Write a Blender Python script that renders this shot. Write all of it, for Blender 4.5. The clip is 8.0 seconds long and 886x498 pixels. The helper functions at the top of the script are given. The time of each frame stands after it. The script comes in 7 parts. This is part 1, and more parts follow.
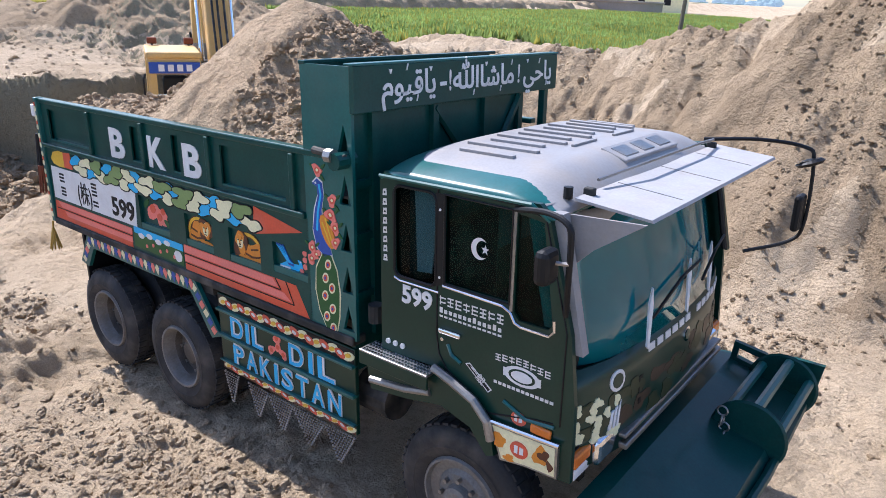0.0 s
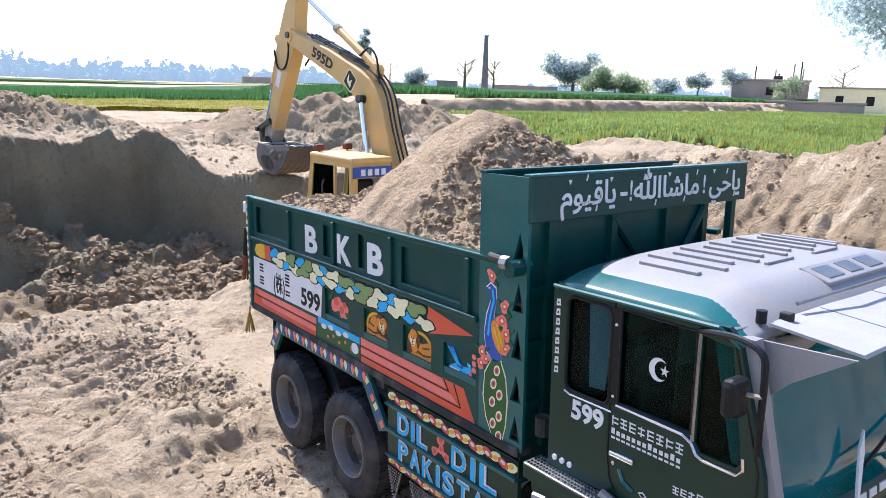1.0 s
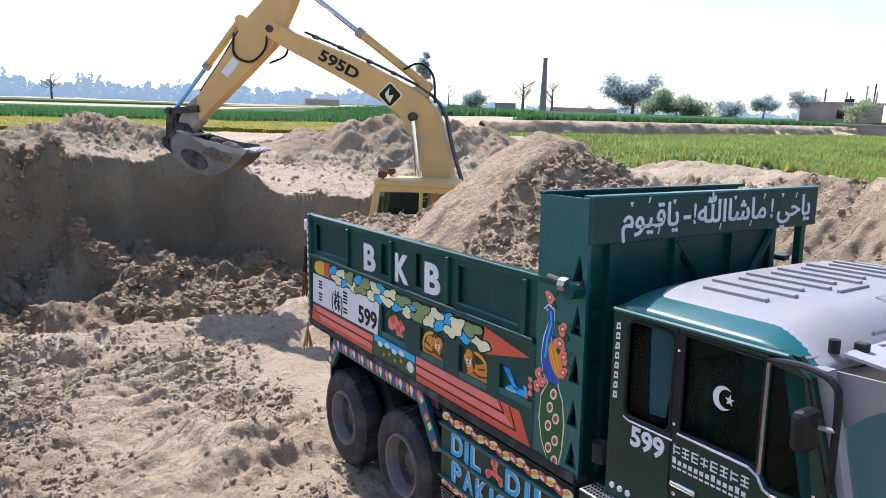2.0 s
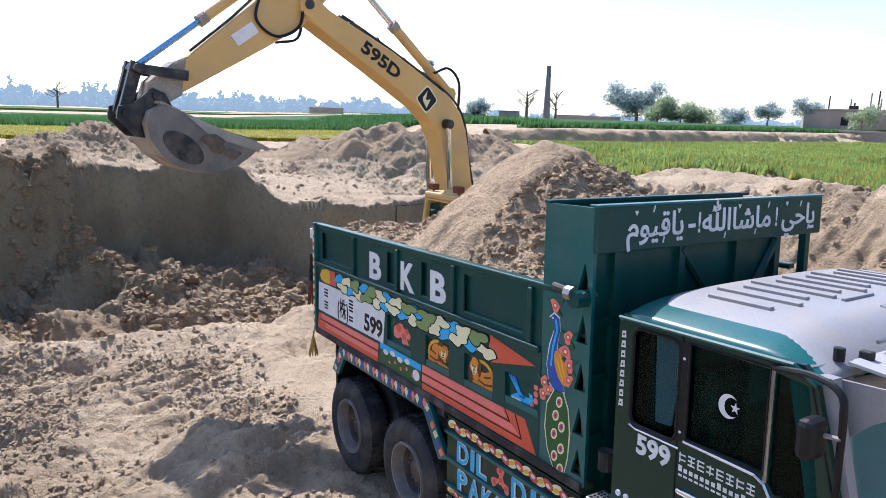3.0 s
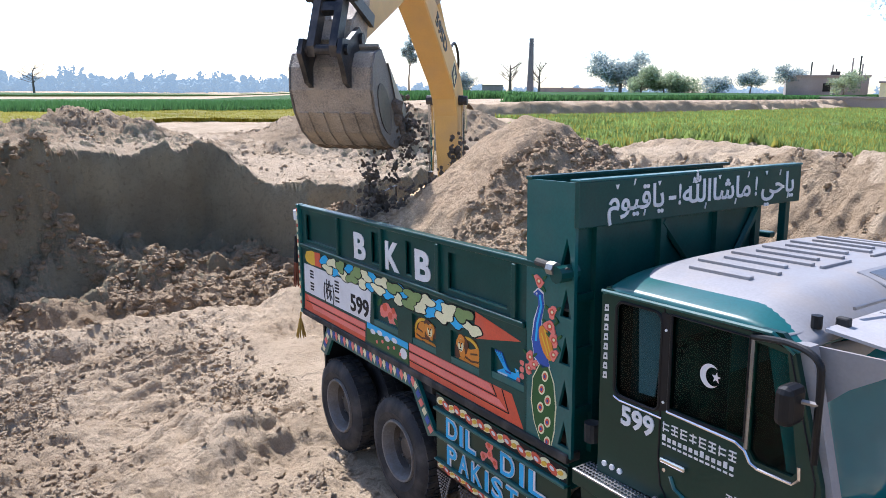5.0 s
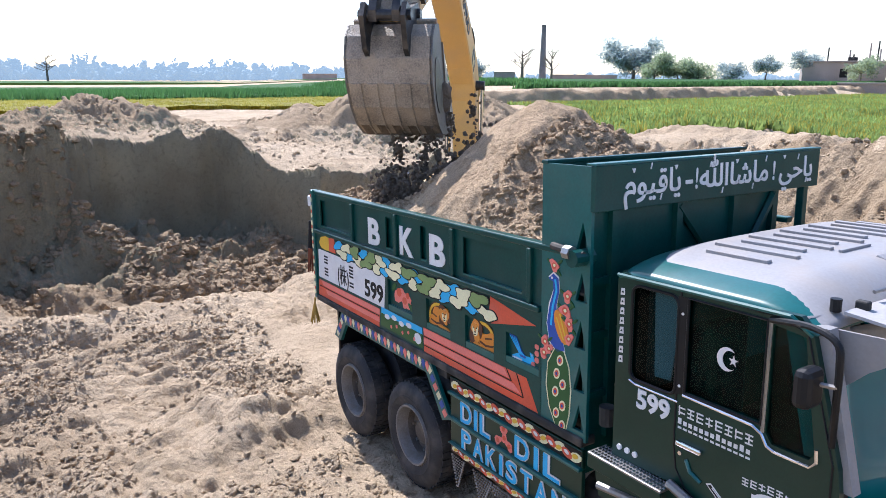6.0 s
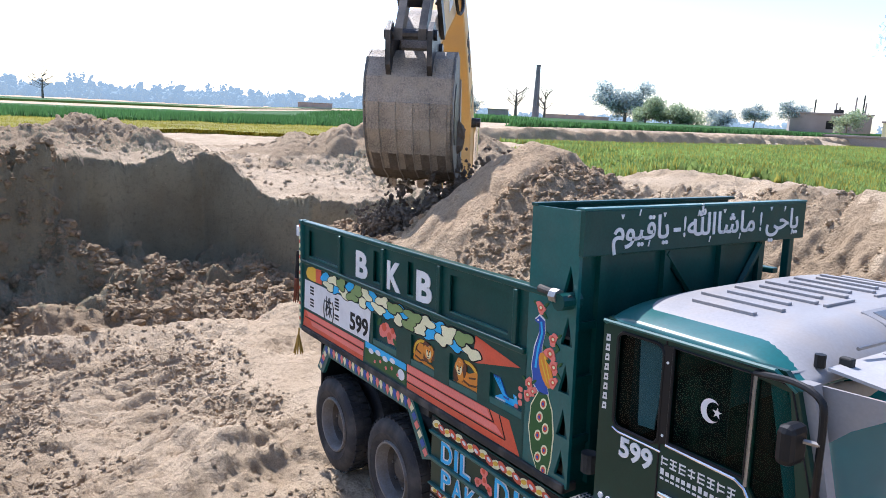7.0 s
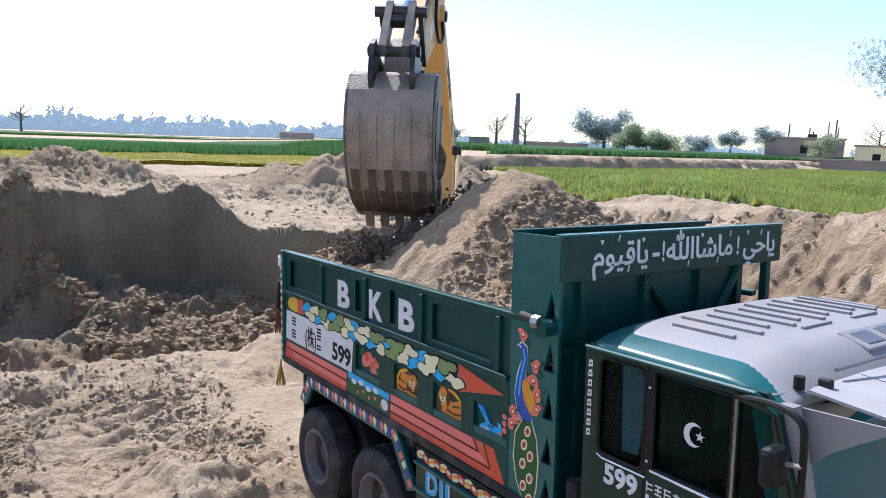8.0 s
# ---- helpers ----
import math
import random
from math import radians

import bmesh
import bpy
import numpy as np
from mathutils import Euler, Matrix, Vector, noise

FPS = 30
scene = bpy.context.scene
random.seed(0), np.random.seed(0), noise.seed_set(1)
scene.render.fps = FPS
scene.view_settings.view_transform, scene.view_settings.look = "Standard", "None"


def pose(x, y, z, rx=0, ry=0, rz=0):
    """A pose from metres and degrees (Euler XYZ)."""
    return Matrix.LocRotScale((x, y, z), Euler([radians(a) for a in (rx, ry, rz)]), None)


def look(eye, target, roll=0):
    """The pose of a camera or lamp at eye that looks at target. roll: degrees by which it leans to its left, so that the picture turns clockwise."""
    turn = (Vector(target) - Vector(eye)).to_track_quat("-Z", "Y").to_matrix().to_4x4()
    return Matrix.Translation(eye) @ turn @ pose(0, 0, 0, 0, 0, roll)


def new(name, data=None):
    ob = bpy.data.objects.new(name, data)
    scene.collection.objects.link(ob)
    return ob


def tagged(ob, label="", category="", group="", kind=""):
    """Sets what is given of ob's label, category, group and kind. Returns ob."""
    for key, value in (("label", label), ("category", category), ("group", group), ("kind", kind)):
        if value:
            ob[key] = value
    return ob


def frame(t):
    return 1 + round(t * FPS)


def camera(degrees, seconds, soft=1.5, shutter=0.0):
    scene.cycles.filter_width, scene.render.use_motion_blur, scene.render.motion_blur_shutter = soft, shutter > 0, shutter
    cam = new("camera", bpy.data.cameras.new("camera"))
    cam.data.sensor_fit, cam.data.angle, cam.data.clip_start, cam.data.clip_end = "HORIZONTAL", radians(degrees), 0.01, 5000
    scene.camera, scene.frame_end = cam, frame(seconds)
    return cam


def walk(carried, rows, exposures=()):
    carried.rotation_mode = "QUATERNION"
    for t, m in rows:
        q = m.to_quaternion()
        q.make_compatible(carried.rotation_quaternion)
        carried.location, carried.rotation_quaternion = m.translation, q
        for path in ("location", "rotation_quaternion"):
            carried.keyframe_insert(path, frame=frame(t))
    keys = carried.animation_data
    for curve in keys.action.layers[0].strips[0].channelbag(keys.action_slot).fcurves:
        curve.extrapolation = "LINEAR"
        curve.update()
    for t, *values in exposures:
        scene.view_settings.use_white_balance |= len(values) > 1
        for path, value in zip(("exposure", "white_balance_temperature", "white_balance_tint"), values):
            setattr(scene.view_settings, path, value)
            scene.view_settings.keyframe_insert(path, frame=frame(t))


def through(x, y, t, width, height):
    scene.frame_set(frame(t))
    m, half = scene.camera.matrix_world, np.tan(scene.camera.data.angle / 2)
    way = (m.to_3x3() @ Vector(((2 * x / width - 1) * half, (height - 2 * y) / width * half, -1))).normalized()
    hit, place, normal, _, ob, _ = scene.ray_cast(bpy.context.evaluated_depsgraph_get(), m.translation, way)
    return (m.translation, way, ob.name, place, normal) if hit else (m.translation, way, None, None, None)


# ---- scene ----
cam = camera(65.2, 8.0, soft=0.6)
PATH = [
    (0, (3.041, -4.079, 3.511), (1.861, -2.595, 2.873), 0.9),
    (0.2, (2.993, -4.076, 3.543), (1.691, -2.698, 2.906), -0.4),
    (0.3, (2.996, -4.065, 3.547), (1.601, -2.769, 2.934), -0.7),
    (0.5, (3.004, -4.068, 3.544), (1.517, -2.854, 2.984), -0.5),
    (0.7, (2.998, -4.059, 3.539), (1.467, -2.888, 3.006), -0.3),
    (1, (2.986, -4.076, 3.575), (1.421, -2.888, 3.199), 0.5),
    (1.2, (2.987, -4.088, 3.581), (1.388, -2.93, 3.264), 0.1),
    (1.5, (2.994, -4.114, 3.57), (1.35, -3.021, 3.251), -0.1),
    (1.7, (2.986, -4.099, 3.566), (1.328, -3.03, 3.239), 0.6),
    (2.8, (2.978, -4.096, 3.575), (1.305, -3.041, 3.277), 0.8),
    (3, (2.999, -4.124, 3.579), (1.325, -3.069, 3.283), 0.7),
    (3.5, (3.001, -4.123, 3.576), (1.324, -3.077, 3.269), 0.3),
    (4, (3.006, -4.119, 3.573), (1.332, -3.078, 3.234), -0.3),
    (4.5, (3.007, -4.104, 3.569), (1.345, -3.047, 3.22), -0.9),
    (4.7, (3.017, -4.098, 3.598), (1.371, -3.017, 3.247), -0.7),
    (5.8, (3.007, -4.096, 3.57), (1.355, -3.041, 3.172), -0.8),
    (6, (3.01, -4.125, 3.57), (1.353, -3.078, 3.174), -0.9),
    (6.5, (3.021, -4.137, 3.572), (1.356, -3.108, 3.161), -1.0),
    (7, (2.997, -4.116, 3.602), (1.344, -3.031, 3.299), 1.6),
    (7.5, (3.017, -4.117, 3.596), (1.368, -3.008, 3.362), 1.4),
    (8, (3.01, -4.108, 3.607), (1.375, -2.979, 3.384), 0.9),
]
# the truck stands nose up on the rough ground; the path is given in its own space
TILT = pose(0, 0, 0, -0.4, -2.65, 0)
walk(cam, [(t, TILT @ look(eye, target, roll)) for t, eye, target, roll in PATH], exposures=[(t, 0.82 + e, 5720, 17) for t, e in ((0.0, -0.02), (0.5, 0.0), (1.0, 0.15), (1.5, -0.06), (3.0, -0.09), (4.5, -0.11), (6.0, 0.06), (6.5, 0.1), (7.0, 0.0), (7.5, -0.1), (8.0, -0.2))])

# ---- daylight: hazy bright sky, sun behind the truck's tail ----
SUN_TO = Vector((-2.75, 0.14, 3.3)).normalized()
world = bpy.data.worlds.new("sky")
scene.world = world
world.use_nodes = True
wn = world.node_tree.nodes
sky = wn.new("ShaderNodeTexSky")
sky.sky_type = "NISHITA"
sky.sun_disc = False
sky.sun_elevation = math.asin(SUN_TO.z)
sky.sun_rotation = math.atan2(SUN_TO.x, SUN_TO.y)
sky.air_density, sky.dust_density, sky.ozone_density = 1.0, 0.8, 1.2
wn["Background"].inputs["Strength"].default_value = 0.145
world.node_tree.links.new(sky.outputs[0], wn["Background"].inputs[0])
sun = new("sun", bpy.data.lights.new("sun", "SUN"))
sun.data.energy, sun.data.angle, sun.data.color = 4.5, radians(0.6), (1.0, 0.95, 0.86)
sun.matrix_basis = look(SUN_TO * 50, (0, 0, 0))

# ---- materials ----
def mat(name, col, rough=0.6, metal=0.0, var=0.15, scale=3.0, grain=60.0, bump=0.0, spec=0.5, dirt=None, dirt_amount=0.35, coat=0.0):
    """A surface with blotches, fine grain, optional dust and relief, in object metres."""
    m = bpy.data.materials.new(name)
    m.use_nodes = True
    nt = m.node_tree
    n, l = nt.nodes, nt.links
    b = n["Principled BSDF"]
    b.inputs["Roughness"].default_value, b.inputs["Metallic"].default_value = rough, metal
    b.inputs["Specular IOR Level"].default_value = spec
    b.inputs["Coat Weight"].default_value = coat
    tc = n.new("ShaderNodeTexCoord")
    big, fine = n.new("ShaderNodeTexNoise"), n.new("ShaderNodeTexNoise")
    big.inputs["Scale"].default_value, big.inputs["Detail"].default_value = scale, 6
    fine.inputs["Scale"].default_value, fine.inputs["Detail"].default_value = grain, 4
    for t in (big, fine):
        l.new(tc.outputs["Object"], t.inputs["Vector"])
    add = n.new("ShaderNodeMath")
    add.operation = "ADD"
    l.new(big.outputs[0], add.inputs[0])
    l.new(fine.outputs[0], add.inputs[1])
    ramp = n.new("ShaderNodeMapRange")
    ramp.inputs[1].default_value, ramp.inputs[2].default_value = 0.6, 1.4
    ramp.inputs[3].default_value, ramp.inputs[4].default_value = 1 - var, 1 + var
    l.new(add.outputs[0], ramp.inputs[0])
    mul = n.new("ShaderNodeMix")
    mul.data_type, mul.blend_type = "RGBA", "MULTIPLY"
    mul.inputs[0].default_value = 1.0
    mul.inputs[6].default_value = (*col, 1)
    l.new(ramp.outputs[0], mul.inputs[7])
    out = mul.outputs[2]
    if dirt:
        dn = n.new("ShaderNodeTexNoise")
        dn.inputs["Scale"].default_value, dn.inputs["Detail"].default_value = scale * 1.7, 9
        l.new(tc.outputs["Object"], dn.inputs["Vector"])
        dr = n.new("ShaderNodeMapRange")
        dr.inputs[1].default_value, dr.inputs[2].default_value = 0.45, 0.75
        dr.inputs[4].default_value = dirt_amount
        l.new(dn.outputs[0], dr.inputs[0])
        dm = n.new("ShaderNodeMix")
        dm.data_type = "RGBA"
        l.new(dr.outputs[0], dm.inputs[0])
        l.new(out, dm.inputs[6])
        dm.inputs[7].default_value = (*dirt, 1)
        out = dm.outputs[2]
        rr = n.new("ShaderNodeMapRange")
        rr.inputs[3].default_value, rr.inputs[4].default_value = rough, min(1, rough + 0.4)
        l.new(dr.outputs[0], rr.inputs[0])
        l.new(rr.outputs[0], b.inputs["Roughness"])
    l.new(out, b.inputs["Base Color"])
    if bump:
        bp = n.new("ShaderNodeBump")
        bp.inputs["Strength"].default_value, bp.inputs["Distance"].default_value = 0.6, bump
        l.new(add.outputs[0], bp.inputs["Height"])
        l.new(bp.outputs[0], b.inputs["Normal"])
    return m


SAND = (0.40, 0.315, 0.235)
DUST = (0.34, 0.28, 0.22)
M = dict(
    green=mat("green paint", (0.002, 0.048, 0.040), 0.36, var=0.3, dirt=DUST, dirt_amount=0.03, coat=0.1, spec=0.3),
    cabgreen=mat("dark green cab paint", (0.003, 0.030, 0.019), 0.3, var=0.2, dirt=DUST, dirt_amount=0.015, coat=0.1, spec=0.35),
    teal=mat("teal paint", (0.004, 0.095, 0.088), 0.32, var=0.2, dirt=DUST, dirt_amount=0.06, coat=0.2),
    white=mat("white paint", (0.72, 0.70, 0.68), 0.45, var=0.08, dirt=DUST, dirt_amount=0.25),
    roof=mat("dusty roof paint", (0.27, 0.258, 0.256), 0.5, var=0.12, dirt=DUST, dirt_amount=0.4),
    visor=mat("dusty white visor sheet", (0.37, 0.355, 0.35), 0.5, var=0.15, dirt=DUST, dirt_amount=0.5),
    rimdark=mat("brown wheel disc with dish shade painted in", (0.085, 0.072, 0.06), 0.65, 0.2, var=0.35, dirt=DUST, dirt_amount=0.4),
    blue=mat("sky blue paint", (0.03, 0.40, 0.72), 0.4),
    deepblue=mat("deep blue paint", (0.02, 0.07, 0.33), 0.4),
    red=mat("vermilion paint", (0.62, 0.085, 0.035), 0.45, dirt=DUST, dirt_amount=0.2),
    pink=mat("pink paint", (0.76, 0.19, 0.15), 0.45, dirt=DUST, dirt_amount=0.15),
    yellow=mat("yellow paint", (0.70, 0.42, 0.03), 0.45),
    cream=mat("cream paint", (0.76, 0.70, 0.42), 0.5),
    sage=mat("sage green paint", (0.20, 0.28, 0.09), 0.5),
    orange=mat("orange paint", (0.66, 0.23, 0.02), 0.45),
    brown=mat("brown paint", (0.10, 0.03, 0.012), 0.5),
    leaf=mat("leaf green paint", (0.016, 0.085, 0.018), 0.45),
    black=mat("black paint", (0.006, 0.006, 0.007), 0.5, spec=0.3),
    rubber=mat("tyre rubber", (0.022, 0.022, 0.023), 0.75, var=0.3, dirt=DUST, dirt_amount=0.22, bump=0.002),
    rim=mat("dusty steel rim", (0.20, 0.19, 0.175), 0.55, 0.2, var=0.3, dirt=(0.13, 0.10, 0.075), dirt_amount=0.7),
    steel=mat("worn steel", (0.30, 0.29, 0.28), 0.4, 0.9, var=0.25, dirt=DUST, dirt_amount=0.5),
    chrome=mat("polished steel", (0.75, 0.75, 0.76), 0.12, 1.0, var=0.05),
    chassis=mat("dark chassis steel", (0.008, 0.009, 0.009), 0.7, dirt=DUST, dirt_amount=0.3),
    exyellow=mat("faded excavator yellow", (0.62, 0.38, 0.115), 0.5, var=0.15, scale=1.5, dirt=(0.45, 0.33, 0.2), dirt_amount=0.45),
    bucket=mat("worn bucket steel", (0.30, 0.25, 0.195), 0.65, 0.1, var=0.6, scale=3.2, dirt=(0.42, 0.34, 0.25), dirt_amount=1.0, bump=0.02),
    oily=mat("oily black steel", (0.02, 0.021, 0.024), 0.4, 0.4, var=0.3, dirt=DUST, dirt_amount=0.3, bump=0.004),
    brick=mat("weathered brick", (0.33, 0.27, 0.235), 0.85, var=0.25, scale=0.6, grain=8),
    sidesteel=mat("dark bucket side steel", (0.15, 0.14, 0.13), 0.5, 0.4, var=0.4, scale=2.5, dirt=(0.36, 0.29, 0.21), dirt_amount=0.5, bump=0.01),
    # chimney brick made darker and grey: shade and haze put into its colour
    hazed_brick=mat("kiln brick with shade and haze painted in", (0.17, 0.165, 0.17), 0.85, var=0.3, scale=0.4, grain=6),
    olive=mat("olive camouflage paint", (0.022, 0.032, 0.012), 0.4),
    umber=mat("umber camouflage paint", (0.035, 0.020, 0.012), 0.4),
    # bucket ram rod: the blue reflected in its chrome is put into the colour
    rod=mat("polished rod with painted blue reflection", (0.22, 0.42, 0.66), 0.22, 0.7, var=0.1),
    lamp_amber=mat("amber lens", (0.62, 0.16, 0.02), 0.2),
    fabric=mat("black tassel hair", (0.012, 0.010, 0.010), 0.9),
    rust=mat("rust red hair", (0.16, 0.045, 0.02), 0.9),
    gold=mat("gold fringe", (0.35, 0.21, 0.03), 0.7),
)


def glass_mat(name, tint, rough=0.03, ior=1.55):
    m = bpy.data.materials.new(name)
    m.use_nodes = True
    n, l = m.node_tree.nodes, m.node_tree.links
    n.remove(n["Principled BSDF"])
    g, t, f, mx = n.new("ShaderNodeBsdfGlossy"), n.new("ShaderNodeBsdfTransparent"), n.new("ShaderNodeFresnel"), n.new("ShaderNodeMixShader")
    g.inputs["Roughness"].default_value = rough
    t.inputs[0].default_value = (*tint, 1)
    f.inputs[0].default_value = ior
    l.new(f.outputs[0], mx.inputs[0])
    l.new(t.outputs[0], mx.inputs[1])
    l.new(g.outputs[0], mx.inputs[2])
    l.new(mx.outputs[0], n["Material Output"].inputs[0])
    return m


# windscreen: the teal reflection in it is painted as base colour
M["screen_reflection"] = mat("tinted windscreen with painted teal reflection", (0.008, 0.12, 0.14), 0.06, var=0.2, scale=1.2, grain=4, spec=0.5, coat=0.25)
M["glass"] = glass_mat("tinted window glass", (0.20, 0.60, 0.58), ior=1.22)
M["clear"] = glass_mat("clear rear window glass", (0.35, 0.50, 0.52), ior=1.2)
M["windscreen"] = glass_mat("windscreen glass", (0.16, 0.27, 0.28))


def sand_mat(name, dry, damp, clod, grassy=False):
    """Loose sandy soil: dry and damp patches, grain, clods in relief."""
    m = bpy.data.materials.new(name)
    m.use_nodes = True
    n, l = m.node_tree.nodes, m.node_tree.links
    b = n["Principled BSDF"]
    b.inputs["Roughness"].default_value, b.inputs["Specular IOR Level"].default_value = 0.95, 0.15
    tc = n.new("ShaderNodeTexCoord")

    def tex(scale, detail=6, rough=0.6):
        t = n.new("ShaderNodeTexNoise")
        t.inputs["Scale"].default_value, t.inputs["Detail"].default_value, t.inputs["Roughness"].default_value = scale, detail, rough
        l.new(tc.outputs["Object"], t.inputs["Vector"])
        return t.outputs[0]

    def rng(v, a, c, lo, hi):
        r = n.new("ShaderNodeMapRange")
        r.inputs[1].default_value, r.inputs[2].default_value, r.inputs[3].default_value, r.inputs[4].default_value = a, c, lo, hi
        l.new(v, r.inputs[0])
        return r.outputs[0]

    def mix(f, a, c):
        x = n.new("ShaderNodeMix")
        x.data_type = "RGBA"
        l.new(f, x.inputs[0])
        for i, v in ((6, a), (7, c)):
            if isinstance(v, tuple):
                x.inputs[i].default_value = (*v, 1)
            else:
                l.new(v, x.inputs[i])
        return x.outputs[2]

    col = mix(rng(tex(0.55, 8), 0.42, 0.62, 0, 1), dry, damp)
    col = mix(rng(tex(9, 8, 0.7), 0.50, 0.72, 0, 0.75), col, clod)
    fine = tex(70, 5, 0.7)
    hs = n.new("ShaderNodeMix")
    hs.data_type, hs.blend_type = "RGBA", "MULTIPLY"
    hs.inputs[0].default_value = 1
    l.new(col, hs.inputs[6])
    l.new(rng(fine, 0.25, 0.75, 0.72, 1.22), hs.inputs[7])
    col = hs.outputs[2]
    l.new(col, b.inputs["Base Color"])
    add = n.new("ShaderNodeMath")
    add.operation = "MULTIPLY_ADD"
    l.new(tex(22, 8, 0.65), add.inputs[0])
    add.inputs[1].default_value = 1.0
    l.new(rng(fine, 0, 1, 0, 0.25), add.inputs[2])
    bp = n.new("ShaderNodeBump")
    bp.inputs["Strength"].default_value, bp.inputs["Distance"].default_value = 1.0, 0.085
    l.new(add.outputs[0], bp.inputs["Height"])
    l.new(bp.outputs[0], b.inputs["Normal"])
    return m


M["soil"] = sand_mat("sandy soil", (0.61, 0.47, 0.315), (0.48, 0.36, 0.232), (0.28, 0.205, 0.13))
M["bank"] = sand_mat("dark cut bank", (0.36, 0.305, 0.195), (0.28, 0.232, 0.148), (0.19, 0.155, 0.10))
M["dug"] = sand_mat("dug brown earth", (0.46, 0.34, 0.215), (0.35, 0.255, 0.158), (0.21, 0.152, 0.095))
M["load"] = sand_mat("freshly dug sand", (0.60, 0.44, 0.28), (0.48, 0.34, 0.21), (0.28, 0.195, 0.12))
M["damp"] = sand_mat("damp dark soil", (0.25, 0.195, 0.145), (0.18, 0.14, 0.105), (0.11, 0.085, 0.064))


def leaf_mat(name, col, var, scale, grain, through=0.5, gaps=0.0):
    """Leaves that let light through from behind, with gaps between leaflets."""
    m = mat(name, col, 0.75, var=var, scale=scale, grain=grain, spec=0.15)
    n, l = m.node_tree.nodes, m.node_tree.links
    b, t, mx = n["Principled BSDF"], n.new("ShaderNodeBsdfTranslucent"), n.new("ShaderNodeMixShader")
    mx.inputs[0].default_value = through
    l.new(b.inputs["Base Color"].links[0].from_socket, t.inputs[0])
    l.new(b.outputs[0], mx.inputs[1])
    l.new(t.outputs[0], mx.inputs[2])
    gp, clear = n.new("ShaderNodeMixShader"), n.new("ShaderNodeBsdfTransparent")
    gp.inputs[0].default_value = gaps
    l.new(mx.outputs[0], gp.inputs[1])
    l.new(clear.outputs[0], gp.inputs[2])
    l.new((gp if gaps else mx).outputs[0], n["Material Output"].inputs[0])
    return m


M["crop"] = leaf_mat("field crop", (0.27, 0.35, 0.10), 0.5, 0.25, 3)
M["crop_far"] = leaf_mat("deep green crop", (0.085, 0.19, 0.06), 0.35, 0.1, 2)
M["crop_yellow"] = leaf_mat("yellow-green crop", (0.38, 0.34, 0.07), 0.25, 0.2, 3)
# tree leaves paled and partly see-through to stand in for distant haze
M["foliage"] = leaf_mat("foliage paled for haze", (0.33, 0.40, 0.39), 0.3, 0.3, 3, 0.6, 0.45)
M["foliage_light"] = leaf_mat("pale green foliage", (0.34, 0.41, 0.25), 0.3, 0.3, 3, 0.55, 0.4)
M["bark"] = mat("grey bark", (0.16, 0.125, 0.095), 0.9, var=0.25, scale=2, grain=20)


# ---- building blocks ----
def mesh_of(bm, material, smooth=False):
    me = bpy.data.meshes.new("mesh")
    bm.normal_update()
    bm.to_mesh(me)
    bm.free()
    me.materials.append(M[material] if isinstance(material, str) else material)
    if smooth:
        me.polygons.foreach_set("use_smooth", [True] * len(me.polygons))
    return me


def thing(name, label, category, m=None, group="", kind=""):
    ob = new(name)
    ob.matrix_basis = m or Matrix()
    return tagged(ob, label, category, group, kind)


def part(name, bm, material, parent, label="", smooth=False, m=None):
    ob = new(name, mesh_of(bm, material, smooth))
    ob.parent = parent
    if m is not None:
        ob.matrix_basis = m
    return tagged(ob, label) if label else ob


def solo(name, bm, material, label, category, group="", kind="", smooth=False, m=None):
    ob = new(name, mesh_of(bm, material, smooth))
    if m is not None:
        ob.matrix_basis = m
    return tagged(ob, label, category, group, kind)


def box(x0, x1, y0, y1, z0, z1, bevel=0.0, bm=None, m=None):
    bm = bm or bmesh.new()
    r = bmesh.ops.create_cube(bm, size=1)
    vs = r["verts"]
    bmesh.ops.transform(bm, verts=vs, matrix=(m or Matrix()) @ Matrix.Translation(((x0 + x1) / 2, (y0 + y1) / 2, (z0 + z1) / 2)) @ Matrix.Diagonal((x1 - x0, y1 - y0, z1 - z0, 1)))
    if bevel:
        es = list({e for v in vs for e in v.link_edges})
        bmesh.ops.bevel(bm, geom=es, offset=bevel, segments=2, affect="EDGES", profile=0.5)
    return bm


def tube(a, b, r, seg=12, bm=None, r2=None):
    """A round bar from a to b."""
    bm = bm or bmesh.new()
    a, b = Vector(a), Vector(b)
    d = b - a
    q = d.to_track_quat("Z", "Y").to_matrix().to_4x4()
    bmesh.ops.create_cone(bm, cap_ends=True, segments=seg, radius1=r, radius2=r if r2 is None else r2, depth=d.length, matrix=Matrix.Translation((a + b) / 2) @ q)
    return bm


def pipe(pts, r, seg=8, bm=None):
    """A bent bar along the points."""
    bm = bm or bmesh.new()
    pts = [Vector(p) for p in pts]
    rings = []
    for i, p in enumerate(pts):
        d = (pts[min(i + 1, len(pts) - 1)] - pts[max(i - 1, 0)]).normalized()
        side = d.orthogonal().normalized() if i == 0 else (rings_n - d * rings_n.dot(d)).normalized()
        rings_n = side
        up = d.cross(side)
        rings.append([bm.verts.new(p + r * (math.cos(2 * math.pi * k / seg) * side + math.sin(2 * math.pi * k / seg) * up)) for k in range(seg)])
    for a, b in zip(rings, rings[1:]):
        for k in range(seg):
            bm.faces.new((a[k], a[(k + 1) % seg], b[(k + 1) % seg], b[k]))
    bm.faces.new(rings[0][::-1])
    bm.faces.new(rings[-1])
    return bm


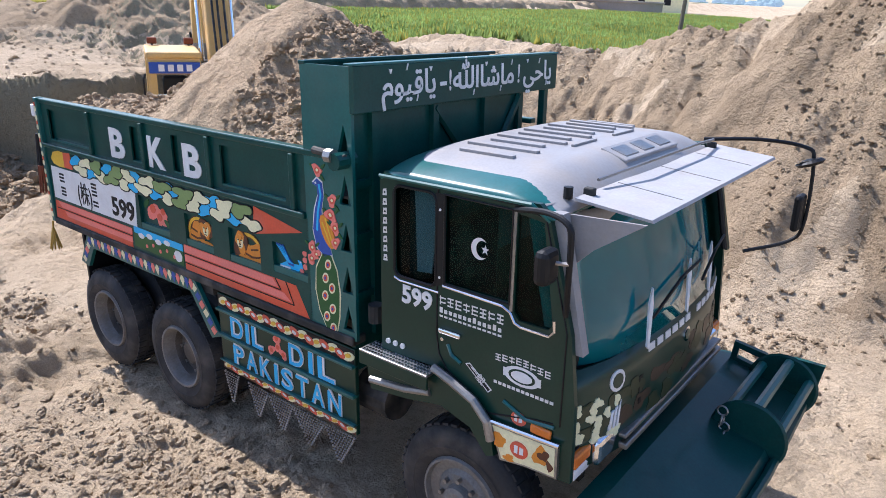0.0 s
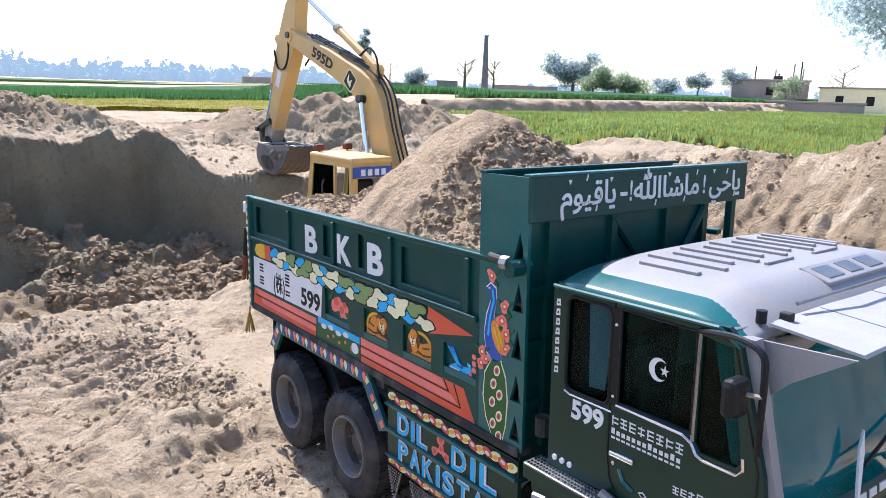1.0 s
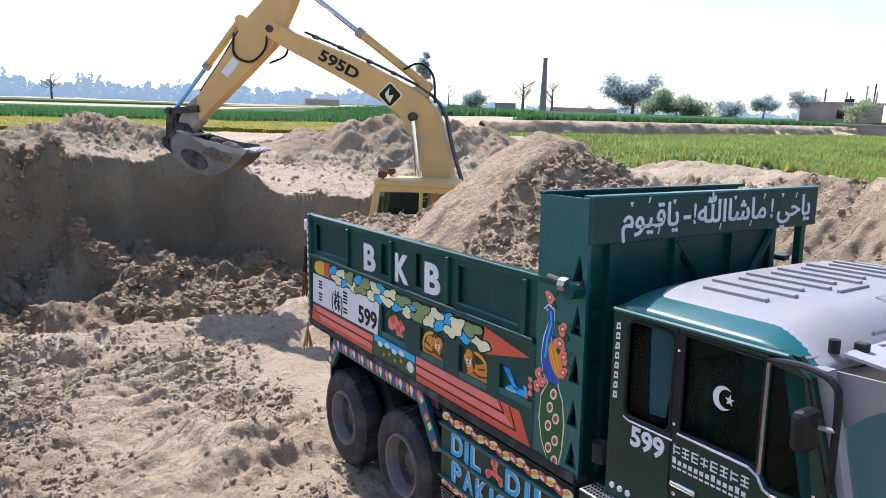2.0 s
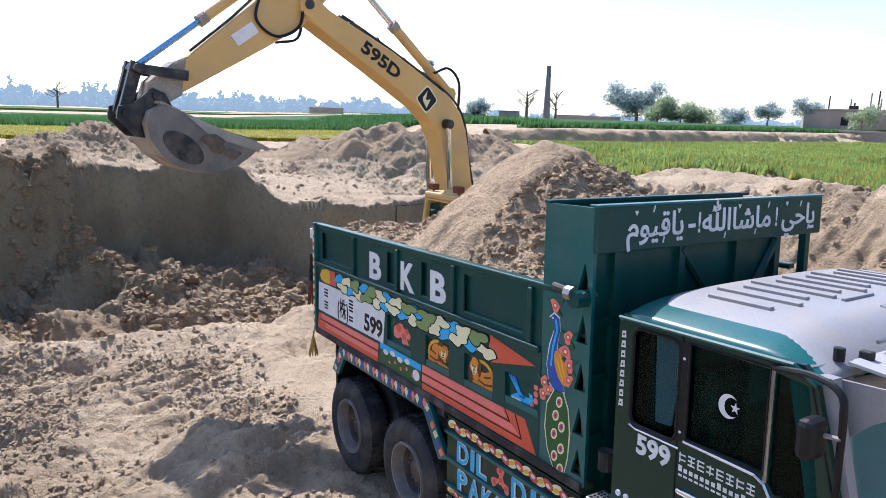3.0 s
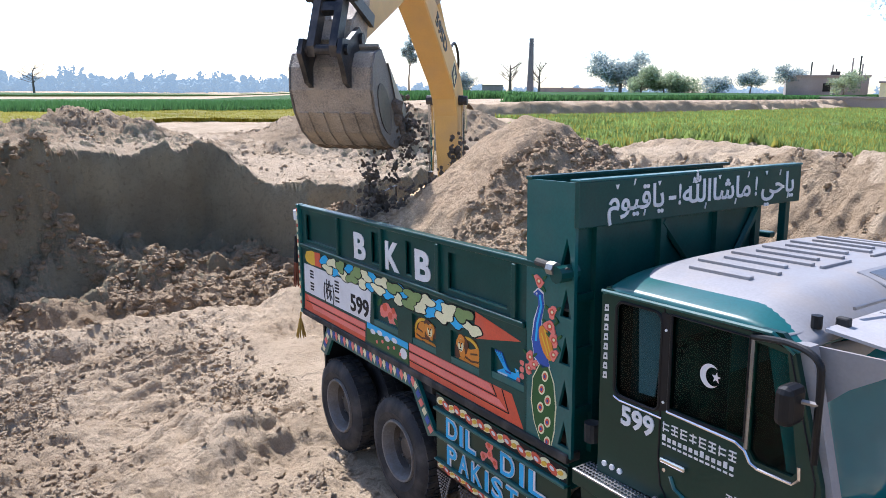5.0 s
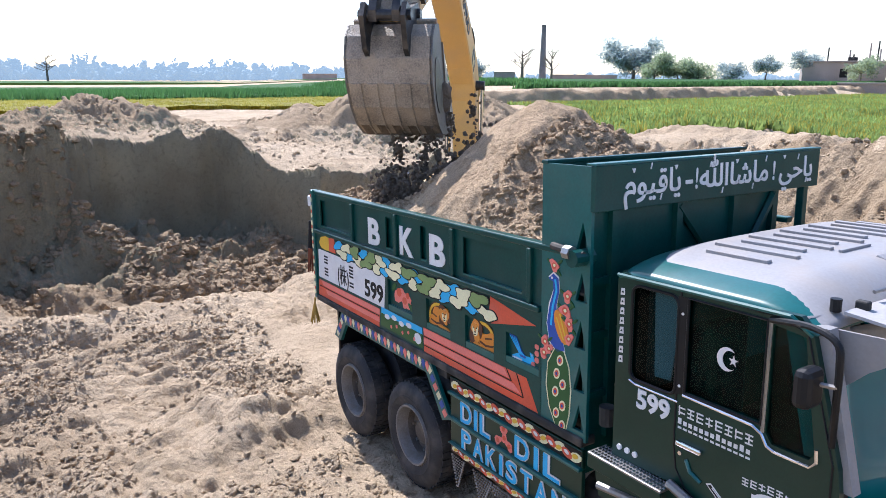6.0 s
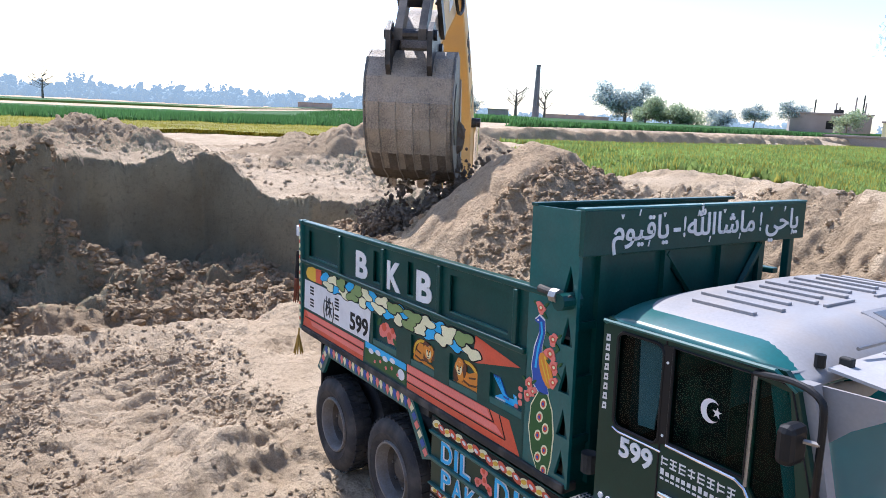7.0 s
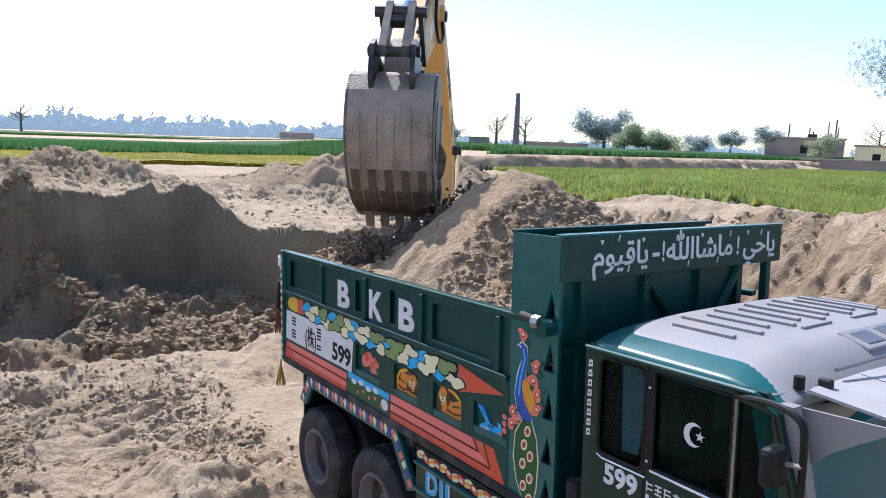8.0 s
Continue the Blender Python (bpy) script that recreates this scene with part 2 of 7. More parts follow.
def curve_pts(ctrl, steps=6):
    """Smooth points through the control points."""
    c = [Vector(p) for p in ctrl]
    c = [2 * c[0] - c[1]] + c + [2 * c[-1] - c[-2]]
    out = []
    for i in range(1, len(c) - 2):
        p0, p1, p2, p3 = c[i - 1:i + 3]
        for k in range(steps):
            t = k / steps
            out.append(0.5 * (2 * p1 + (p2 - p0) * t + (2 * p0 - 5 * p1 + 4 * p2 - p3) * t * t + (3 * p1 - p0 - 3 * p2 + p3) * t ** 3))
    return out + [c[-2]]


def slab(outline, y0, y1, bm=None, bevel=0.0):
    """A plate: an outline in x, z made solid from y0 to y1."""
    bm = bm or bmesh.new()
    f = bm.faces.new([bm.verts.new((x, y0, z)) for x, z in outline])
    r = bmesh.ops.extrude_face_region(bm, geom=[f])
    vs = [v for v in r["geom"] if isinstance(v, bmesh.types.BMVert)]
    bmesh.ops.translate(bm, verts=vs, vec=(0, y1 - y0, 0))
    bmesh.ops.recalc_face_normals(bm, faces=bm.faces)
    if bevel:
        bmesh.ops.bevel(bm, geom=[e for e in bm.edges], offset=bevel, segments=1, affect="EDGES")
    return bm


def lathe(profile, seg=28, bm=None):
    """A turned shape about the y axis: profile of (radius, y)."""
    bm = bm or bmesh.new()
    rings = []
    for r, y in profile:
        rings.append([bm.verts.new((r * math.cos(2 * math.pi * k / seg), y, r * math.sin(2 * math.pi * k / seg))) for k in range(seg)])
    for a, b in zip(rings, rings[1:]):
        for k in range(seg):
            bm.faces.new((a[k], a[(k + 1) % seg], b[(k + 1) % seg], b[k]))
    bmesh.ops.recalc_face_normals(bm, faces=bm.faces)
    return bm


def lettering(body, size, m, depth=0.004, bold=0.0, shear=0.0, spacing=1.0, width=None):
    """Letters as a solid mesh: text runs along local x, stands along local y, and faces local z."""
    cu = bpy.data.curves.new("letters", "FONT")
    cu.body, cu.size, cu.extrude, cu.offset, cu.shear, cu.space_character = body, size, depth, bold, shear, spacing
    cu.resolution_u = 3
    ob = bpy.data.objects.new("letters", cu)
    me = ob.to_mesh()
    bm = bmesh.new()
    bm.from_mesh(me)
    ob.to_mesh_clear()
    bpy.data.objects.remove(ob)
    if width and bm.verts:
        xs = [v.co.x for v in bm.verts]
        lo, hi = min(xs), max(xs)
        for v in bm.verts:
            v.co.x = (v.co.x - lo) * width / (hi - lo)
    bmesh.ops.transform(bm, verts=bm.verts, matrix=m)
    return bm


def icolump(r, seed, bm=None, at=(0, 0, 0), squash=0.75, rough=0.35, sub=1):
    """A rough lump of earth."""
    bm = bm or bmesh.new()
    vs = bmesh.ops.create_icosphere(bm, subdivisions=sub, radius=r)["verts"]
    for v in vs:
        k = 1 + rough * noise.noise(v.co / r * 1.3 + Vector((seed * 7.3, seed * 1.7, seed)))
        v.co = Vector((v.co.x * k, v.co.y * k, v.co.z * k * squash)) + Vector(at)
    return bm


def hash_noise(x, y, seed=0):
    """Smooth value noise on arrays, about -1 to 1."""
    xi, yi = np.floor(x).astype(np.int64), np.floor(y).astype(np.int64)
    xf, yf = x - xi, y - yi
    u, v = xf * xf * xf * (xf * (xf * 6 - 15) + 10), yf * yf * yf * (yf * (yf * 6 - 15) + 10)

    def h(a, b):
        k = (a * 374761393 + b * 668265263 + seed * 1442695041) & 0xFFFFFFFF
        k = ((k ^ (k >> 13)) * 1274126177) & 0xFFFFFFFF
        return ((k ^ (k >> 16)) & 0xFFFF) / 32767.5 - 1

    return (h(xi, yi) * (1 - u) + h(xi + 1, yi) * u) * (1 - v) + (h(xi, yi + 1) * (1 - u) + h(xi + 1, yi + 1) * u) * v


def fbm(x, y, scale, octaves, seed=0, gain=0.5, ridged=False):
    s, a, f = 0.0, 1.0, 1.0 / scale
    for i in range(octaves):
        k = hash_noise(x * f + 13.7 * i, y * f - 7.1 * i, seed + i)
        s = s + a * (np.abs(k) * 2 - 1 if ridged else k)
        a, f = a * gain, f * 2.03
    return s


def sheet(xs, ys, zs):
    """A grid of points as mesh data: arrays x, y and z of one shape."""
    nx, ny = xs.shape
    idx = np.arange(nx * ny).reshape(nx, ny)
    q = np.stack([idx[:-1, :-1], idx[1:, :-1], idx[1:, 1:], idx[:-1, 1:]], -1).reshape(-1, 4)
    me = bpy.data.meshes.new("sheet")
    me.from_pydata(np.stack([xs, ys, zs], -1).reshape(-1, 3).tolist(), [], q.tolist())
    me.polygons.foreach_set("use_smooth", [True] * len(me.polygons))
    return me


# ---- the ground: pit floor, cut bank, plateau, heaps, plain to the horizon ----
def smooth(a, b, v):
    t = np.clip((v - a) / (b - a), 0, 1)
    return t * t * (3 - 2 * t)


def cone(x, y, cx, cy, h, r, sharp=1.0):
    d = np.sqrt((x - cx) ** 2 + (y - cy) ** 2 + 0.12) / r
    return h * np.clip(1 - d, 0, 1) ** sharp


def ground_height(x, y):
    near = np.clip(1 - (np.hypot(x + 5, y) - 30) / 30, 0, 1)
    # pit floor: follows the truck's slope, then a hollow before the cut bank
    wob = fbm(x, y, 2.6, 3, 5)
    floor = 0.046 * np.clip(x, -9, 6) - 0.007 * y
    edge = -10.5 + 0.5 * fbm(y, x * 0, 2.0, 3, 9)
    floor = floor - 0.55 * smooth(edge + 0.3, edge - 0.7, x) + 0.14 * np.exp(-((x - edge - 0.5) / 0.6) ** 2)
    talus = smooth(-11.0, -13.6, x) * smooth(3.5, 1.0, y) * smooth(-7.5, -4.6, y)
    floor = floor + talus * (0.78 + 0.6 * wob + 0.26 * fbm(x, y, 1.5, 4, 3, ridged=True) + 0.17 * fbm(x, y, 0.55, 4, 4) + 0.12 * np.maximum(0, fbm(x, y, 0.33, 3, 6)))
    # ruts and scraped ridges that run across the floor
    ruts = smooth(-10.5, -9.4, x) * smooth(-0.6, -1.6, y)
    floor = floor + ruts * (0.17 * fbm(x + 0.25 * y, 0.3 * y, 0.8, 4, 63, ridged=True) * smooth(-3.0, -5.5, x) + 0.05 * fbm(x - 0.3 * y, y, 0.55, 4, 65, ridged=True))
    floor = floor + 0.05 * wob + 0.30 * np.exp(-(((x + 4.9) / 0.9) ** 2 + ((y + 2.1) / 0.55) ** 2))
    # plateau round the pit
    plain = 1.9 + 0.3 * smooth(-24, -16, x) * smooth(2.2, 1.2, y) - 0.45 * smooth(-26, -14, x) * smooth(1.2, 2.2, y)
    plain = plain + 1.1 * smooth(-37.0, -38.2, x + 0.1 * (y - 35) + 0.5 * fbm(y, x * 0, 6.0, 2, 19)) * smooth(24, 29, y) * smooth(0, 40, y + 0.35 * x + 20)
    plain = plain + near * (0.10 * fbm(x, y, 3.0, 4, 21) + 0.22 * smooth(-16, -20, x) * smooth(-34, -24, x) * np.abs(fbm(x * 0.6, y, 2.0, 4, 23)))
    # cut bank
    wall_x = np.interp(y, (-9, -6.4, -5.2, -4.6, -3.8, -2.4, -0.5, 0.9, 2.2, 2.7, 4, 6.5, 9.5, 12), (-7.5, -11.0, -12.6, -14.0, -15.2, -16.4, -17.2, -16.9, -14.8, -13.6, -13.3, -14, -13.4, -13))
    wall_x = wall_x + 0.22 * fbm(y, x * 0, 1.6, 3, 31) + 0.03 * fbm(x, y, 0.9, 2, 32)
    slack = 0.12 + 0.7 * smooth(-2.4, -4.2, y)
    wall_x = wall_x + smooth(-1.5, -3.0, y) * 0.55 * fbm(x, y, 1.3, 4, 33)
    bank = smooth(wall_x + slack, wall_x - slack, x)
    spur = 0.75 * np.exp(-(((x + 14.9) / 1.3) ** 2 + ((y + 3.3) / 1.1) ** 2))
    z = floor * (1 - bank) + (plain + spur) * bank
    z = z + (1.0 + 0.3 * fbm(x * 2.5, y, 0.5, 3, 35)) * np.exp(-(((x + 11.6) / 0.8) ** 2 + ((y + 4.95) / 0.6) ** 2))
    # long heap behind the truck
    ridge = np.interp(x, (-14, -10, -7.6, -4.6, -2.4, -0.5, 1.8, 5, 12), (1.9, 2.0, 2.25, 2.5, 3.0, 3.6, 4.7, 5.3, 5.3)) + 0.18 * fbm(x, y, 1.5, 4, 41)
    foot = np.interp(x, (-14, -8, -2, 1, 3, 8), (8.0, 7.0, 4.6, 4.2, 5.2, 5.6)) + 0.3 * fbm(x, y, 1.2, 3, 43)
    crest = np.interp(x, (-14, -7.6, -2, 2, 10), (10.4, 9.6, 8.9, 8.7, 9.2))
    up = np.clip((y - foot) / np.maximum(crest - foot, 0.5), 0, 1)
    rise = floor + (ridge - floor) * (0.35 * smooth(0, 1, up) + 0.65 * up)
    back = np.maximum(1.9, ridge - 0.75 * np.clip(y - crest, 0, 50))
    heap = np.where(y < crest, rise, np.where(x > -13.4, back, plain))
    z = np.where((y > foot) & (x > -14) & (y < 22), np.maximum(z, heap), z)
    z = np.where((y >= 10.4) & (x > -14), np.maximum(z, np.where(y < 22, np.maximum(back, plain), plain)), z)
    # bank on which the camera stands
    z = z + 2.0 * smooth(-4.2, -6.4, y) * smooth(-1.2, 2.6, x)
    # heaps on the plateau
    for cx, cy, h, r in ((-21.4, -0.6, 1.2, 2.1), (-20.8, -1.9, 0.65, 2.2), (-19.6, 0.2, 0.35, 1.6), (-18.3, -3.4, 0.7, 2.2),
                         (-21.6, 5.3, 0.75, 2.3), (-21.0, 7.0, 1.1, 2.5), (-20.1, 8.5, 1.05, 2.4), (-19.2, 10.0, 1.15, 2.5), (-18.3, 11.5, 1.05, 2.3), (-17.3, 12.9, 0.7, 2.2),
                         (-11.5, 14.6, 0.5, 2.2), (-9.0, 15.4, 0.45, 2.0), (-6.5, 13.6, 0.5, 2.4)):
        z = z + cone(x, y, cx, cy, h * 0.78, r * 1.2, 1.0) * (1 + 0.13 * fbm(x, y, 1.1, 4, 51) + 0.05 * fbm(x, y, 0.35, 2, 53))
    # clods and ruts
    fine = np.clip(1 - (np.hypot(x + 4, y - 1) - 16) / 14, 0, 1)
    broken = 0.28 + 0.75 * smooth(-0.3, 0.6, fbm(x, y, 2.2, 4, 61)) + 0.7 * talus
    z = z + fine * broken * (0.09 * fbm(x, y, 0.9, 5, 71) + 0.05 * fbm(x, y, 0.34, 4, 73, 0.6) + 0.03 * fbm(x, y, 0.12, 2, 75, 0.7))
    steep = smooth(4.5, 6.5, y) * smooth(13, 10, y)
    z = z + fine * steep * 0.14 * fbm(x, y, 0.8, 4, 81, ridged=True)
    far = smooth(60, 200, np.hypot(x, y))
    return z + far * 0.3 * fbm(x, y, 120.0, 3, 91)


def axis(parts, reach, first):
    """Grid lines: even steps over each stretch, then ever wider to the horizon."""
    mid = np.concatenate([np.arange(a, b, s) for a, b, s in parts])
    lo, hi = parts[0][0], parts[-1][1]
    out = first * (np.cumprod(np.full(60, 1.16)))
    out = np.cumsum(out)
    out = out[out < reach]
    return np.concatenate([(lo - out)[::-1], mid, hi + out])


gx, gy = np.meshgrid(axis(((-34, -22, 0.13), (-22, -9, 0.06), (-9, 1.5, 0.036), (1.5, 4.5, 0.05)), 2600, 0.15), axis(((-6.2, -0.9, 0.036), (-0.9, 13.0, 0.055), (13.0, 22.0, 0.13)), 2600, 0.1), indexing="ij")
gz = ground_height(gx, gy)
tagged(new("ground", sheet(gx, gy, gz)), "dug sandy pit floor with cut bank, heaps and open plain", "ground", kind="structure")
ground = bpy.data.objects["ground"]
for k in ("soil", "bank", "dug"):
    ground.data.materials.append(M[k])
# steep faces of the freshly cut bank get darker soil; rubble and heaps dug earth
cx_, cy_, cz_ = (0.25 * (a[:-1, :-1] + a[1:, :-1] + a[1:, 1:] + a[:-1, 1:]) for a in (gx, gy, gz))
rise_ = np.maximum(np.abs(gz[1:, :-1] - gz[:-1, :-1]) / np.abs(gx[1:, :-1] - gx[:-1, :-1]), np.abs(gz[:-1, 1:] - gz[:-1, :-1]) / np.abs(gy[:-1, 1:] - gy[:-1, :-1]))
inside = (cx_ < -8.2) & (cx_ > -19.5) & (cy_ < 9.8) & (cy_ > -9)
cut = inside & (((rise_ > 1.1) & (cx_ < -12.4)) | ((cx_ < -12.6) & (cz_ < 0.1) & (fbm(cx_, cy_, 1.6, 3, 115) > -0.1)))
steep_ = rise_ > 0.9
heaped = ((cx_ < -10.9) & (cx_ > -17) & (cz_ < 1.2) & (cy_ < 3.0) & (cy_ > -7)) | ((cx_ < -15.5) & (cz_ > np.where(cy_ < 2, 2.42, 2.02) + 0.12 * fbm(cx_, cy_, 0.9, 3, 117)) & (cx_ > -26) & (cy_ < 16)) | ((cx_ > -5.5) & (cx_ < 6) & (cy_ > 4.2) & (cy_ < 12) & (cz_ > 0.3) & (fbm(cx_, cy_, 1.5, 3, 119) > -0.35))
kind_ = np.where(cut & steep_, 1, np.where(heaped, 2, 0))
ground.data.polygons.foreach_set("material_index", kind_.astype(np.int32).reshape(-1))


def ground_at(x, y):
    return float(ground_height(np.array([[x]], float), np.array([[y]], float))[0, 0])


# ---- the dump truck (its space: x ahead, y to its left, z up from the wheels' contact) ----
truck = thing("dump_truck", "dark green six-wheeled tipper truck painted with peacocks, lions and camouflage", "truck", TILT)
OUT = -1.16
PAINT = -1.164


def holed_plate(outline, holes, y0, y1):
    """A plate in x, z with openings through it."""
    bm = bmesh.new()
    loops = []
    for ring in (outline, *holes):
        vs = [bm.verts.new((x, y0, z)) for x, z in ring]
        loops += [bm.edges.new((vs[i], vs[(i + 1) % len(vs)])) for i in range(len(vs))]
    bmesh.ops.triangle_fill(bm, edges=loops, use_beauty=True, use_dissolve=False)
    r = bmesh.ops.extrude_face_region(bm, geom=bm.faces[:])
    bmesh.ops.translate(bm, verts=[v for v in r["geom"] if isinstance(v, bmesh.types.BMVert)], vec=(0, y1 - y0, 0))
    bmesh.ops.recalc_face_normals(bm, faces=bm.faces)
    return bm


def rounded(x0, x1, z0, z1, r=0.05, n=4):
    pts = []
    for cx, cz, a in ((x1 - r, z1 - r, 0), (x0 + r, z1 - r, 90), (x0 + r, z0 + r, 180), (x1 - r, z0 + r, 270)):
        pts += [(cx + r * math.cos(radians(a + 90 * k / n)), cz + r * math.sin(radians(a + 90 * k / n))) for k in range(n + 1)]
    return pts


def oval(cx, cz, rx, rz, n=14, turn=0.0):
    c, s = math.cos(radians(turn)), math.sin(radians(turn))
    return [(cx + rx * math.cos(a) * c - rz * math.sin(a) * s, cz + rx * math.cos(a) * s + rz * math.sin(a) * c) for a in (2 * math.pi * k / n for k in range(n))]


def blob(cx, cz, rx, rz, rng, n=18):
    ph = [rng.uniform(0, 6.28) for _ in range(3)]
    out = []
    for k in range(n):
        a = 2 * math.pi * k / n
        w = 1 + 0.22 * math.sin(2 * a + ph[0]) + 0.2 * math.sin(3 * a + ph[1]) + 0.1 * math.sin(5 * a + ph[2])
        out.append((cx + rx * w * math.cos(a), cz + rz * w * math.sin(a)))
    return out


def grow(poly, d):
    cx, cz = sum(p[0] for p in poly) / len(poly), sum(p[1] for p in poly) / len(poly)
    return [(x + d * (x - cx) / (math.hypot(x - cx, z - cz) + 1e-6), z + d * (z - cz) / (math.hypot(x - cx, z - cz) + 1e-6)) for x, z in poly]


def many(polys, y0, y1):
    bm = bmesh.new()
    for p in polys:
        f = bm.faces.new([bm.verts.new((x, y0, z)) for x, z in p])
        r = bmesh.ops.extrude_face_region(bm, geom=[f])
        bmesh.ops.translate(bm, verts=[v for v in r["geom"] if isinstance(v, bmesh.types.BMVert)], vec=(0, y1 - y0, 0))
    bmesh.ops.recalc_face_normals(bm, faces=bm.faces)
    return bm


def paint(name, polys, material, parent, level=1, base=OUT, label=""):
    """Brushwork on the near side: thin layers of paint, later ones prouder."""
    for k, poly in enumerate(polys):
        ob = part(name, many([poly], base - 0.0015 * level - 0.00006 * (k % 18), base + 0.001), material, parent, label)
    return ob


def line(pts, w):
    """A painted stroke through the points, as quads."""
    out = []
    for (xa, za), (xb, zb) in zip(pts, pts[1:]):
        dx, dz = xb - xa, zb - za
        d = math.hypot(dx, dz) or 1
        nx, nz = -dz / d * w / 2, dx / d * w / 2
        out.append([(xa + nx, za + nz), (xa - nx, za - nz), (xb - nx, zb - nz), (xb + nx, zb + nz)])
    return out


SIDE = Matrix(((1, 0, 0, 0), (0, 0, 1, 0), (0, 1, 0, 0), (0, 0, 0, 1)))  # letters upright on a side that faces -y


def side_text(body, x, z, size, width, y=PAINT, bold=0.0, depth=0.003, spacing=1.0, turn=0.0):
    m = Matrix.Translation((x, y, z)) @ Matrix(((1, 0, 0, 0), (0, 0, -1, 0), (0, 1, 0, 0), (0, 0, 0, 1))) @ pose(0, 0, 0, 0, 0, turn)
    return lettering(body, size, m, depth, bold, width=width, spacing=spacing)


# -- tipper body --
tip = part("tipper_body", box(-4.40, -0.45, -1.08, 1.08, 1.38, 1.46), "chassis", truck, "welded steel tipper body with painted sides")
for s in (-1, 1):
    y = lambda a, b: (min(s * a, s * b), max(s * a, s * b))
    part("side_panel", box(-4.42, -0.44, *y(1.08, 1.105), 1.45, 2.66), "green", tip)
    part("top_rail", box(-4.44, -0.12, *y(1.085, 1.165), 2.64, 2.685, 0.010), "green", tip)
    part("middle_rail", box(-4.44, -0.46, *y(1.10, 1.185), 2.205, 2.25, 0.01), "green", tip)
    part("bottom_rail", box(-4.44, -0.02, *y(1.05, 1.18), 1.40, 1.465, 0.012), "chassis", tip)
    for x in (-3.43, -2.50, -1.55, -0.58):
        part("upright", box(x - 0.022, x + 0.022, *y(1.11, 1.175), 2.25, 2.635, 0.008), "green", tip)
    bays = ((-4.30, -3.52), (-2.72, -2.54), (-2.08, -1.98), (-1.42, -0.68))
    part("upper_panel", holed_plate([(-4.42, 2.24), (-0.46, 2.24), (-0.46, 2.64), (-4.42, 2.64)], [[(x0, 2.28), (x1, 2.28), (x1, 2.585), (x0, 2.585)] for x0, x1 in bays], *y(1.128, 1.142)), "green", tip)
    # brighter teal than the panel: sunlight painted on the sills
    for x0, x1 in bays:
        part("recess_sill", slab([(x0, 2.281), (x1, 2.281), (x1, 2.296), (x0, 2.296)], *y(1.112, 1.14)), "teal", tip)
part("tailgate", box(-4.46, -4.40, -1.10, 1.10, 1.45, 2.62, 0.01), "green", tip)
# lower band with picture niches on the near side; the far side is plain
part("lower_panel", holed_plate([(-4.42, 1.46), (-0.44, 1.46), (-0.44, 2.21), (-4.42, 2.21)],
     [[(-2.68, 1.70), (-2.22, 1.70), (-2.22, 2.0), (-2.68, 2.0)], [(-1.97, 1.70), (-1.59, 1.70), (-1.59, 1.97), (-1.97, 1.97)],
      [(-1.37, 1.70), (-0.99, 1.70), (-0.99, 1.97), (-1.37, 1.97)], [(-0.84, 1.74), (-0.47, 1.74), (-0.47, 1.97), (-0.84, 1.97)]], OUT, -1.133), "green", tip)
part("niche_back", box(-2.75, -0.45, -1.132, -1.112, 1.6, 2.1), "green", tip)
part("lower_panel", box(-4.42, -0.44, 1.112, 1.16, 1.46, 2.21), "green", tip)
for x0, x1, z in ((-2.68, -2.22, 1.70), (-1.97, -1.59, 1.70), (-1.37, -0.99, 1.70), (-0.84, -0.47, 1.74)):
    part("niche_sill", slab([(x0, z - 0.004), (x1, z - 0.004), (x1, z + 0.05), (x0, z + 0.05)], -1.157, -1.112), "teal", tip)

# -- headboard: hollow box behind the cab, pierced column, sign board --
head = part("headboard", holed_plate([(-0.45, 1.44), (0.0, 1.44), (0.0, 3.22), (-0.45, 3.22)],
            [[(-0.125, b), (-0.02, b), (-0.072, t)] for b, t in ((2.70, 2.88), (2.37, 2.56), (2.06, 2.25), (1.77, 1.96), (1.50, 1.68))], OUT, -1.135), "teal", truck, "tall teal steel headboard with cut-out triangles")
part("rear_plate", box(-0.455, -0.42, -1.135, 0.86, 1.44, 3.215), "green", head)
part("front_plate", box(-0.07, -0.04, -1.135, 0.80, 1.20, 2.95), "green", head)
part("sign_board", box(-0.005, 0.035, -1.17, 1.20, 2.945, 3.225, 0.006), "green", head)
part("end_post", box(-0.06, 0.0, 1.08, 1.14, 1.44, 2.945, 0.006), "green", head)
part("top_edge", box(-0.46, -0.40, -1.165, 0.92, 3.215, 3.238, 0.005), "green", head)
part("top_edge", box(-0.04, 0.04, -1.175, 1.205, 3.225, 3.24, 0.005), "teal", head)
part("inner_floor", box(-0.42, -0.07, -1.13, 0.8, 2.40, 2.42), "chassis", head)
for y in (-0.95, -0.35, 0.25, 0.72):
    part("stiffener", box(-0.04, 0.0, y - 0.03, y + 0.03, 1.44, 2.945), "green", head)
for ya, yb in ((-0.35, 0.2), (0.72, 0.3)):
    part("brace", tube((-0.02, ya, 2.92), (-0.02, yb, 2.35), 0.03, 6), "green", head)
for z in (1.75, 2.15, 2.5):
    part("crossbar", box(-0.04, -0.01, -1.12, 0.78, z - 0.025, z + 0.025), "green", head)
part("hinge_pin", tube((-0.30, -1.20, 2.70), (-0.02, -1.20, 2.68), 0.026, 10), "chassis", head)
part("hinge_pin", tube((-0.06, -1.26, 2.66), (-0.06, -1.10, 2.66), 0.055, 10), "green", head)
part("hinge_pin", tube((-0.14, -1.235, 2.69), (-0.08, -1.235, 2.69), 0.045, 8), "steel", head)

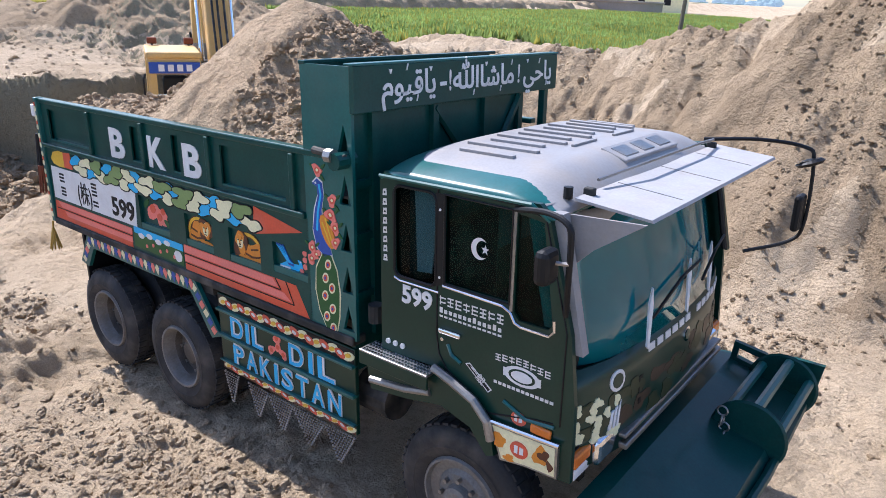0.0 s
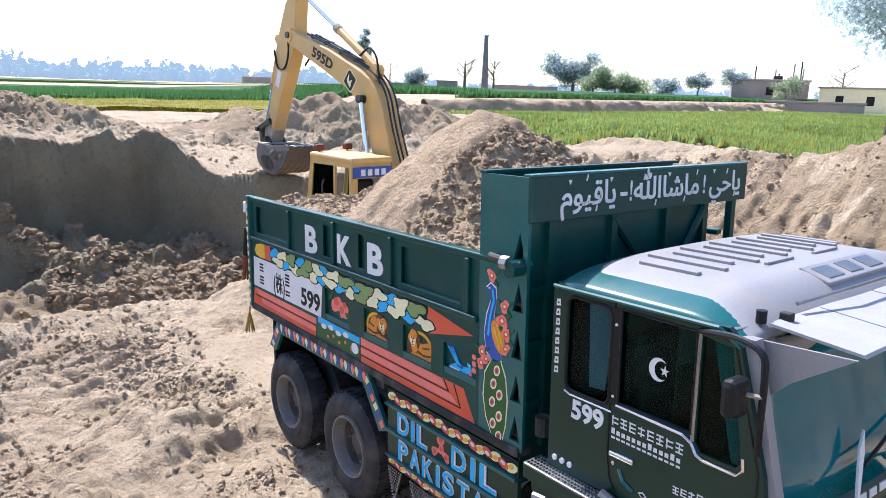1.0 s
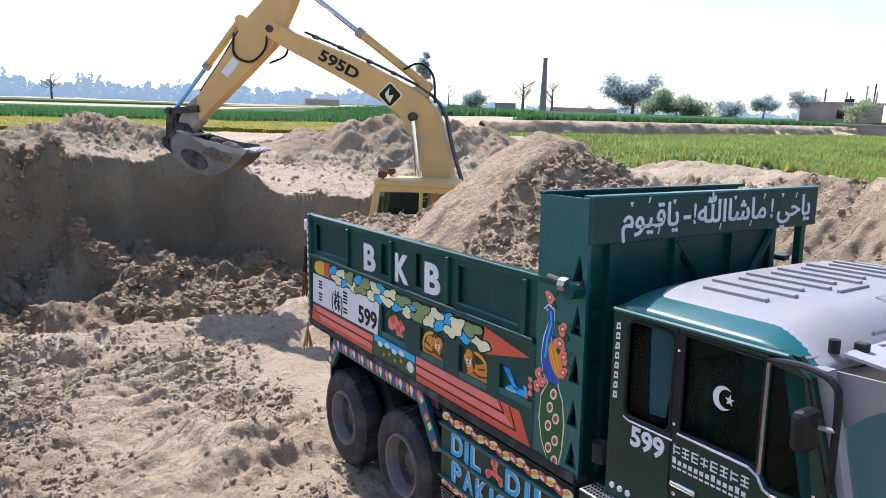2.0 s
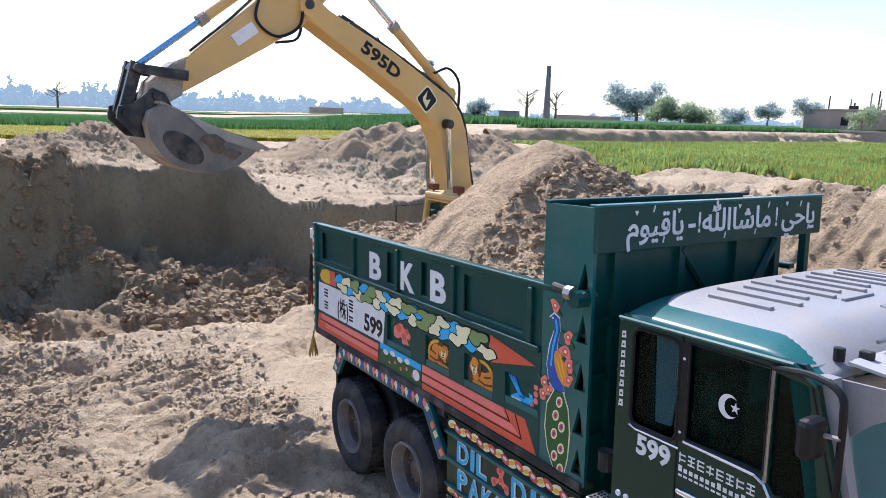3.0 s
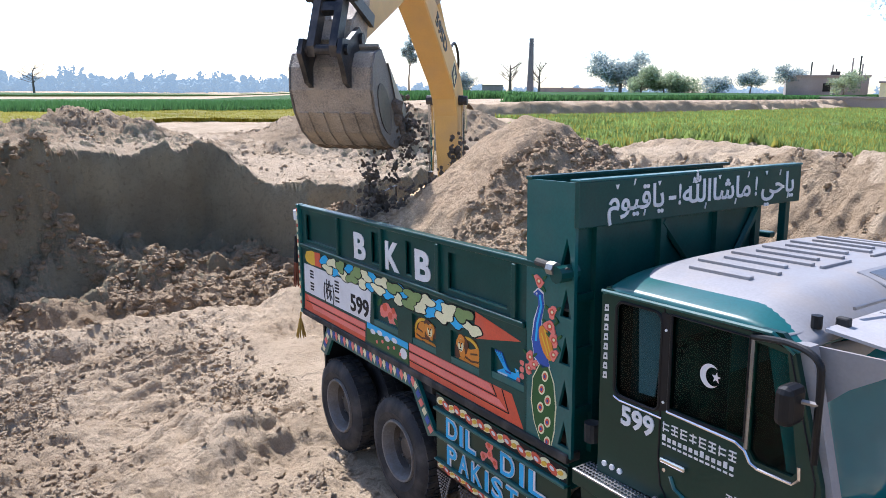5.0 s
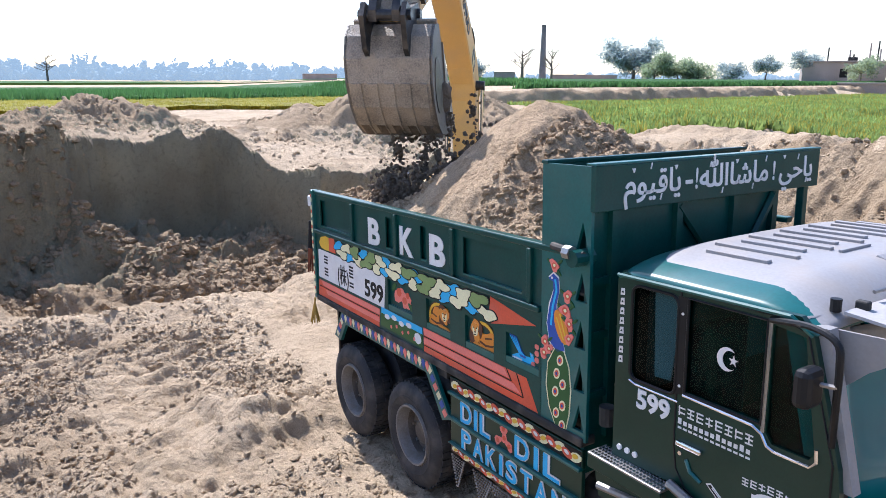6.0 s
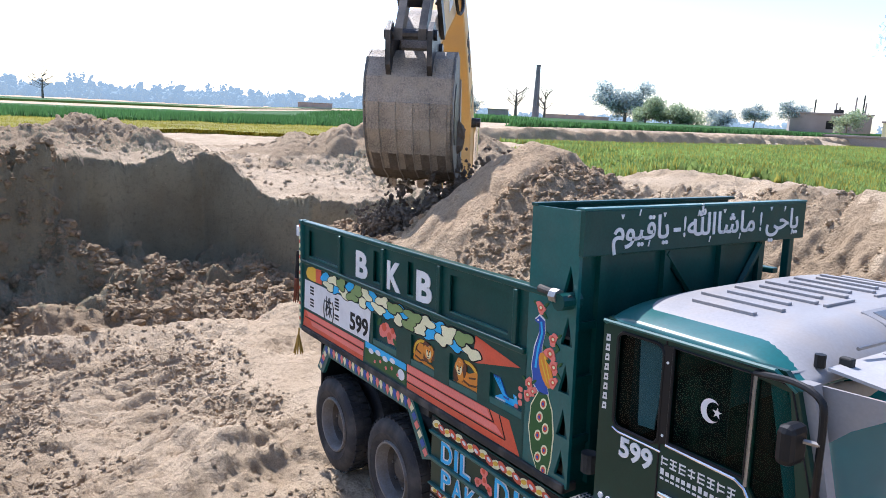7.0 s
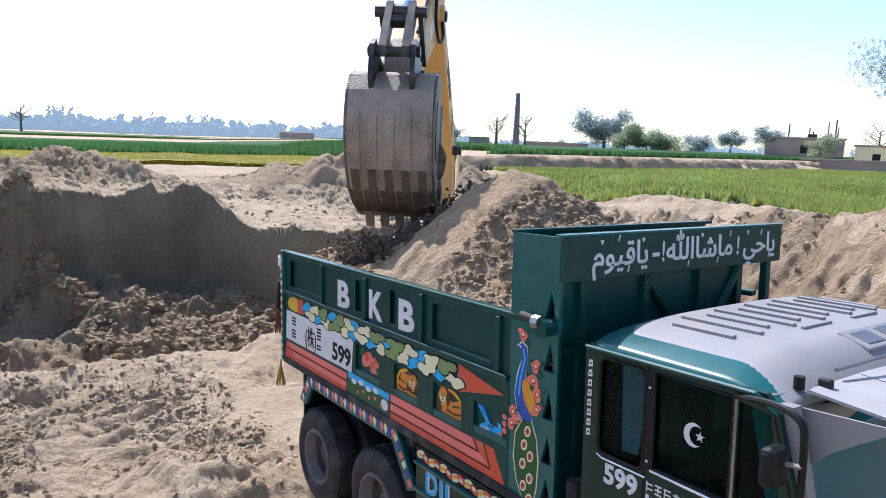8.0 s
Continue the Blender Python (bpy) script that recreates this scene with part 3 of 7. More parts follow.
# sign writing, in the order it is seen
FRONT = Matrix.Translation((0.037, 0, 0)) @ Matrix(((0, 0, 1, 0), (1, 0, 0, 0), (0, 1, 0, 0), (0, 0, 0, 1)))
for word, y0, w, size in (("\u06cc\u0627\u0642\u06cc\u0648\u0645", -0.93, 0.52, 0.2), ("-", -0.36, 0.07, 0.2), ("\u0645\u0627\u0634\u0627\u0627\u0644\u0644\u0647", -0.22, 0.76, 0.2), ("!", -0.26, 0.02, 0.18), ("!", 0.60, 0.02, 0.18), ("\u06cc\u0627\u062d\u06cc", 0.68, 0.42, 0.2)):
    shaped = {"\u06cc\u0627\u0642\u06cc\u0648\u0645": "\ufee1\ufeee\ufef4\ufed7\ufe8e\ufef3", "\u0645\u0627\u0634\u0627\u0627\u0644\u0644\u0647": "\ufdf2\ufe8e\ufeb7\ufe8e\ufee3", "\u06cc\u0627\u062d\u06cc": "\ufef2\ufea3\ufe8e\ufef3"}.get(word, word)
    part("sign_writing", lettering(shaped, size * 1.06, FRONT @ Matrix.Translation((y0, 3.03, 0)), 0.003, 0.003, width=w), "white", head, "white brushed script")
# small vowel strokes over and under the script
for k, (y0, z0) in enumerate(((-0.86, 3.17), (-0.70, 3.185), (-0.60, 2.985), (-0.47, 3.17), (-0.12, 3.165), (0.02, 2.98), (0.16, 3.175), (0.36, 2.985), (0.50, 3.17), (0.72, 3.175), (0.90, 3.165), (1.02, 2.985))):
    part("vowel_mark", lettering("/" if k % 3 else "v", 0.05, FRONT @ Matrix.Translation((y0, z0, 0)), 0.003, 0.003), "white", head)

# -- brushwork on the tipper's near side --
rng = random.Random(4)
for k, (ch, x) in enumerate((("B", -3.08), ("K", -2.44), ("B", -1.92))):
    part("painted_letter", side_text(ch, x, 2.29, 0.35, 0.25, y=-1.146, bold=0.013), "white", tip, "large white painted letter")
paint("painted_tip", [[(-4.33, 2.10), (-4.27, 2.17), (-4.14, 2.195), (-4.05, 2.19), (-4.05, 2.04), (-4.16, 2.035), (-4.28, 2.05)]], "yellow", tip, 2)
paint("painted_band", [[(-4.05, 2.19), (-3.90, 2.20), (-3.88, 2.04), (-4.05, 2.04)]], "red", tip, 2)
cols = ["blue", "cream", "sage"]
blobs = {c: [] for c in cols}
for i in range(15):
    x = -3.76 + i * 0.185
    blobs[cols[(0, 1, 2, 0, 2, 1)[i % 6]]].append(blob(x + rng.uniform(-0.02, 0.02), 2.145 - 0.012 * (i > 7), 0.118, 0.052, rng, 24))
    blobs[cols[(1, 0, 1, 2, 1, 0)[i % 6]]].append(blob(x + 0.09 + rng.uniform(-0.02, 0.02), 2.062 - 0.012 * (i > 7), 0.112, 0.048, rng, 24))
for j, c in enumerate(cols):
    paint("camouflage_outline", [grow(p, 0.013) for p in blobs[c]], "black", tip, 2 + 2 * j)
    paint("camouflage_patch", blobs[c], c, tip, 3 + 2 * j)
paint("red_pennant", [[(-1.03, 2.195), (-0.50, 2.10), (-1.05, 1.98)]], "red", tip, 2)
paint("white_plate", [[(-4.38, 1.69), (-2.76, 1.69), (-2.72, 2.02), (-4.36, 2.02)]], "white", tip, 2)
part("plate_number", side_text("599", -3.17, 1.735, 0.24, 0.40, y=OUT - 0.004, bold=0.006), "black", tip)
part("plate_mark", side_text("(\u682a)", -3.83, 1.74, 0.24, 0.27, y=OUT - 0.004, bold=0.0), "black", tip)
paint("plate_bar", [[(-4.20 + dx, 1.74 + 0.035 * k), (-4.10 + dx, 1.74 + 0.035 * k), (-4.10 + dx, 1.76 + 0.035 * k), (-4.20 + dx, 1.76 + 0.035 * k)] for k in range(7) for dx in (0, 0.66) if (k + (dx > 0)) % 5 != 3], "black", tip, 3)
paint("red_stripe", [[(-4.42, 1.47), (-2.88, 1.47), (-2.86, 1.66), (-4.38, 1.66)], [(-2.02, 1.47), (-0.47, 1.47), (-0.60, 1.69), (-2.02, 1.69)]], "red", tip, 1)
paint("pink_stripe", [[(-4.25, 1.60), (-2.86, 1.60), (-2.86, 1.655), (-4.32, 1.655)], [(-4.15, 1.52), (-2.87, 1.52), (-2.87, 1.57), (-4.2, 1.57)], [(-2.02, 1.625), (-0.80, 1.625), (-0.86, 1.685), (-2.02, 1.685)], [(-2.02, 1.545), (-0.66, 1.545), (-0.74, 1.60), (-2.02, 1.60)]], "pink", tip, 2)
paint("stripe_edge", line([(-2.02, 1.612), (-0.77, 1.612), (-0.83, 1.69)], 0.008) + line([(-2.02, 1.53), (-0.63, 1.53), (-0.71, 1.69)], 0.008) + line([(-4.36, 1.585), (-2.87, 1.585)], 0.008), "black", tip, 3)
paint("landscape", [[(-2.84, 1.50), (-2.04, 1.49), (-2.04, 1.68), (-2.82, 1.69)]], "leaf", tip, 2)
paint("landscape_sky", [[(-2.82, 1.63), (-2.04, 1.62), (-2.04, 1.68), (-2.82, 1.69)]], "blue", tip, 3)
paint("landscape_cloud", [oval(-2.7 + 0.14 * k, 1.62 + 0.02 * (k % 2), 0.05, 0.025) for k in range(4)] + [oval(-2.12, 1.56, 0.06, 0.05)], "white", tip, 4)
paint("landscape_flower", [oval(-2.62 + 0.11 * k, 1.54 + 0.03 * (k % 2), 0.018, 0.018, 8) for k in range(5)], "pink", tip, 5)
NICHE = -1.132
paint("painted_flower", [blob(-2.45, 1.87, 0.13, 0.08, rng), blob(-2.38, 1.83, 0.08, 0.07, rng)], "pink", tip, 2, NICHE)
paint("painted_flower", [oval(-2.50, 1.90, 0.045, 0.04), oval(-2.40, 1.84, 0.04, 0.035), oval(-2.34, 1.90, 0.03, 0.03)], "red", tip, 3, NICHE)
paint("painted_leaf", [oval(-2.60, 1.93, 0.06, 0.025, turn=40), oval(-2.28, 1.80, 0.06, 0.025, turn=-30)], "leaf", tip, 3, NICHE)
for x, z in ((-1.78, 1.85), (-1.18, 1.85)):
    flip = 1 if x < -1.5 else -1
    arc = [(x - flip * (0.02 + 0.15 * math.cos(radians(a))), z - 0.03 + 0.125 * math.sin(radians(a))) for a in range(-10, 171, 15)]
    paint("painted_lion_back", line(arc, 0.05), "brown", tip, 2, NICHE)
    paint("painted_lion_back", line(arc, 0.026), "yellow", tip, 3, NICHE)
    paint("painted_lion_body", [blob(x - 0.06 * flip, z - 0.03, 0.12, 0.07, rng), oval(x - 0.12 * flip, z - 0.085, 0.06, 0.03), oval(x + 0.07 * flip, z - 0.105, 0.09, 0.028)], "orange", tip, 4, NICHE)
    paint("painted_lion_fur", line([(x - 0.15 * flip, z - 0.06), (x - 0.06 * flip, z - 0.075), (x + 0.02 * flip, z - 0.06)], 0.016) + line([(x - 0.14 * flip, z), (x - 0.05 * flip, z - 0.02)], 0.014), "brown", tip, 5, NICHE)
    paint("painted_lion_mane", [blob(x + 0.07 * flip, z + 0.02, 0.082, 0.10, rng, 22)], "brown", tip, 6, NICHE)
    paint("painted_lion_ruff", [blob(x + 0.072 * flip, z + 0.02, 0.062, 0.078, rng, 18)], "orange", tip, 7, NICHE)
    paint("painted_lion_face", [oval(x + 0.075 * flip, z + 0.022, 0.038, 0.055)], "cream", tip, 8, NICHE)
    paint("painted_lion_brow", [oval(x + 0.075 * flip, z + 0.052, 0.03, 0.022), [(x + 0.066 * flip, z + 0.05), (x + 0.084 * flip, z + 0.05), (x + 0.082 * flip, z + 0.005), (x + 0.068 * flip, z + 0.005)]], "orange", tip, 9, NICHE)
    paint("painted_lion_eye", [oval(x + (0.075 - 0.017) * flip, z + 0.036, 0.008, 0.006, 8), oval(x + (0.075 + 0.017) * flip, z + 0.036, 0.008, 0.006, 8), oval(x + 0.075 * flip, z + 0.003, 0.010, 0.006, 8)] + line([(x + 0.06 * flip, z - 0.018), (x + 0.09 * flip, z - 0.018)], 0.006), "black", tip, 10, NICHE)
# blue bird
paint("painted_bird", [[(-0.80, 1.80), (-0.70, 1.775), (-0.60, 1.785), (-0.545, 1.82), (-0.56, 1.87), (-0.60, 1.875), (-0.585, 1.84), (-0.64, 1.835), (-0.70, 1.85)]], "blue", tip, 2, NICHE)
paint("painted_feather", [line([(-0.825 + 0.022 * k, 1.955 - 0.016 * k * (k > 3)), (-0.69 + 0.008 * k, 1.82)], 0.017)[0] for k in range(7)], "deepblue", tip, 3, NICHE)
paint("painted_feather", [line([(-0.818 + 0.022 * k, 1.945 - 0.016 * k * (k > 3)), (-0.70 + 0.008 * k, 1.835)], 0.007)[0] for k in range(7)], "blue", tip, 5, NICHE)
paint("painted_feather", [line([(-0.79, 1.795 - 0.006 * k), (-0.68, 1.80 - 0.004 * k)], 0.005)[0] for k in range(3)] + [oval(-0.565, 1.865, 0.006, 0.006, 6)], "white", tip, 6, NICHE)
paint("painted_flower", [oval(-0.52, 1.84 + 0.05 * k, 0.025, 0.022, 9) for k in range(3)] + [oval(-0.56, 1.80, 0.02, 0.02, 9)], "pink", tip, 3, NICHE)

# peacock on the headboard column
neck = [(-0.375, 2.465), (-0.33, 2.505), (-0.28, 2.48), (-0.27, 2.40), (-0.295, 2.30), (-0.29, 2.20), (-0.24, 2.10), (-0.21, 2.01), (-0.28, 1.98), (-0.36, 2.04), (-0.385, 2.16), (-0.36, 2.29), (-0.325, 2.39), (-0.33, 2.45)]
paint("peacock_outline", [grow(neck, 0.012)], "white", head, 2)
paint("peacock_body", [neck], "deepblue", head, 3)
paint("peacock_highlight", line([(-0.31, 2.47), (-0.295, 2.40), (-0.33, 2.28), (-0.345, 2.15)], 0.018), "blue", head, 4)
paint("peacock_wing", [oval(-0.245, 2.16, 0.055, 0.12, turn=25)], "orange", head, 4)
paint("peacock_feather", line([(-0.29, 2.22), (-0.22, 2.08)], 0.012) + line([(-0.26, 2.25), (-0.20, 2.10)], 0.012), "yellow", head, 5)
tail = [(-0.30, 2.0), (-0.22, 2.0), (-0.17, 1.90), (-0.15, 1.75), (-0.16, 1.58), (-0.19, 1.45), (-0.22, 1.42), (-0.29, 1.47), (-0.35, 1.58), (-0.38, 1.72), (-0.37, 1.88)]
paint("tail_outline", [grow(tail, 0.012)], "cream", head, 2)
paint("peacock_tail", [tail], "leaf", head, 3)
eyes = [(-0.25, 1.93), (-0.28, 1.83), (-0.22, 1.77), (-0.29, 1.70), (-0.22, 1.62), (-0.28, 1.55), (-0.22, 1.48)]
paint("tail_eye", [oval(x, z, 0.030, 0.040, turn=-20) for x, z in eyes], "cream", head, 4)
paint("tail_eye_ring", [oval(x, z, 0.019, 0.026, turn=-20) for x, z in eyes], "red", head, 5)
paint("tail_eye_spot", [oval(x, z, 0.009, 0.012, 8) for x, z in eyes], "deepblue", head, 6)
roses = [(-0.32, 2.56, 0.035), (-0.19, 2.38, 0.035), (-0.21, 2.28, 0.04), (-0.17, 2.20, 0.035), (-0.40, 2.02, 0.035), (-0.41, 1.94, 0.035), (-0.17, 2.10, 0.032), (-0.36, 1.98, 0.03)]
paint("painted_rose", [blob(x, z, r * 1.15, r * 1.15, rng, 12) for x, z, r in roses], "pink", head, 5)
paint("rose_heart", [oval(x, z, r * 0.65, r * 0.65, 10) for x, z, r in roses], "red", head, 6)
paint("rose_petal", [oval(x + 0.004, z + 0.003, r * 0.35, r * 0.3, 8) for x, z, r in roses], "cream", head, 7)
paint("rose_leaf", [oval(x + dx, z + dz, 0.03, 0.010, 8, turn=t) for x, z, r in roses[:5] for dx, dz, t in ((-0.05, 0.02, 150), (0.05, 0.03, 40), (0.04, -0.04, -40))], "leaf", head, 4)
paint("peacock_eye", [oval(-0.34, 2.475, 0.008, 0.008, 8)], "white", head, 5)

# decorated corner post at the tail, with hair tassels
part("corner_post", box(-4.485, -4.425, -1.185, -1.10, 1.42, 2.69, 0.008), "teal", tip)
paint("post_flower", [oval(-4.455, 1.5 + 0.09 * k, 0.022, 0.03, 8) for k in range(13)], "cream", tip, 1, -1.187)
paint("post_flower", [oval(-4.455, 1.545 + 0.18 * k, 0.016, 0.02, 8) for k in range(7)], "red", tip, 2, -1.187)
tassel_bm = bmesh.new()
for k in range(14):
    a = 6.28 * k / 14
    tube((-4.53 + 0.02 * math.cos(a), -1.15 + 0.03 * math.sin(a), 2.32), (-4.56 + 0.05 * math.cos(a), -1.15 + 0.06 * math.sin(a), 1.86 + 0.04 * rng.random()), 0.018, 5, tassel_bm, 0.008)
part("hair_tassel", tassel_bm, "fabric", tip, "long black hair tassel")
tassel_bm = bmesh.new()
for k in range(8):
    a = 6.28 * k / 8
    tube((-4.52 + 0.02 * math.cos(a), -1.19 + 0.02 * math.sin(a), 2.0), (-4.52 + 0.03 * math.cos(a), -1.20 + 0.04 * math.sin(a), 1.72), 0.016, 5, tassel_bm, 0.006)
part("hair_tassel", tassel_bm, "rust", tip)
tassel_bm = tube((-4.47, -1.19, 1.42), (-4.47, -1.20, 1.33), 0.010, 5)
for k in range(9):
    a = 6.28 * k / 9
    tube((-4.47, -1.20, 1.34), (-4.47 + 0.07 * math.cos(a), -1.20 + 0.05 * math.sin(a), 1.10 + 0.03 * rng.random()), 0.015, 5, tassel_bm, 0.008)
part("gold_tassel", tassel_bm, "gold", tip, "gold cloth tassel")
part("latch", box(-4.53, -4.46, -1.2, -1.1, 2.50, 2.62, 0.01), "white", tip)

# -- rear wheel arch with painted trim --
arch = [(-3.99, 1.09), (-3.77, 1.43), (-1.93, 1.43), (-1.60, 0.98)]
inner = [(-3.84, 1.06), (-3.68, 1.285), (-1.99, 1.285), (-1.73, 0.93)]
fender = part("rear_fender", slab(arch + inner[::-1], -1.165, -1.13), "teal", truck, "painted trim over the rear wheels")
part("mudflap", box(-4.0, -3.96, -1.12, -0.55, 0.62, 1.38), "black", fender)
for j, (c, off) in enumerate((("cream", 0), ("deepblue", 1), ("pink", 2))):
    diamonds = []
    for k in range(off, 27, 3):
        x = -3.68 + k * 0.066
        diamonds.append([(x - 0.034, 1.36), (x - 0.005, 1.412), (x + 0.034, 1.36), (x + 0.005, 1.302)])
    for k in range(off, 5, 3):
        u = (k + 0.6) / 5
        x, z = -3.92 + 0.19 * u, 1.10 + 0.27 * u
        diamonds.append([(x - 0.042, z), (x, z + 0.042), (x + 0.042, z), (x, z - 0.042)])
    for k in range(off, 6, 3):
        u = (k + 0.5) / 6
        x, z = -1.95 + 0.29 * u, 1.36 - 0.38 * u
        diamonds.append([(x - 0.042, z), (x, z + 0.042), (x + 0.042, z), (x, z - 0.042)])
    paint("trim_diamond", diamonds, c, fender, 1 + j, -1.165)
part("arch_liner", box(-3.9, -1.72, -1.12, 1.12, 1.30, 1.38), "chassis", fender)

# -- side skirt with lettering and chain fringe --
skirt = part("side_skirt", box(-1.61, -0.03, -1.155, -1.12, 0.70, 1.37, 0.006), "cabgreen", truck, "side skirt lettered in sky blue with painted borders")
part("skirt_bar", box(-1.61, -0.03, -1.185, -1.12, 0.995, 1.025, 0.006), "teal", skirt)
part("skirt_bar", box(-1.61, -0.03, -1.185, -1.12, 1.225, 1.25, 0.006), "teal", skirt)
part("skirt_bar", box(-1.61, -0.03, -1.185, -1.12, 0.775, 0.79, 0.005), "teal", skirt)
for band, z, h in ((0, 1.31, 0.05), (1, 0.735, 0.035)):
    paint("border_ground", [[(-1.60, z - h), (-0.04, z - h), (-0.04, z + h), (-1.60, z + h)]], "brown" if band else "black", skirt, 2, -1.156)
    paint("border_leaf", [oval(-1.53 + 0.16 * k, z + 0.008 * (-1) ** k, 0.062, h * 0.7, 10, turn=18) for k in range(10)], "cream", skirt, 3, -1.156)
    paint("border_leaf", [oval(-1.45 + 0.16 * k, z - 0.008 * (-1) ** k, 0.055, h * 0.62, 10, turn=-20) for k in range(9)], "red", skirt, 4, -1.156)
    paint("border_leaf", [oval(-1.53 + 0.16 * k, z, 0.03, h * 0.35, 8, turn=18) for k in range(10)], "yellow", skirt, 5, -1.156)
    paint("border_leaf", [oval(-1.45 + 0.16 * k, z, 0.025, h * 0.28, 8, turn=-20) for k in range(9)], "white", skirt, 6, -1.156)
for ch, x, w in (("D", -1.44, 0.155), ("I", -1.245, 0.04), ("L", -1.165, 0.13), ("D", -0.72, 0.16), ("I", -0.50, 0.045), ("L", -0.40, 0.17)):
    part("painted_letter", side_text(ch, x, 1.04, 0.245, w, y=-1.16, bold=0.010), "white", skirt)
    part("painted_letter", side_text(ch, x - 0.006, 1.036, 0.245, w, y=-1.163, bold=0.002), "blue", skirt, "sky blue letter with a pale edge")
for k, ch in enumerate("PAKISTAN"):
    x = (-1.43, -1.265, -1.09, -0.91, -0.83, -0.655, -0.485, -0.305)[k]
    w = 0.04 if ch == "I" else 0.135
    part("painted_letter", side_text(ch, x, 0.805, 0.235, w, y=-1.16, bold=0.010), "white", skirt)
    part("painted_letter", side_text(ch, x - 0.006, 0.801, 0.235, w, y=-1.163, bold=0.002), "blue", skirt)
tri = [(-0.86, 1.10), (-0.94, 1.055), (-0.80, 1.055)]
paint("painted_rose", [blob(x, z + 0.02, 0.04, 0.04, rng, 10) for x, z in tri + [(-0.87, 1.17)]], "pink", skirt, 2, -1.156)
paint("rose_heart", [oval(x, z + 0.02, 0.02, 0.02, 8) for x, z in tri + [(-0.87, 1.17)]], "red", skirt, 3, -1.156)
# chain-mail points hanging below
for xa, xb, xt in ((-1.60, -1.42, -1.52), (-1.28, -1.03, -1.17), (-1.03, -0.73, -0.86), (-0.73, -0.37, -0.55), (-0.37, -0.06, -0.22)):
    chain_bm, bead_bm = bmesh.new(), bmesh.new()
    rows = 11
    for r in range(rows):
        u = r / rows
        lo, hi = xa + (xt - xa) * u, xb + (xt - xb) * u
        n = max(1, int((hi - lo) / 0.026))
        for k in range(n + 1):
            x = lo + (hi - lo) * k / max(n, 1)
            z = 0.67 - 0.28 * u - 0.01
            vs = bmesh.ops.create_icosphere(chain_bm if 0 < k < n else bead_bm, subdivisions=1, radius=0.008 if 0 < k < n else 0.012)["verts"]
            bmesh.ops.translate(chain_bm if 0 < k < n else bead_bm, verts=vs, vec=(x, -1.15, z))
    part("chain_fringe", chain_bm, "steel", skirt, "pointed chain-mail fringe")
    part("bead_edge", bead_bm, "steel", skirt)

# -- chassis and running gear --
frame_rail = part("chassis_frame", box(-4.3, 1.5, -0.45, -0.36, 0.85, 1.12), "chassis", truck)
part("frame_rail", box(-4.3, 1.5, 0.36, 0.45, 0.85, 1.12), "chassis", frame_rail)
for x in (-4.2, -3.0, -1.7, -0.6, 0.4):
    part("crossmember", box(x - 0.06, x + 0.06, -0.36, 0.36, 0.87, 1.08), "chassis", frame_rail)
part("fuel_tank", box(-1.5, -0.1, 0.55, 1.08, 0.62, 1.2, 0.06), "chassis", frame_rail)
part("air_tank", tube((-0.15, -0.9, 0.95), (0.15, -0.9, 0.95), 0.16, 14), "chassis", frame_rail)
part("engine", box(0.25, 1.4, -0.4, 0.4, 0.75, 1.5, 0.05), "chassis", frame_rail)
for x in (-3.66, -2.36, 0.80):
    part("axle", tube((x, -1.0, 0.52), (x, 1.0, 0.52), 0.075, 10), "chassis", frame_rail)
    for y in (-0.42, 0.42):
        part("leaf_spring", box(x - 0.55, x + 0.55, y - 0.04, y + 0.04, 0.58, 0.72), "chassis", frame_rail)


def wheel(x, y, front, side):
    """A tyre with tread blocks on a dished rim; its outer face looks along -y before turning."""
    w = part("wheel", lathe([(0.30, 0.03), (0.36, 0.0), (0.44, 0.005), (0.495, 0.03), (0.515, 0.07), (0.515, 0.21), (0.495, 0.25), (0.44, 0.275), (0.30, 0.27)], 48), "rubber", truck, smooth=True, m=pose(x, y, 0.52, 0, 0, 0 if side < 0 else 180))
    tread = bmesh.new()
    for k in range(44):
        a = 360 * k / 44
        for y0, y1, sh in ((0.045, 0.125, 0), (0.155, 0.235, 4)):
            box(0.506, 0.524, y0, y1, -0.024, 0.024, 0, tread, pose(0, 0, 0, 0, a + sh, 0))
    part("tread", tread, "rubber", w)
    bead = lathe([(0.37, -0.002), (0.375, -0.006), (0.385, -0.002)], 40)
    part("sidewall_ring", bead, "rubber", w, smooth=True)
    if front:
        part("rim", lathe([(0.30, 0.03), (0.29, 0.01), (0.275, 0.01), (0.265, 0.05), (0.20, 0.06), (0.17, 0.035), (0.11, 0.03), (0.10, -0.02), (0.07, -0.03), (0.0, -0.03)], 36), "rim", w, "dusty steel wheel with wheel nuts")
        ring, zr = 0.145, 0.03
    else:
        part("rim", lathe([(0.30, 0.03), (0.292, 0.008), (0.275, 0.010), (0.262, 0.05), (0.245, 0.12)], 36), "rim", w, "dusty steel rim flange")
        # disc darker than the flange: the dish's shade is put into its colour
        part("wheel_disc", lathe([(0.245, 0.12), (0.235, 0.185), (0.17, 0.195), (0.125, 0.18), (0.115, 0.13), (0.09, 0.115), (0.0, 0.11)], 36), "rimdark", w, "brown deep-dished wheel disc, darkened for the shade inside")
        ring, zr = 0.195, 0.185
    for k in range(8):
        a = 2 * math.pi * k / 8
        part("wheel_nut", tube((ring * math.cos(a), zr, ring * math.sin(a)), (ring * math.cos(a), zr - 0.035, ring * math.sin(a)), 0.016, 6), "steel", w)
    return w


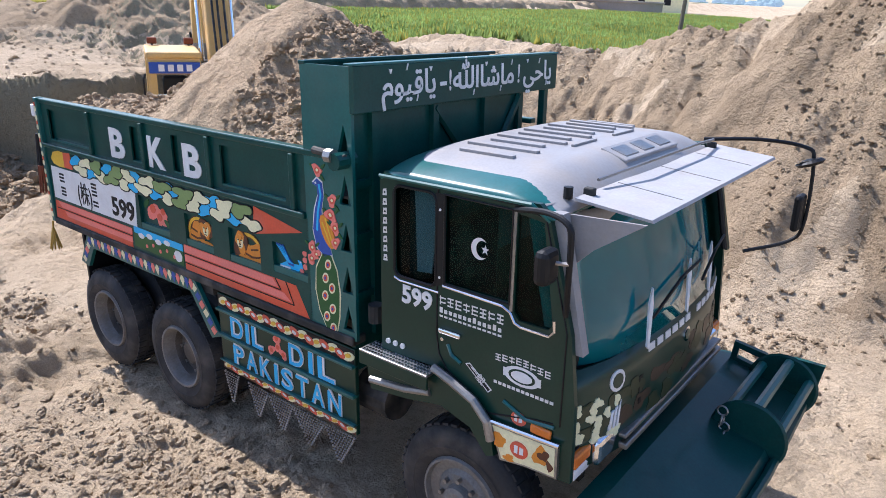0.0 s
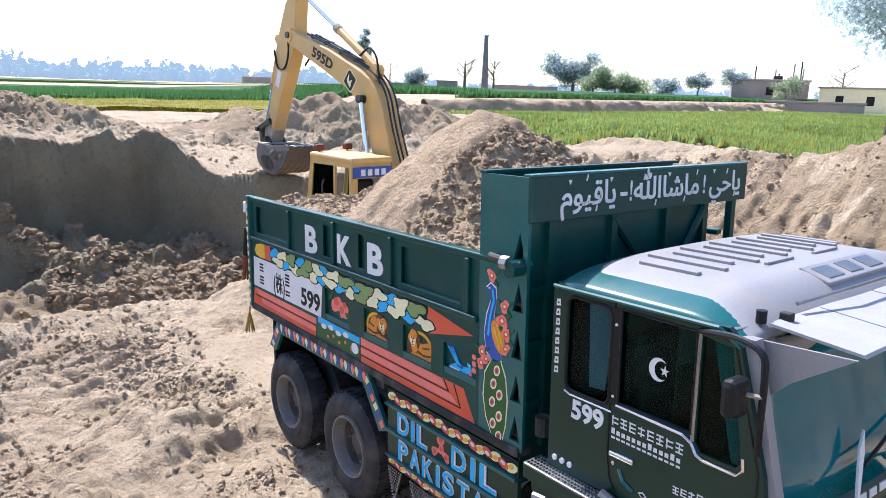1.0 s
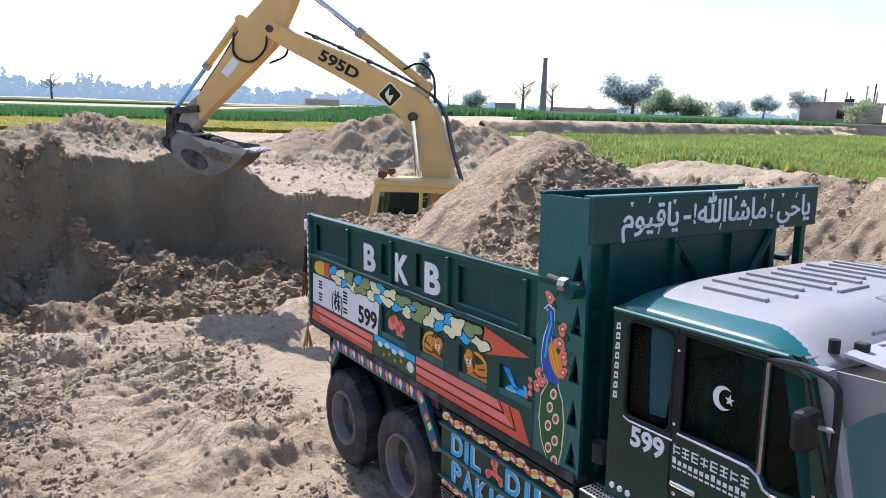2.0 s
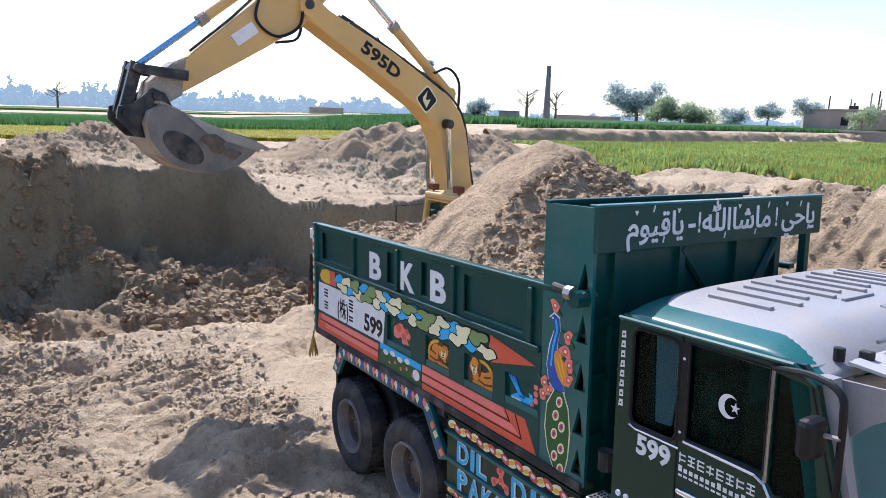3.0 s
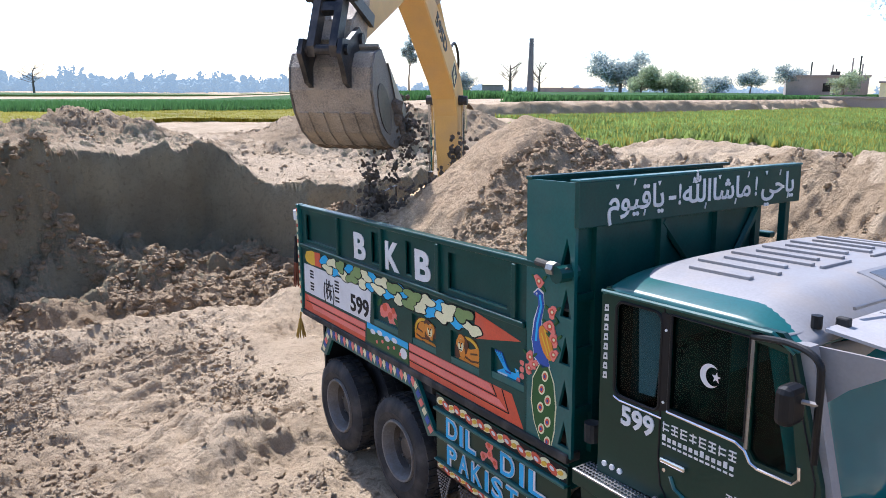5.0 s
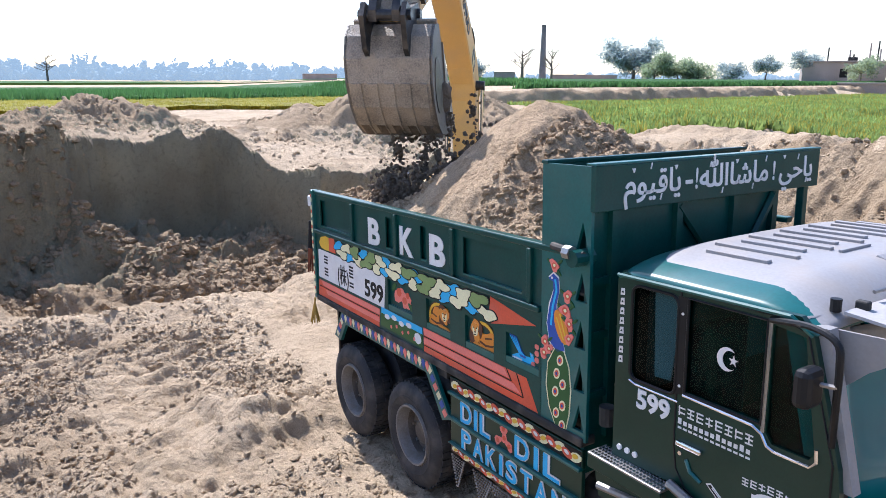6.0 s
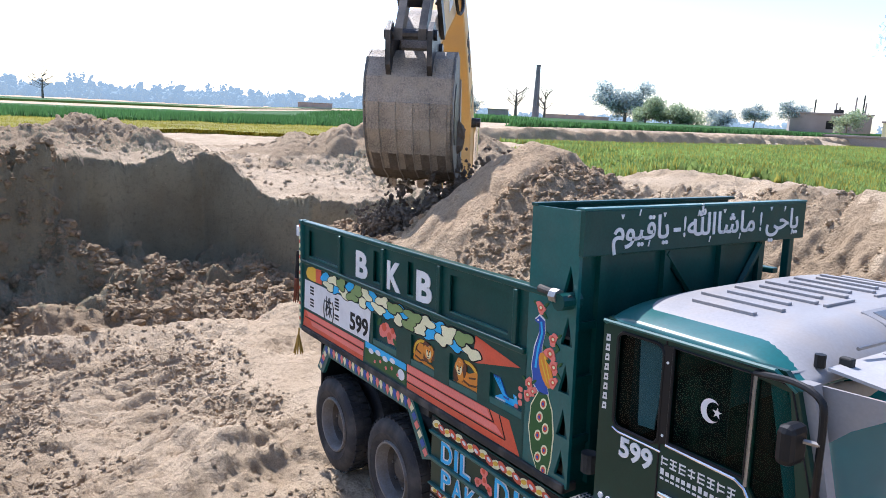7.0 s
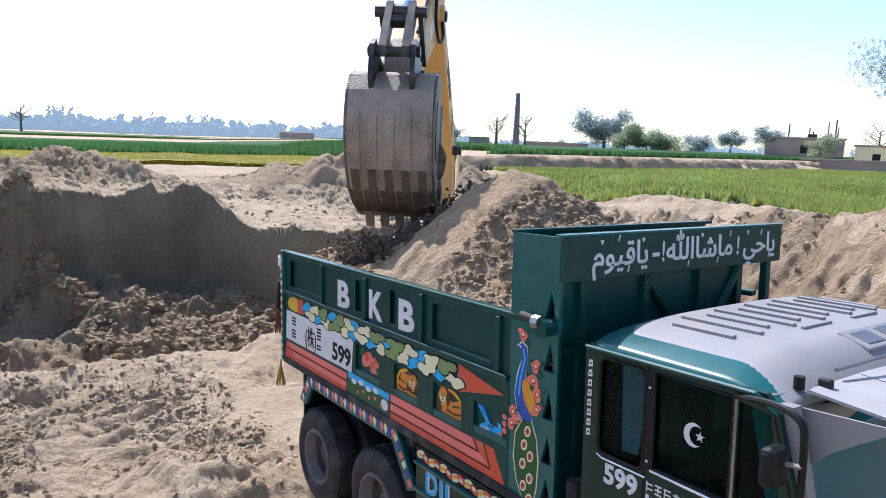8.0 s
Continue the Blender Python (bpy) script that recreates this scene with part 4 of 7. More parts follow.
for x in (-3.66, -2.36):
    wheel(x, -1.14, False, -1)
    wheel(x, -0.80, False, -1)
    wheel(x, 1.14, False, 1)
wheel(0.80, -1.07, True, -1)
wheel(0.80, 1.07, True, 1)

# -- cab --
cab = part("cab", holed_plate([(0.27, 1.50), (0.27, 2.60), (0.30, 2.64), (1.36, 2.64), (1.42, 2.58), (1.585, 1.99), (1.635, 1.60), (1.645, 1.14), (1.20, 1.10), (1.13, 1.30), (1.05, 1.40), (0.80, 1.50), (0.74, 1.52)],
           [rounded(0.385, 0.705, 2.03, 2.585, 0.05), [(0.76, 2.07), (1.205, 2.07), (1.205, 2.58), (0.76, 2.585)], [(1.235, 2.03), (1.27, 1.985), (1.45, 1.985), (1.475, 2.02), (1.39, 2.55), (1.235, 2.57)]], -1.2, -1.165), "cabgreen", truck, "dark green forward cab with a dusty white roof")
part("side_wall", holed_plate([(0.27, 1.2), (0.27, 2.64), (1.36, 2.64), (1.585, 1.99), (1.645, 1.14)], [[(0.5, 2.05), (1.35, 2.05), (1.25, 2.56), (0.5, 2.57)]], 1.165, 1.2), "cabgreen", cab)
part("rear_wall", box(0.27, 0.30, -1.165, 1.165, 1.25, 2.64), "cabgreen", cab)
part("cab_floor", box(0.30, 1.62, -1.165, 1.165, 1.25, 1.30), "black", cab)
part("dashboard", box(1.25, 1.55, -1.15, 1.15, 1.55, 1.90, 0.04), "black", cab)
for y in (-0.6, 0.6):
    part("seat", box(0.45, 0.95, y - 0.28, y + 0.28, 1.45, 1.65, 0.05), "chassis", cab)
    part("seat_back", box(0.42, 0.56, y - 0.28, y + 0.28, 1.6, 2.3, 0.05), "chassis", cab)
part("steering_wheel", lathe([(0.20, 0.0), (0.215, 0.012), (0.23, 0.0), (0.215, -0.012), (0.20, 0.0)], 24), "black", cab, m=pose(1.2, -0.6, 1.95, 0, 60, 90))
part("curtain", box(0.33, 0.36, -1.0, 1.0, 1.9, 2.55), "teal", cab)
part("door_lining", box(0.34, 1.40, 1.13, 1.155, 1.5, 2.0), "teal", cab)

# side glass, trims and window furniture
part("side_window", slab(rounded(0.385, 0.705, 2.03, 2.585, 0.05), -1.186, -1.180), "clear", cab, "dark tinted side glass").visible_shadow = False
part("side_window", slab([(0.76, 2.07), (1.205, 2.07), (1.205, 2.58), (0.76, 2.585)], -1.186, -1.180), "glass", cab).visible_shadow = False
part("quarter_window", slab([(1.235, 2.03), (1.27, 1.985), (1.45, 1.985), (1.475, 2.02), (1.39, 2.55), (1.235, 2.57)], -1.186, -1.180), "glass", cab).visible_shadow = False
part("far_window", slab([(0.5, 2.05), (1.35, 2.05), (1.25, 2.56), (0.5, 2.57)], 1.178, 1.184), "glass", cab).visible_shadow = False
part("window_pillar", slab([(0.70, 2.04), (0.765, 2.06), (0.765, 2.59), (0.70, 2.59)], -1.207, -1.19), "black", cab)
part("window_seal", pipe([(x, -1.203, z) for x, z in rounded(0.385, 0.705, 2.03, 2.585, 0.05) + [(0.705, 2.535)]], 0.010, 6), "black", cab)
part("window_seal", pipe([(x, -1.203, z) for x, z in [(0.765, 2.065), (1.21, 2.065), (1.21, 2.585), (0.765, 2.59), (0.765, 2.065)]], 0.009, 6), "black", cab)
part("chrome_strip", pipe([(x, -1.206, z) for x, z in [(0.76, 2.055), (1.17, 2.045), (1.22, 2.02), (1.25, 1.97), (1.29, 1.955), (1.46, 1.955), (1.49, 1.99), (1.485, 2.05)]], 0.008, 6), "chrome", cab)
part("chrome_strip", pipe([(x, -1.206, z) for x, z in [(0.385, 2.02), (0.43, 2.005), (0.73, 2.005)]], 0.006, 6), "chrome", cab)
part("divider_bar", pipe([(1.222, -1.2, 2.60), (1.220, -1.2, 2.03)], 0.010, 6), "steel", cab)
part("drape", slab([(0.52, 2.07), (0.63, 2.08), (0.685, 2.55), (0.50, 2.56)], -1.150, -1.140), "white", cab, "pale patterned curtain behind the glass")
for z in (2.10, 2.50):
    part("rivet", many([oval(0.735, z, 0.008, 0.008, 8)], -1.211, -1.206), "white", cab)
crescent = [(0.995 + 0.056 * math.cos(radians(a)), 2.325 + 0.062 * math.sin(radians(a))) for a in range(45, 316, 15)] + [(1.014 + 0.043 * math.cos(radians(a)), 2.325 + 0.049 * math.sin(radians(a))) for a in range(305, 54, -15)]
star = [(1.032 + (0.026 if k % 2 == 0 else 0.010) * math.cos(radians(72 * (k / 2) + 15)), 2.325 + (0.029 if k % 2 == 0 else 0.011) * math.sin(radians(72 * (k / 2) + 15))) for k in range(10)]
part("crescent_sticker", many([crescent], -1.190, -1.1865), "white", cab, "white crescent on the side glass")
part("star_sticker", many([star], -1.190, -1.1865), "white", cab)
# doors: gap lines, handles, lettering
part("door_gap", pipe([(x, -1.2015, z) for x, z in [(0.715, 2.62), (0.715, 1.75), (0.735, 1.62), (0.80, 1.53), (1.02, 1.42), (1.10, 1.36), (1.40, 1.44), (1.52, 1.46)]], 0.006, 5), "black", cab)
part("door_gap", pipe([(x, -1.2015, z) for x, z in [(0.74, 2.62), (1.25, 2.615), (1.40, 2.57), (1.56, 2.0), (1.56, 1.46)]], 0.005, 5), "black", cab)
part("door_handle", box(0.74, 0.90, -1.225, -1.20, 1.765, 1.795, 0.008), "chrome", cab, "chrome door handle")
part("door_lock", many([oval(0.76, 1.72, 0.012, 0.012, 10)], -1.208, -1.2), "chrome", cab)
part("green_streak", pipe([(0.80, -1.201, 1.70), (0.83, -1.203, 1.64), (0.90, -1.203, 1.61)], 0.012, 6), "teal", cab)
part("green_streak", pipe([(1.20, -1.201, 1.48), (1.35, -1.203, 1.42), (1.53, -1.203, 1.44)], 0.012, 6), "teal", cab)
part("cab_number", side_text("599", 0.445, 1.875, 0.155, 0.235, y=-1.203, bold=0.005), "white", cab, "white stencilled number")
CABY = -1.2


def glyph_bars(x, z, w, h, kind):
    """One illegible character as a few short bars."""
    t = 0.16 * h
    bars = [[(x, z + h * u), (x + w, z + h * u), (x + w, z + h * u + t), (x, z + h * u + t)] for u in ((0.0, 0.42, 0.84) if kind % 3 else (0.2, 0.7))]
    v = x + w * (0.42 if kind % 2 else 0.05)
    return bars + [[(v, z), (v + 0.16 * w, z), (v + 0.16 * w, z + h), (v, z + h)]]


for k in range(8):
    paint("company_bar", glyph_bars(0.735 + 0.057 * k, 1.935, 0.042, 0.055, k), "white", cab, 1, CABY)
for k in range(13):
    x = 0.735 + 0.034 * k
    paint("company_bar", [[(x, 1.885), (x + 0.022, 1.885), (x + 0.022, 1.885 + (0.034 if k in (0, 7, 11) else 0.024)), (x, 1.885 + (0.034 if k in (0, 7, 11) else 0.024))]], "white", cab, 1, CABY)
    paint("company_bar", [[(x, 1.858), (x + 0.024, 1.858), (x + 0.024, 1.870), (x, 1.870)]], "white", cab, 1, CABY)
paint("roundel_bar", [[(1.13 + 0.030 * k, 1.570), (1.152 + 0.030 * k, 1.570), (1.152 + 0.030 * k, 1.588), (1.13 + 0.030 * k, 1.588)] for k in range(13)], "white", cab, 1, CABY)
for k in range(8):
    paint("roundel_bar", glyph_bars(1.135 + 0.045 * k, 1.735 - 0.006 * abs(k - 3.5), 0.034, 0.04, k + 1), "white", cab, 1, CABY)
paint("roundel", [oval(1.31, 1.665, 0.115, 0.058, 20), [(1.19, 1.64), (1.43, 1.64), (1.43, 1.69), (1.19, 1.69)]], "white", cab, 1, CABY)
paint("roundel_ring", [oval(1.31, 1.665, 0.085, 0.042, 20)], "cabgreen", cab, 2, CABY)
paint("roundel_core", [oval(1.31, 1.665, 0.068, 0.032, 18)], "white", cab, 3, CABY)
st = [(0.93, 1.62), (0.96, 1.635), (1.12, 1.515), (1.095, 1.49)]
paint("door_sticker", [st], "white", cab, 1, CABY)
paint("door_sticker_face", [[(0.942, 1.618), (0.960, 1.626), (1.108, 1.514), (1.094, 1.500)]], "black", cab, 2, CABY)
part("sticker_writing", side_text("\u4e00\u822c", 0.957, 1.595, 0.062, 0.12, y=-1.2045, depth=0.001, turn=-37), "white", cab)
for k in range(8):
    paint("strip_mark", [[(0.292, 2.10 + 0.058 * k), (0.325, 2.105 + 0.058 * k), (0.322, 2.145 + 0.058 * k), (0.296, 2.14 + 0.058 * k)]], "white", cab, 1, CABY)
    paint("strip_mark_gap", [[(0.302, 2.115 + 0.058 * k), (0.316, 2.117 + 0.058 * k), (0.314, 2.128 + 0.058 * k), (0.304, 2.126 + 0.058 * k)]], "cabgreen", cab, 2, CABY)

# roof: curved shell with a teal rim and dusty white pressed top
def roof_shell(y_half, z_lift, x0, x1, inset=0.0):
    bm = bmesh.new()
    rows = []
    for i in range(29):
        u = i / 28
        x = x0 + (x1 - x0) * u
        drop = 0.16 * max(0.0, (u - 0.72) / 0.28) ** 2
        lead = 0.03 * max(0.0, (0.12 - u) / 0.12) ** 2
        ring = []
        for j in range(49):
            v = -1 + 2 * j / 48
            zc = 2.64 + (0.105 + z_lift) * (1 - abs(v) ** 6) + 0.02 * (1 - v * v) - drop * (0.4 + 0.6 * (1 - abs(v) ** 6)) - lead
            ring.append(bm.verts.new((x + 0.05 * (1 - v * v) * (1 if u > 0.6 else 0), v * y_half, max(zc, 2.60 - drop * 0.4))))
        rows.append(ring)
    for a, b in zip(rows, rows[1:]):
        for j in range(48):
            bm.faces.new((a[j], a[j + 1], b[j + 1], b[j]))
    bmesh.ops.recalc_face_normals(bm, faces=bm.faces)
    bmesh.ops.solidify(bm, geom=bm.faces[:], thickness=0.01)
    return bm


part("roof", roof_shell(1.205, -0.012, 0.28, 1.44), "teal", cab, "teal roof rim", smooth=True)
part("roof_top", roof_shell(1.15, 0.012, 0.34, 1.45), "roof", cab, "dusty white pressed roof top", smooth=True)


def roof_z(x, y):
    u, v = (x - 0.34) / 1.11, y / 1.15
    e = 1 - abs(v) ** 6
    return 2.64 + 0.122 * e + 0.02 * (1 - v * v) - 0.16 * max(0.0, (u - 0.72) / 0.28) ** 2 * (0.4 + 0.6 * e)


for j in range(11):
    y = -0.80 + 0.16 * j
    x0, x1 = (0.50, 1.0) if j % 2 else (0.56, 0.94)
    z = roof_z(0.7, y)
    part("roof_rib", box(x0, x1, y - 0.02, y + 0.02, z - 0.012, z + 0.012, 0.004), "roof", cab)
for x, y in ((1.06, -0.2), (1.06, 0.35)):
    z = roof_z(x, y)
    part("roof_rib", box(x - 0.012, x + 0.012, y - 0.15, y + 0.15, z - 0.012, z + 0.010, 0.004), "roof", cab)
hatch = Matrix.Translation((1.30, 0.1, roof_z(1.30, 0.1))) @ pose(0, 0, 0, 0, 18, 0)
part("roof_panel", box(-0.09, 0.09, -0.40, 0.40, -0.01, 0.020, 0.008), "roof", cab, m=hatch)
for y0, y1 in ((-0.34, -0.16), (-0.08, 0.08), (0.16, 0.34)):
    part("panel_slot", box(-0.055, 0.055, y0, y1, 0.016, 0.026, 0.004), "steel", cab, m=hatch)
part("gutter", pipe([(0.28, -1.21, 2.625), (1.32, -1.21, 2.632), (1.42, -1.195, 2.56)], 0.012, 6), "teal", cab)
part("gutter", pipe([(0.28, 1.21, 2.625), (1.32, 1.21, 2.632), (1.42, 1.195, 2.56)], 0.012, 6), "teal", cab)

# front: bowed windscreen, nose, grille, lamps
def bowed(z0, z1, x0, x1, y_half, bow, thick=0.02, rows=4):
    bm = bmesh.new()
    ring = []
    for i in range(rows + 1):
        u = i / rows
        ring.append([bm.verts.new((x0 + (x1 - x0) * u + bow * (1 - (v / 8) ** 2) - bow * 0.9 * abs(v / 8) ** 7, y_half * v / 8, z0 + (z1 - z0) * u)) for v in range(-8, 9)])
    for a, b in zip(ring, ring[1:]):
        for j in range(16):
            bm.faces.new((a[j], b[j], b[j + 1], a[j + 1]))
    bmesh.ops.recalc_face_normals(bm, faces=bm.faces)
    bmesh.ops.solidify(bm, geom=bm.faces[:], thickness=thick)
    return bm


part("windscreen", bowed(1.75, 2.58, 1.615, 1.42, 1.08, 0.10, 0.008), "screen_reflection", cab, "large bowed windscreen, its teal reflection put into the colour", smooth=True).visible_shadow = False
part("nose_panel", bowed(1.16, 1.75, 1.655, 1.61, 1.19, 0.10, 0.02), "cabgreen", cab, "camouflage-painted nose", smooth=True)
part("nose_header", bowed(2.50, 2.63, 1.44, 1.40, 1.17, 0.06, 0.02), "roof", cab, smooth=True)
for s in (-1, 1):
    part("corner_pillar", slab([(1.40, 2.60), (1.47, 2.60), (1.64, 1.88), (1.57, 1.88)], s * 1.10, s * 1.165), "roof" if s < 0 else "cabgreen", cab)
    if s < 0:
        continue
    part("windscreen_edge", pipe([(1.47, s * 1.06, 2.56), (1.55, s * 1.075, 2.25), (1.625, s * 1.07, 1.9)], 0.022, 8), "black", cab)
# grey sheet that wraps the windscreen's near corner below the visor, cut in a curve
deflector = bmesh.new()
strip = []
for i in range(19):
    u = 0.16 + 0.82 * i / 18
    v_in = float(np.interp(u, (0.16, 0.24, 0.35, 0.55, 0.72, 0.80, 0.85, 0.90, 0.98), (-1.0, -0.95, -0.935, -0.93, -0.925, -0.89, -0.80, -0.62, -0.45)))
    ring = []
    for k in range(9):
        v = -1.075 + (v_in + 1.075) * k / 8
        ring.append(deflector.verts.new((1.615 - 0.195 * u + 0.10 * (1 - v * v) - 0.09 * abs(v) ** 7 + 0.012, 1.08 * v, 1.75 + 0.83 * u)))
    strip.append(ring)
for a, b in zip(strip, strip[1:]):
    for k in range(8):
        deflector.faces.new((a[k], a[k + 1], b[k + 1], b[k]))
bmesh.ops.recalc_face_normals(deflector, faces=deflector.faces)
bmesh.ops.solidify(deflector, geom=deflector.faces[:], thickness=0.006)
part("corner_deflector", deflector, "roof", cab, "dusty grey sheet round the windscreen corner", smooth=True)
for k, y in enumerate((-0.60, 0.06, 0.52)):
    bm = many([[(y, 1.76), (y + 0.02, 1.74), (y + 0.13, 1.96), (y + 0.15, 2.06), (y + 0.08, 1.98)]], 0, 0.012)
    bmesh.ops.transform(bm, verts=bm.verts, matrix=Matrix(((0, 1, -0.20, 2.095 - 0.02 * k), (1, 0, 0, 0), (0, 0, 1, 0), (0, 0, 0, 1))))
    part("nose_badge", bm, "white", cab)
part("wiper", pipe([(1.73, -0.5, 1.90), (1.70, 0.0, 2.0), (1.70, 0.3, 2.03)], 0.010, 6), "black", cab)
part("wiper", pipe([(1.73, 0.3, 1.90), (1.70, 0.6, 2.02), (1.66, 0.9, 2.05)], 0.010, 6), "black", cab)


def nose_x(y, z):
    v = y / 1.19
    u = (z - 1.16) / 0.72
    return 1.655 - 0.055 * u + 0.10 * (1 - v * v) - 0.09 * abs(v) ** 7


def on_nose(name, pts, material, lift, label=""):
    for k, poly in enumerate(pts):
        bm = bmesh.new()
        bm.faces.new([bm.verts.new((nose_x(y, z) + lift + 0.00008 * k, y, z)) for y, z in poly])
        r = bmesh.ops.extrude_face_region(bm, geom=bm.faces[:])
        bmesh.ops.translate(bm, verts=[v for v in r["geom"] if isinstance(v, bmesh.types.BMVert)], vec=(-0.008, 0, 0))
        bmesh.ops.recalc_face_normals(bm, faces=bm.faces)
        part(name, bm, material, cab, label)


on_nose("nose_letter_bar", [[(-0.44 + 0.112 * k, 1.655), (-0.36 + 0.112 * k, 1.655), (-0.365 + 0.112 * k, 1.702), (-0.44 + 0.112 * k, 1.702)] for k in range(13) if k != 6], "white", 0.006, "white lettering bars across the nose")
on_nose("nose_emblem", [[(0.16 + 0.055 * math.cos(a), 1.56 + 0.05 * math.sin(a)) for a in (2 * math.pi * k / 14 for k in range(14))]], "chrome", 0.006)
on_nose("nose_emblem_core", [[(0.16 + 0.04 * math.cos(a), 1.56 + 0.036 * math.sin(a)) for a in (2 * math.pi * k / 14 for k in range(14))]], "cabgreen", 0.010)
camo = {"cream": [], "umber": [], "olive": []}
for k in range(46):
    c = ("cream", "umber", "olive")[k % 3]
    y, z = rng.uniform(-1.12, 1.05), rng.uniform(1.28, 1.52)
    if -0.75 < y and c == "cream":
        y = rng.uniform(-1.12, -0.92)
    camo[c].append(blob(y, z, 0.032 if c == "cream" else 0.10, 0.03 if c == "cream" else 0.05, rng, 12))
for j, c in enumerate(("umber", "olive", "cream")):
    on_nose("camouflage_patch", camo[c], c, 0.0015 * (j + 1))
on_nose("nose_sticker", [[(-0.78 + 0.07 * math.cos(a), 1.60 + 0.065 * math.sin(a)) for a in (2 * math.pi * k / 14 for k in range(14))]], "white", 0.007)
on_nose("nose_sticker_core", [[(-0.78 + 0.05 * math.cos(a), 1.60 + 0.045 * math.sin(a)) for a in (2 * math.pi * k / 10 for k in range(10))]], "cabgreen", 0.009)
on_nose("nose_sticker", [[(-0.86 + 0.035 * k, 1.32), (-0.84 + 0.035 * k, 1.32), (-0.81 + 0.035 * k, 1.43 + 0.02 * k), (-0.835 + 0.035 * k, 1.42)] for k in range(3)], "white", 0.007)
on_nose("grille_slot", [[(-0.55, z), (0.85, z), (0.85, z + 0.035), (-0.55, z + 0.035)] for z in (1.36, 1.43, 1.50)], "black", 0.006)
part("grille_step", box(1.68, 1.76, -0.75, 0.9, 1.16, 1.20, 0.01), "steel", cab)
part("grille_step", box(1.66, 1.75, -0.75, 0.9, 1.23, 1.26, 0.01), "steel", cab)
for s in (-1, 1):
    part("headlamp", box(1.56, 1.70, min(s * 0.98, s * 0.66), max(s * 0.98, s * 0.66), 1.14, 1.30, 0.03), "chrome", cab)
    part("indicator", box(1.54, 1.655, min(s * 1.17, s * 0.98), max(s * 1.17, s * 0.98), 1.20, 1.29, 0.02), "lamp_amber", cab, "amber indicator lens")
    part("indicator_base", box(1.52, 1.65, min(s * 1.17, s * 0.98), max(s * 1.17, s * 0.98), 1.13, 1.20, 0.015), "white", cab)
part("side_indicator", box(1.39, 1.52, -1.222, -1.20, 1.365, 1.42, 0.01), "lamp_amber", cab, "amber side lamp")
# visor over the windscreen
vis = part("sun_visor", slab([(1.45, 2.655), (1.86, 2.615), (1.87, 2.60), (1.45, 2.64)], -1.02, 1.10), "visor", cab, "broad white sheet-metal sun visor")
for y in (-0.9, 0.95):
    part("visor_bracket", box(1.44, 1.50, y - 0.02, y + 0.02, 2.63, 2.69, 0.008), "chassis", vis)
for y in (-0.55, 0.05, 0.65):
    part("visor_seam", box(1.47, 1.84, y - 0.003, y + 0.003, -0.002, 0.003), "steel", vis, m=Matrix.Translation((0, 0, 2.796)) @ pose(0, 0, 0, 0, 5.57, 0))
part("visor_bar", pipe([(1.44, -0.75, 2.70), (1.50, -0.3, 2.73), (1.50, 0.6, 2.73), (1.46, 1.0, 2.70)], 0.010, 6), "steel", vis)
part("visor_cheek", slab([(1.42, 2.58), (1.86, 2.60), (1.60, 2.42), (1.50, 2.32)], -1.075, -1.06), "roof", vis)
# mirrors
nm = part("mirror", pipe(curve_pts([(1.22, -1.20, 2.59), (1.45, -1.28, 2.63), (1.58, -1.31, 2.60), (1.60, -1.31, 2.5), (1.59, -1.29, 2.3), (1.55, -1.21, 2.10)]), 0.016, 8), "black", cab, "black mirror on a bent tube arm")
part("mirror_head", box(1.46, 1.54, -1.42, -1.28, 2.30, 2.48, 0.032), "black", nm)
part("mirror_clamp", pipe([(1.53, -1.33, 2.41), (1.60, -1.31, 2.41)], 0.012, 6), "steel", nm)
fm = part("mirror", pipe(curve_pts([(1.36, 1.10, 2.68), (1.70, 1.25, 2.70), (1.98, 1.40, 2.66), (2.05, 1.43, 2.56), (2.06, 1.43, 2.1), (1.98, 1.40, 1.95), (1.74, 1.16, 1.88)]), 0.014, 8), "black", cab, "black mirror on a bent tube arm")
part("mirror_head", box(1.99, 2.05, 1.30, 1.46, 2.05, 2.32, 0.025), "black", fm)
part("mirror_head", lathe([(0.0, 0.03), (0.08, 0.02), (0.10, 0.0), (0.08, -0.02), (0.0, -0.03)], 18), "black", fm, m=pose(2.03, 1.42, 2.55, 70, 0, 90))
part("mirror_glass", lathe([(0.0, 0.0), (0.085, 0.0), (0.08, -0.008), (0.0, -0.008)], 18), "chrome", fm, m=pose(2.005, 1.42, 2.565, 70, 0, 90))
part("roof_lamp", tube((1.40, -1.0, 2.64), (1.40, -1.0, 2.70), 0.025, 10), "black", cab)

# front wing: step, arch, decorated plate
wing = part("front_wing", slab([(0.17, 1.33), (0.20, 1.20), (0.50, 1.24), (0.78, 1.30), (1.0, 1.24), (1.12, 1.10), (1.17, 1.12), (1.14, 1.30), (1.06, 1.40), (0.80, 1.50), (0.72, 1.50), (0.60, 1.44), (0.17, 1.44)], -1.235, -1.16), "cabgreen", truck, "front wing with a chequer-plate step")
part("wing_edge", pipe([(0.72, -1.236, 1.535), (0.84, -1.238, 1.50), (1.02, -1.238, 1.43), (1.12, -1.238, 1.33), (1.15, -1.238, 1.22)], 0.028, 8), "steel", wing)
part("wing_edge", pipe([(0.20, -1.238, 1.27), (0.50, -1.238, 1.31), (0.70, -1.238, 1.36)], 0.025, 8), "steel", wing)
part("step_plate", box(0.16, 0.72, -1.30, -1.14, 1.485, 1.50, 0.004), "steel", wing, "chequered steel step")
bm = bmesh.new()
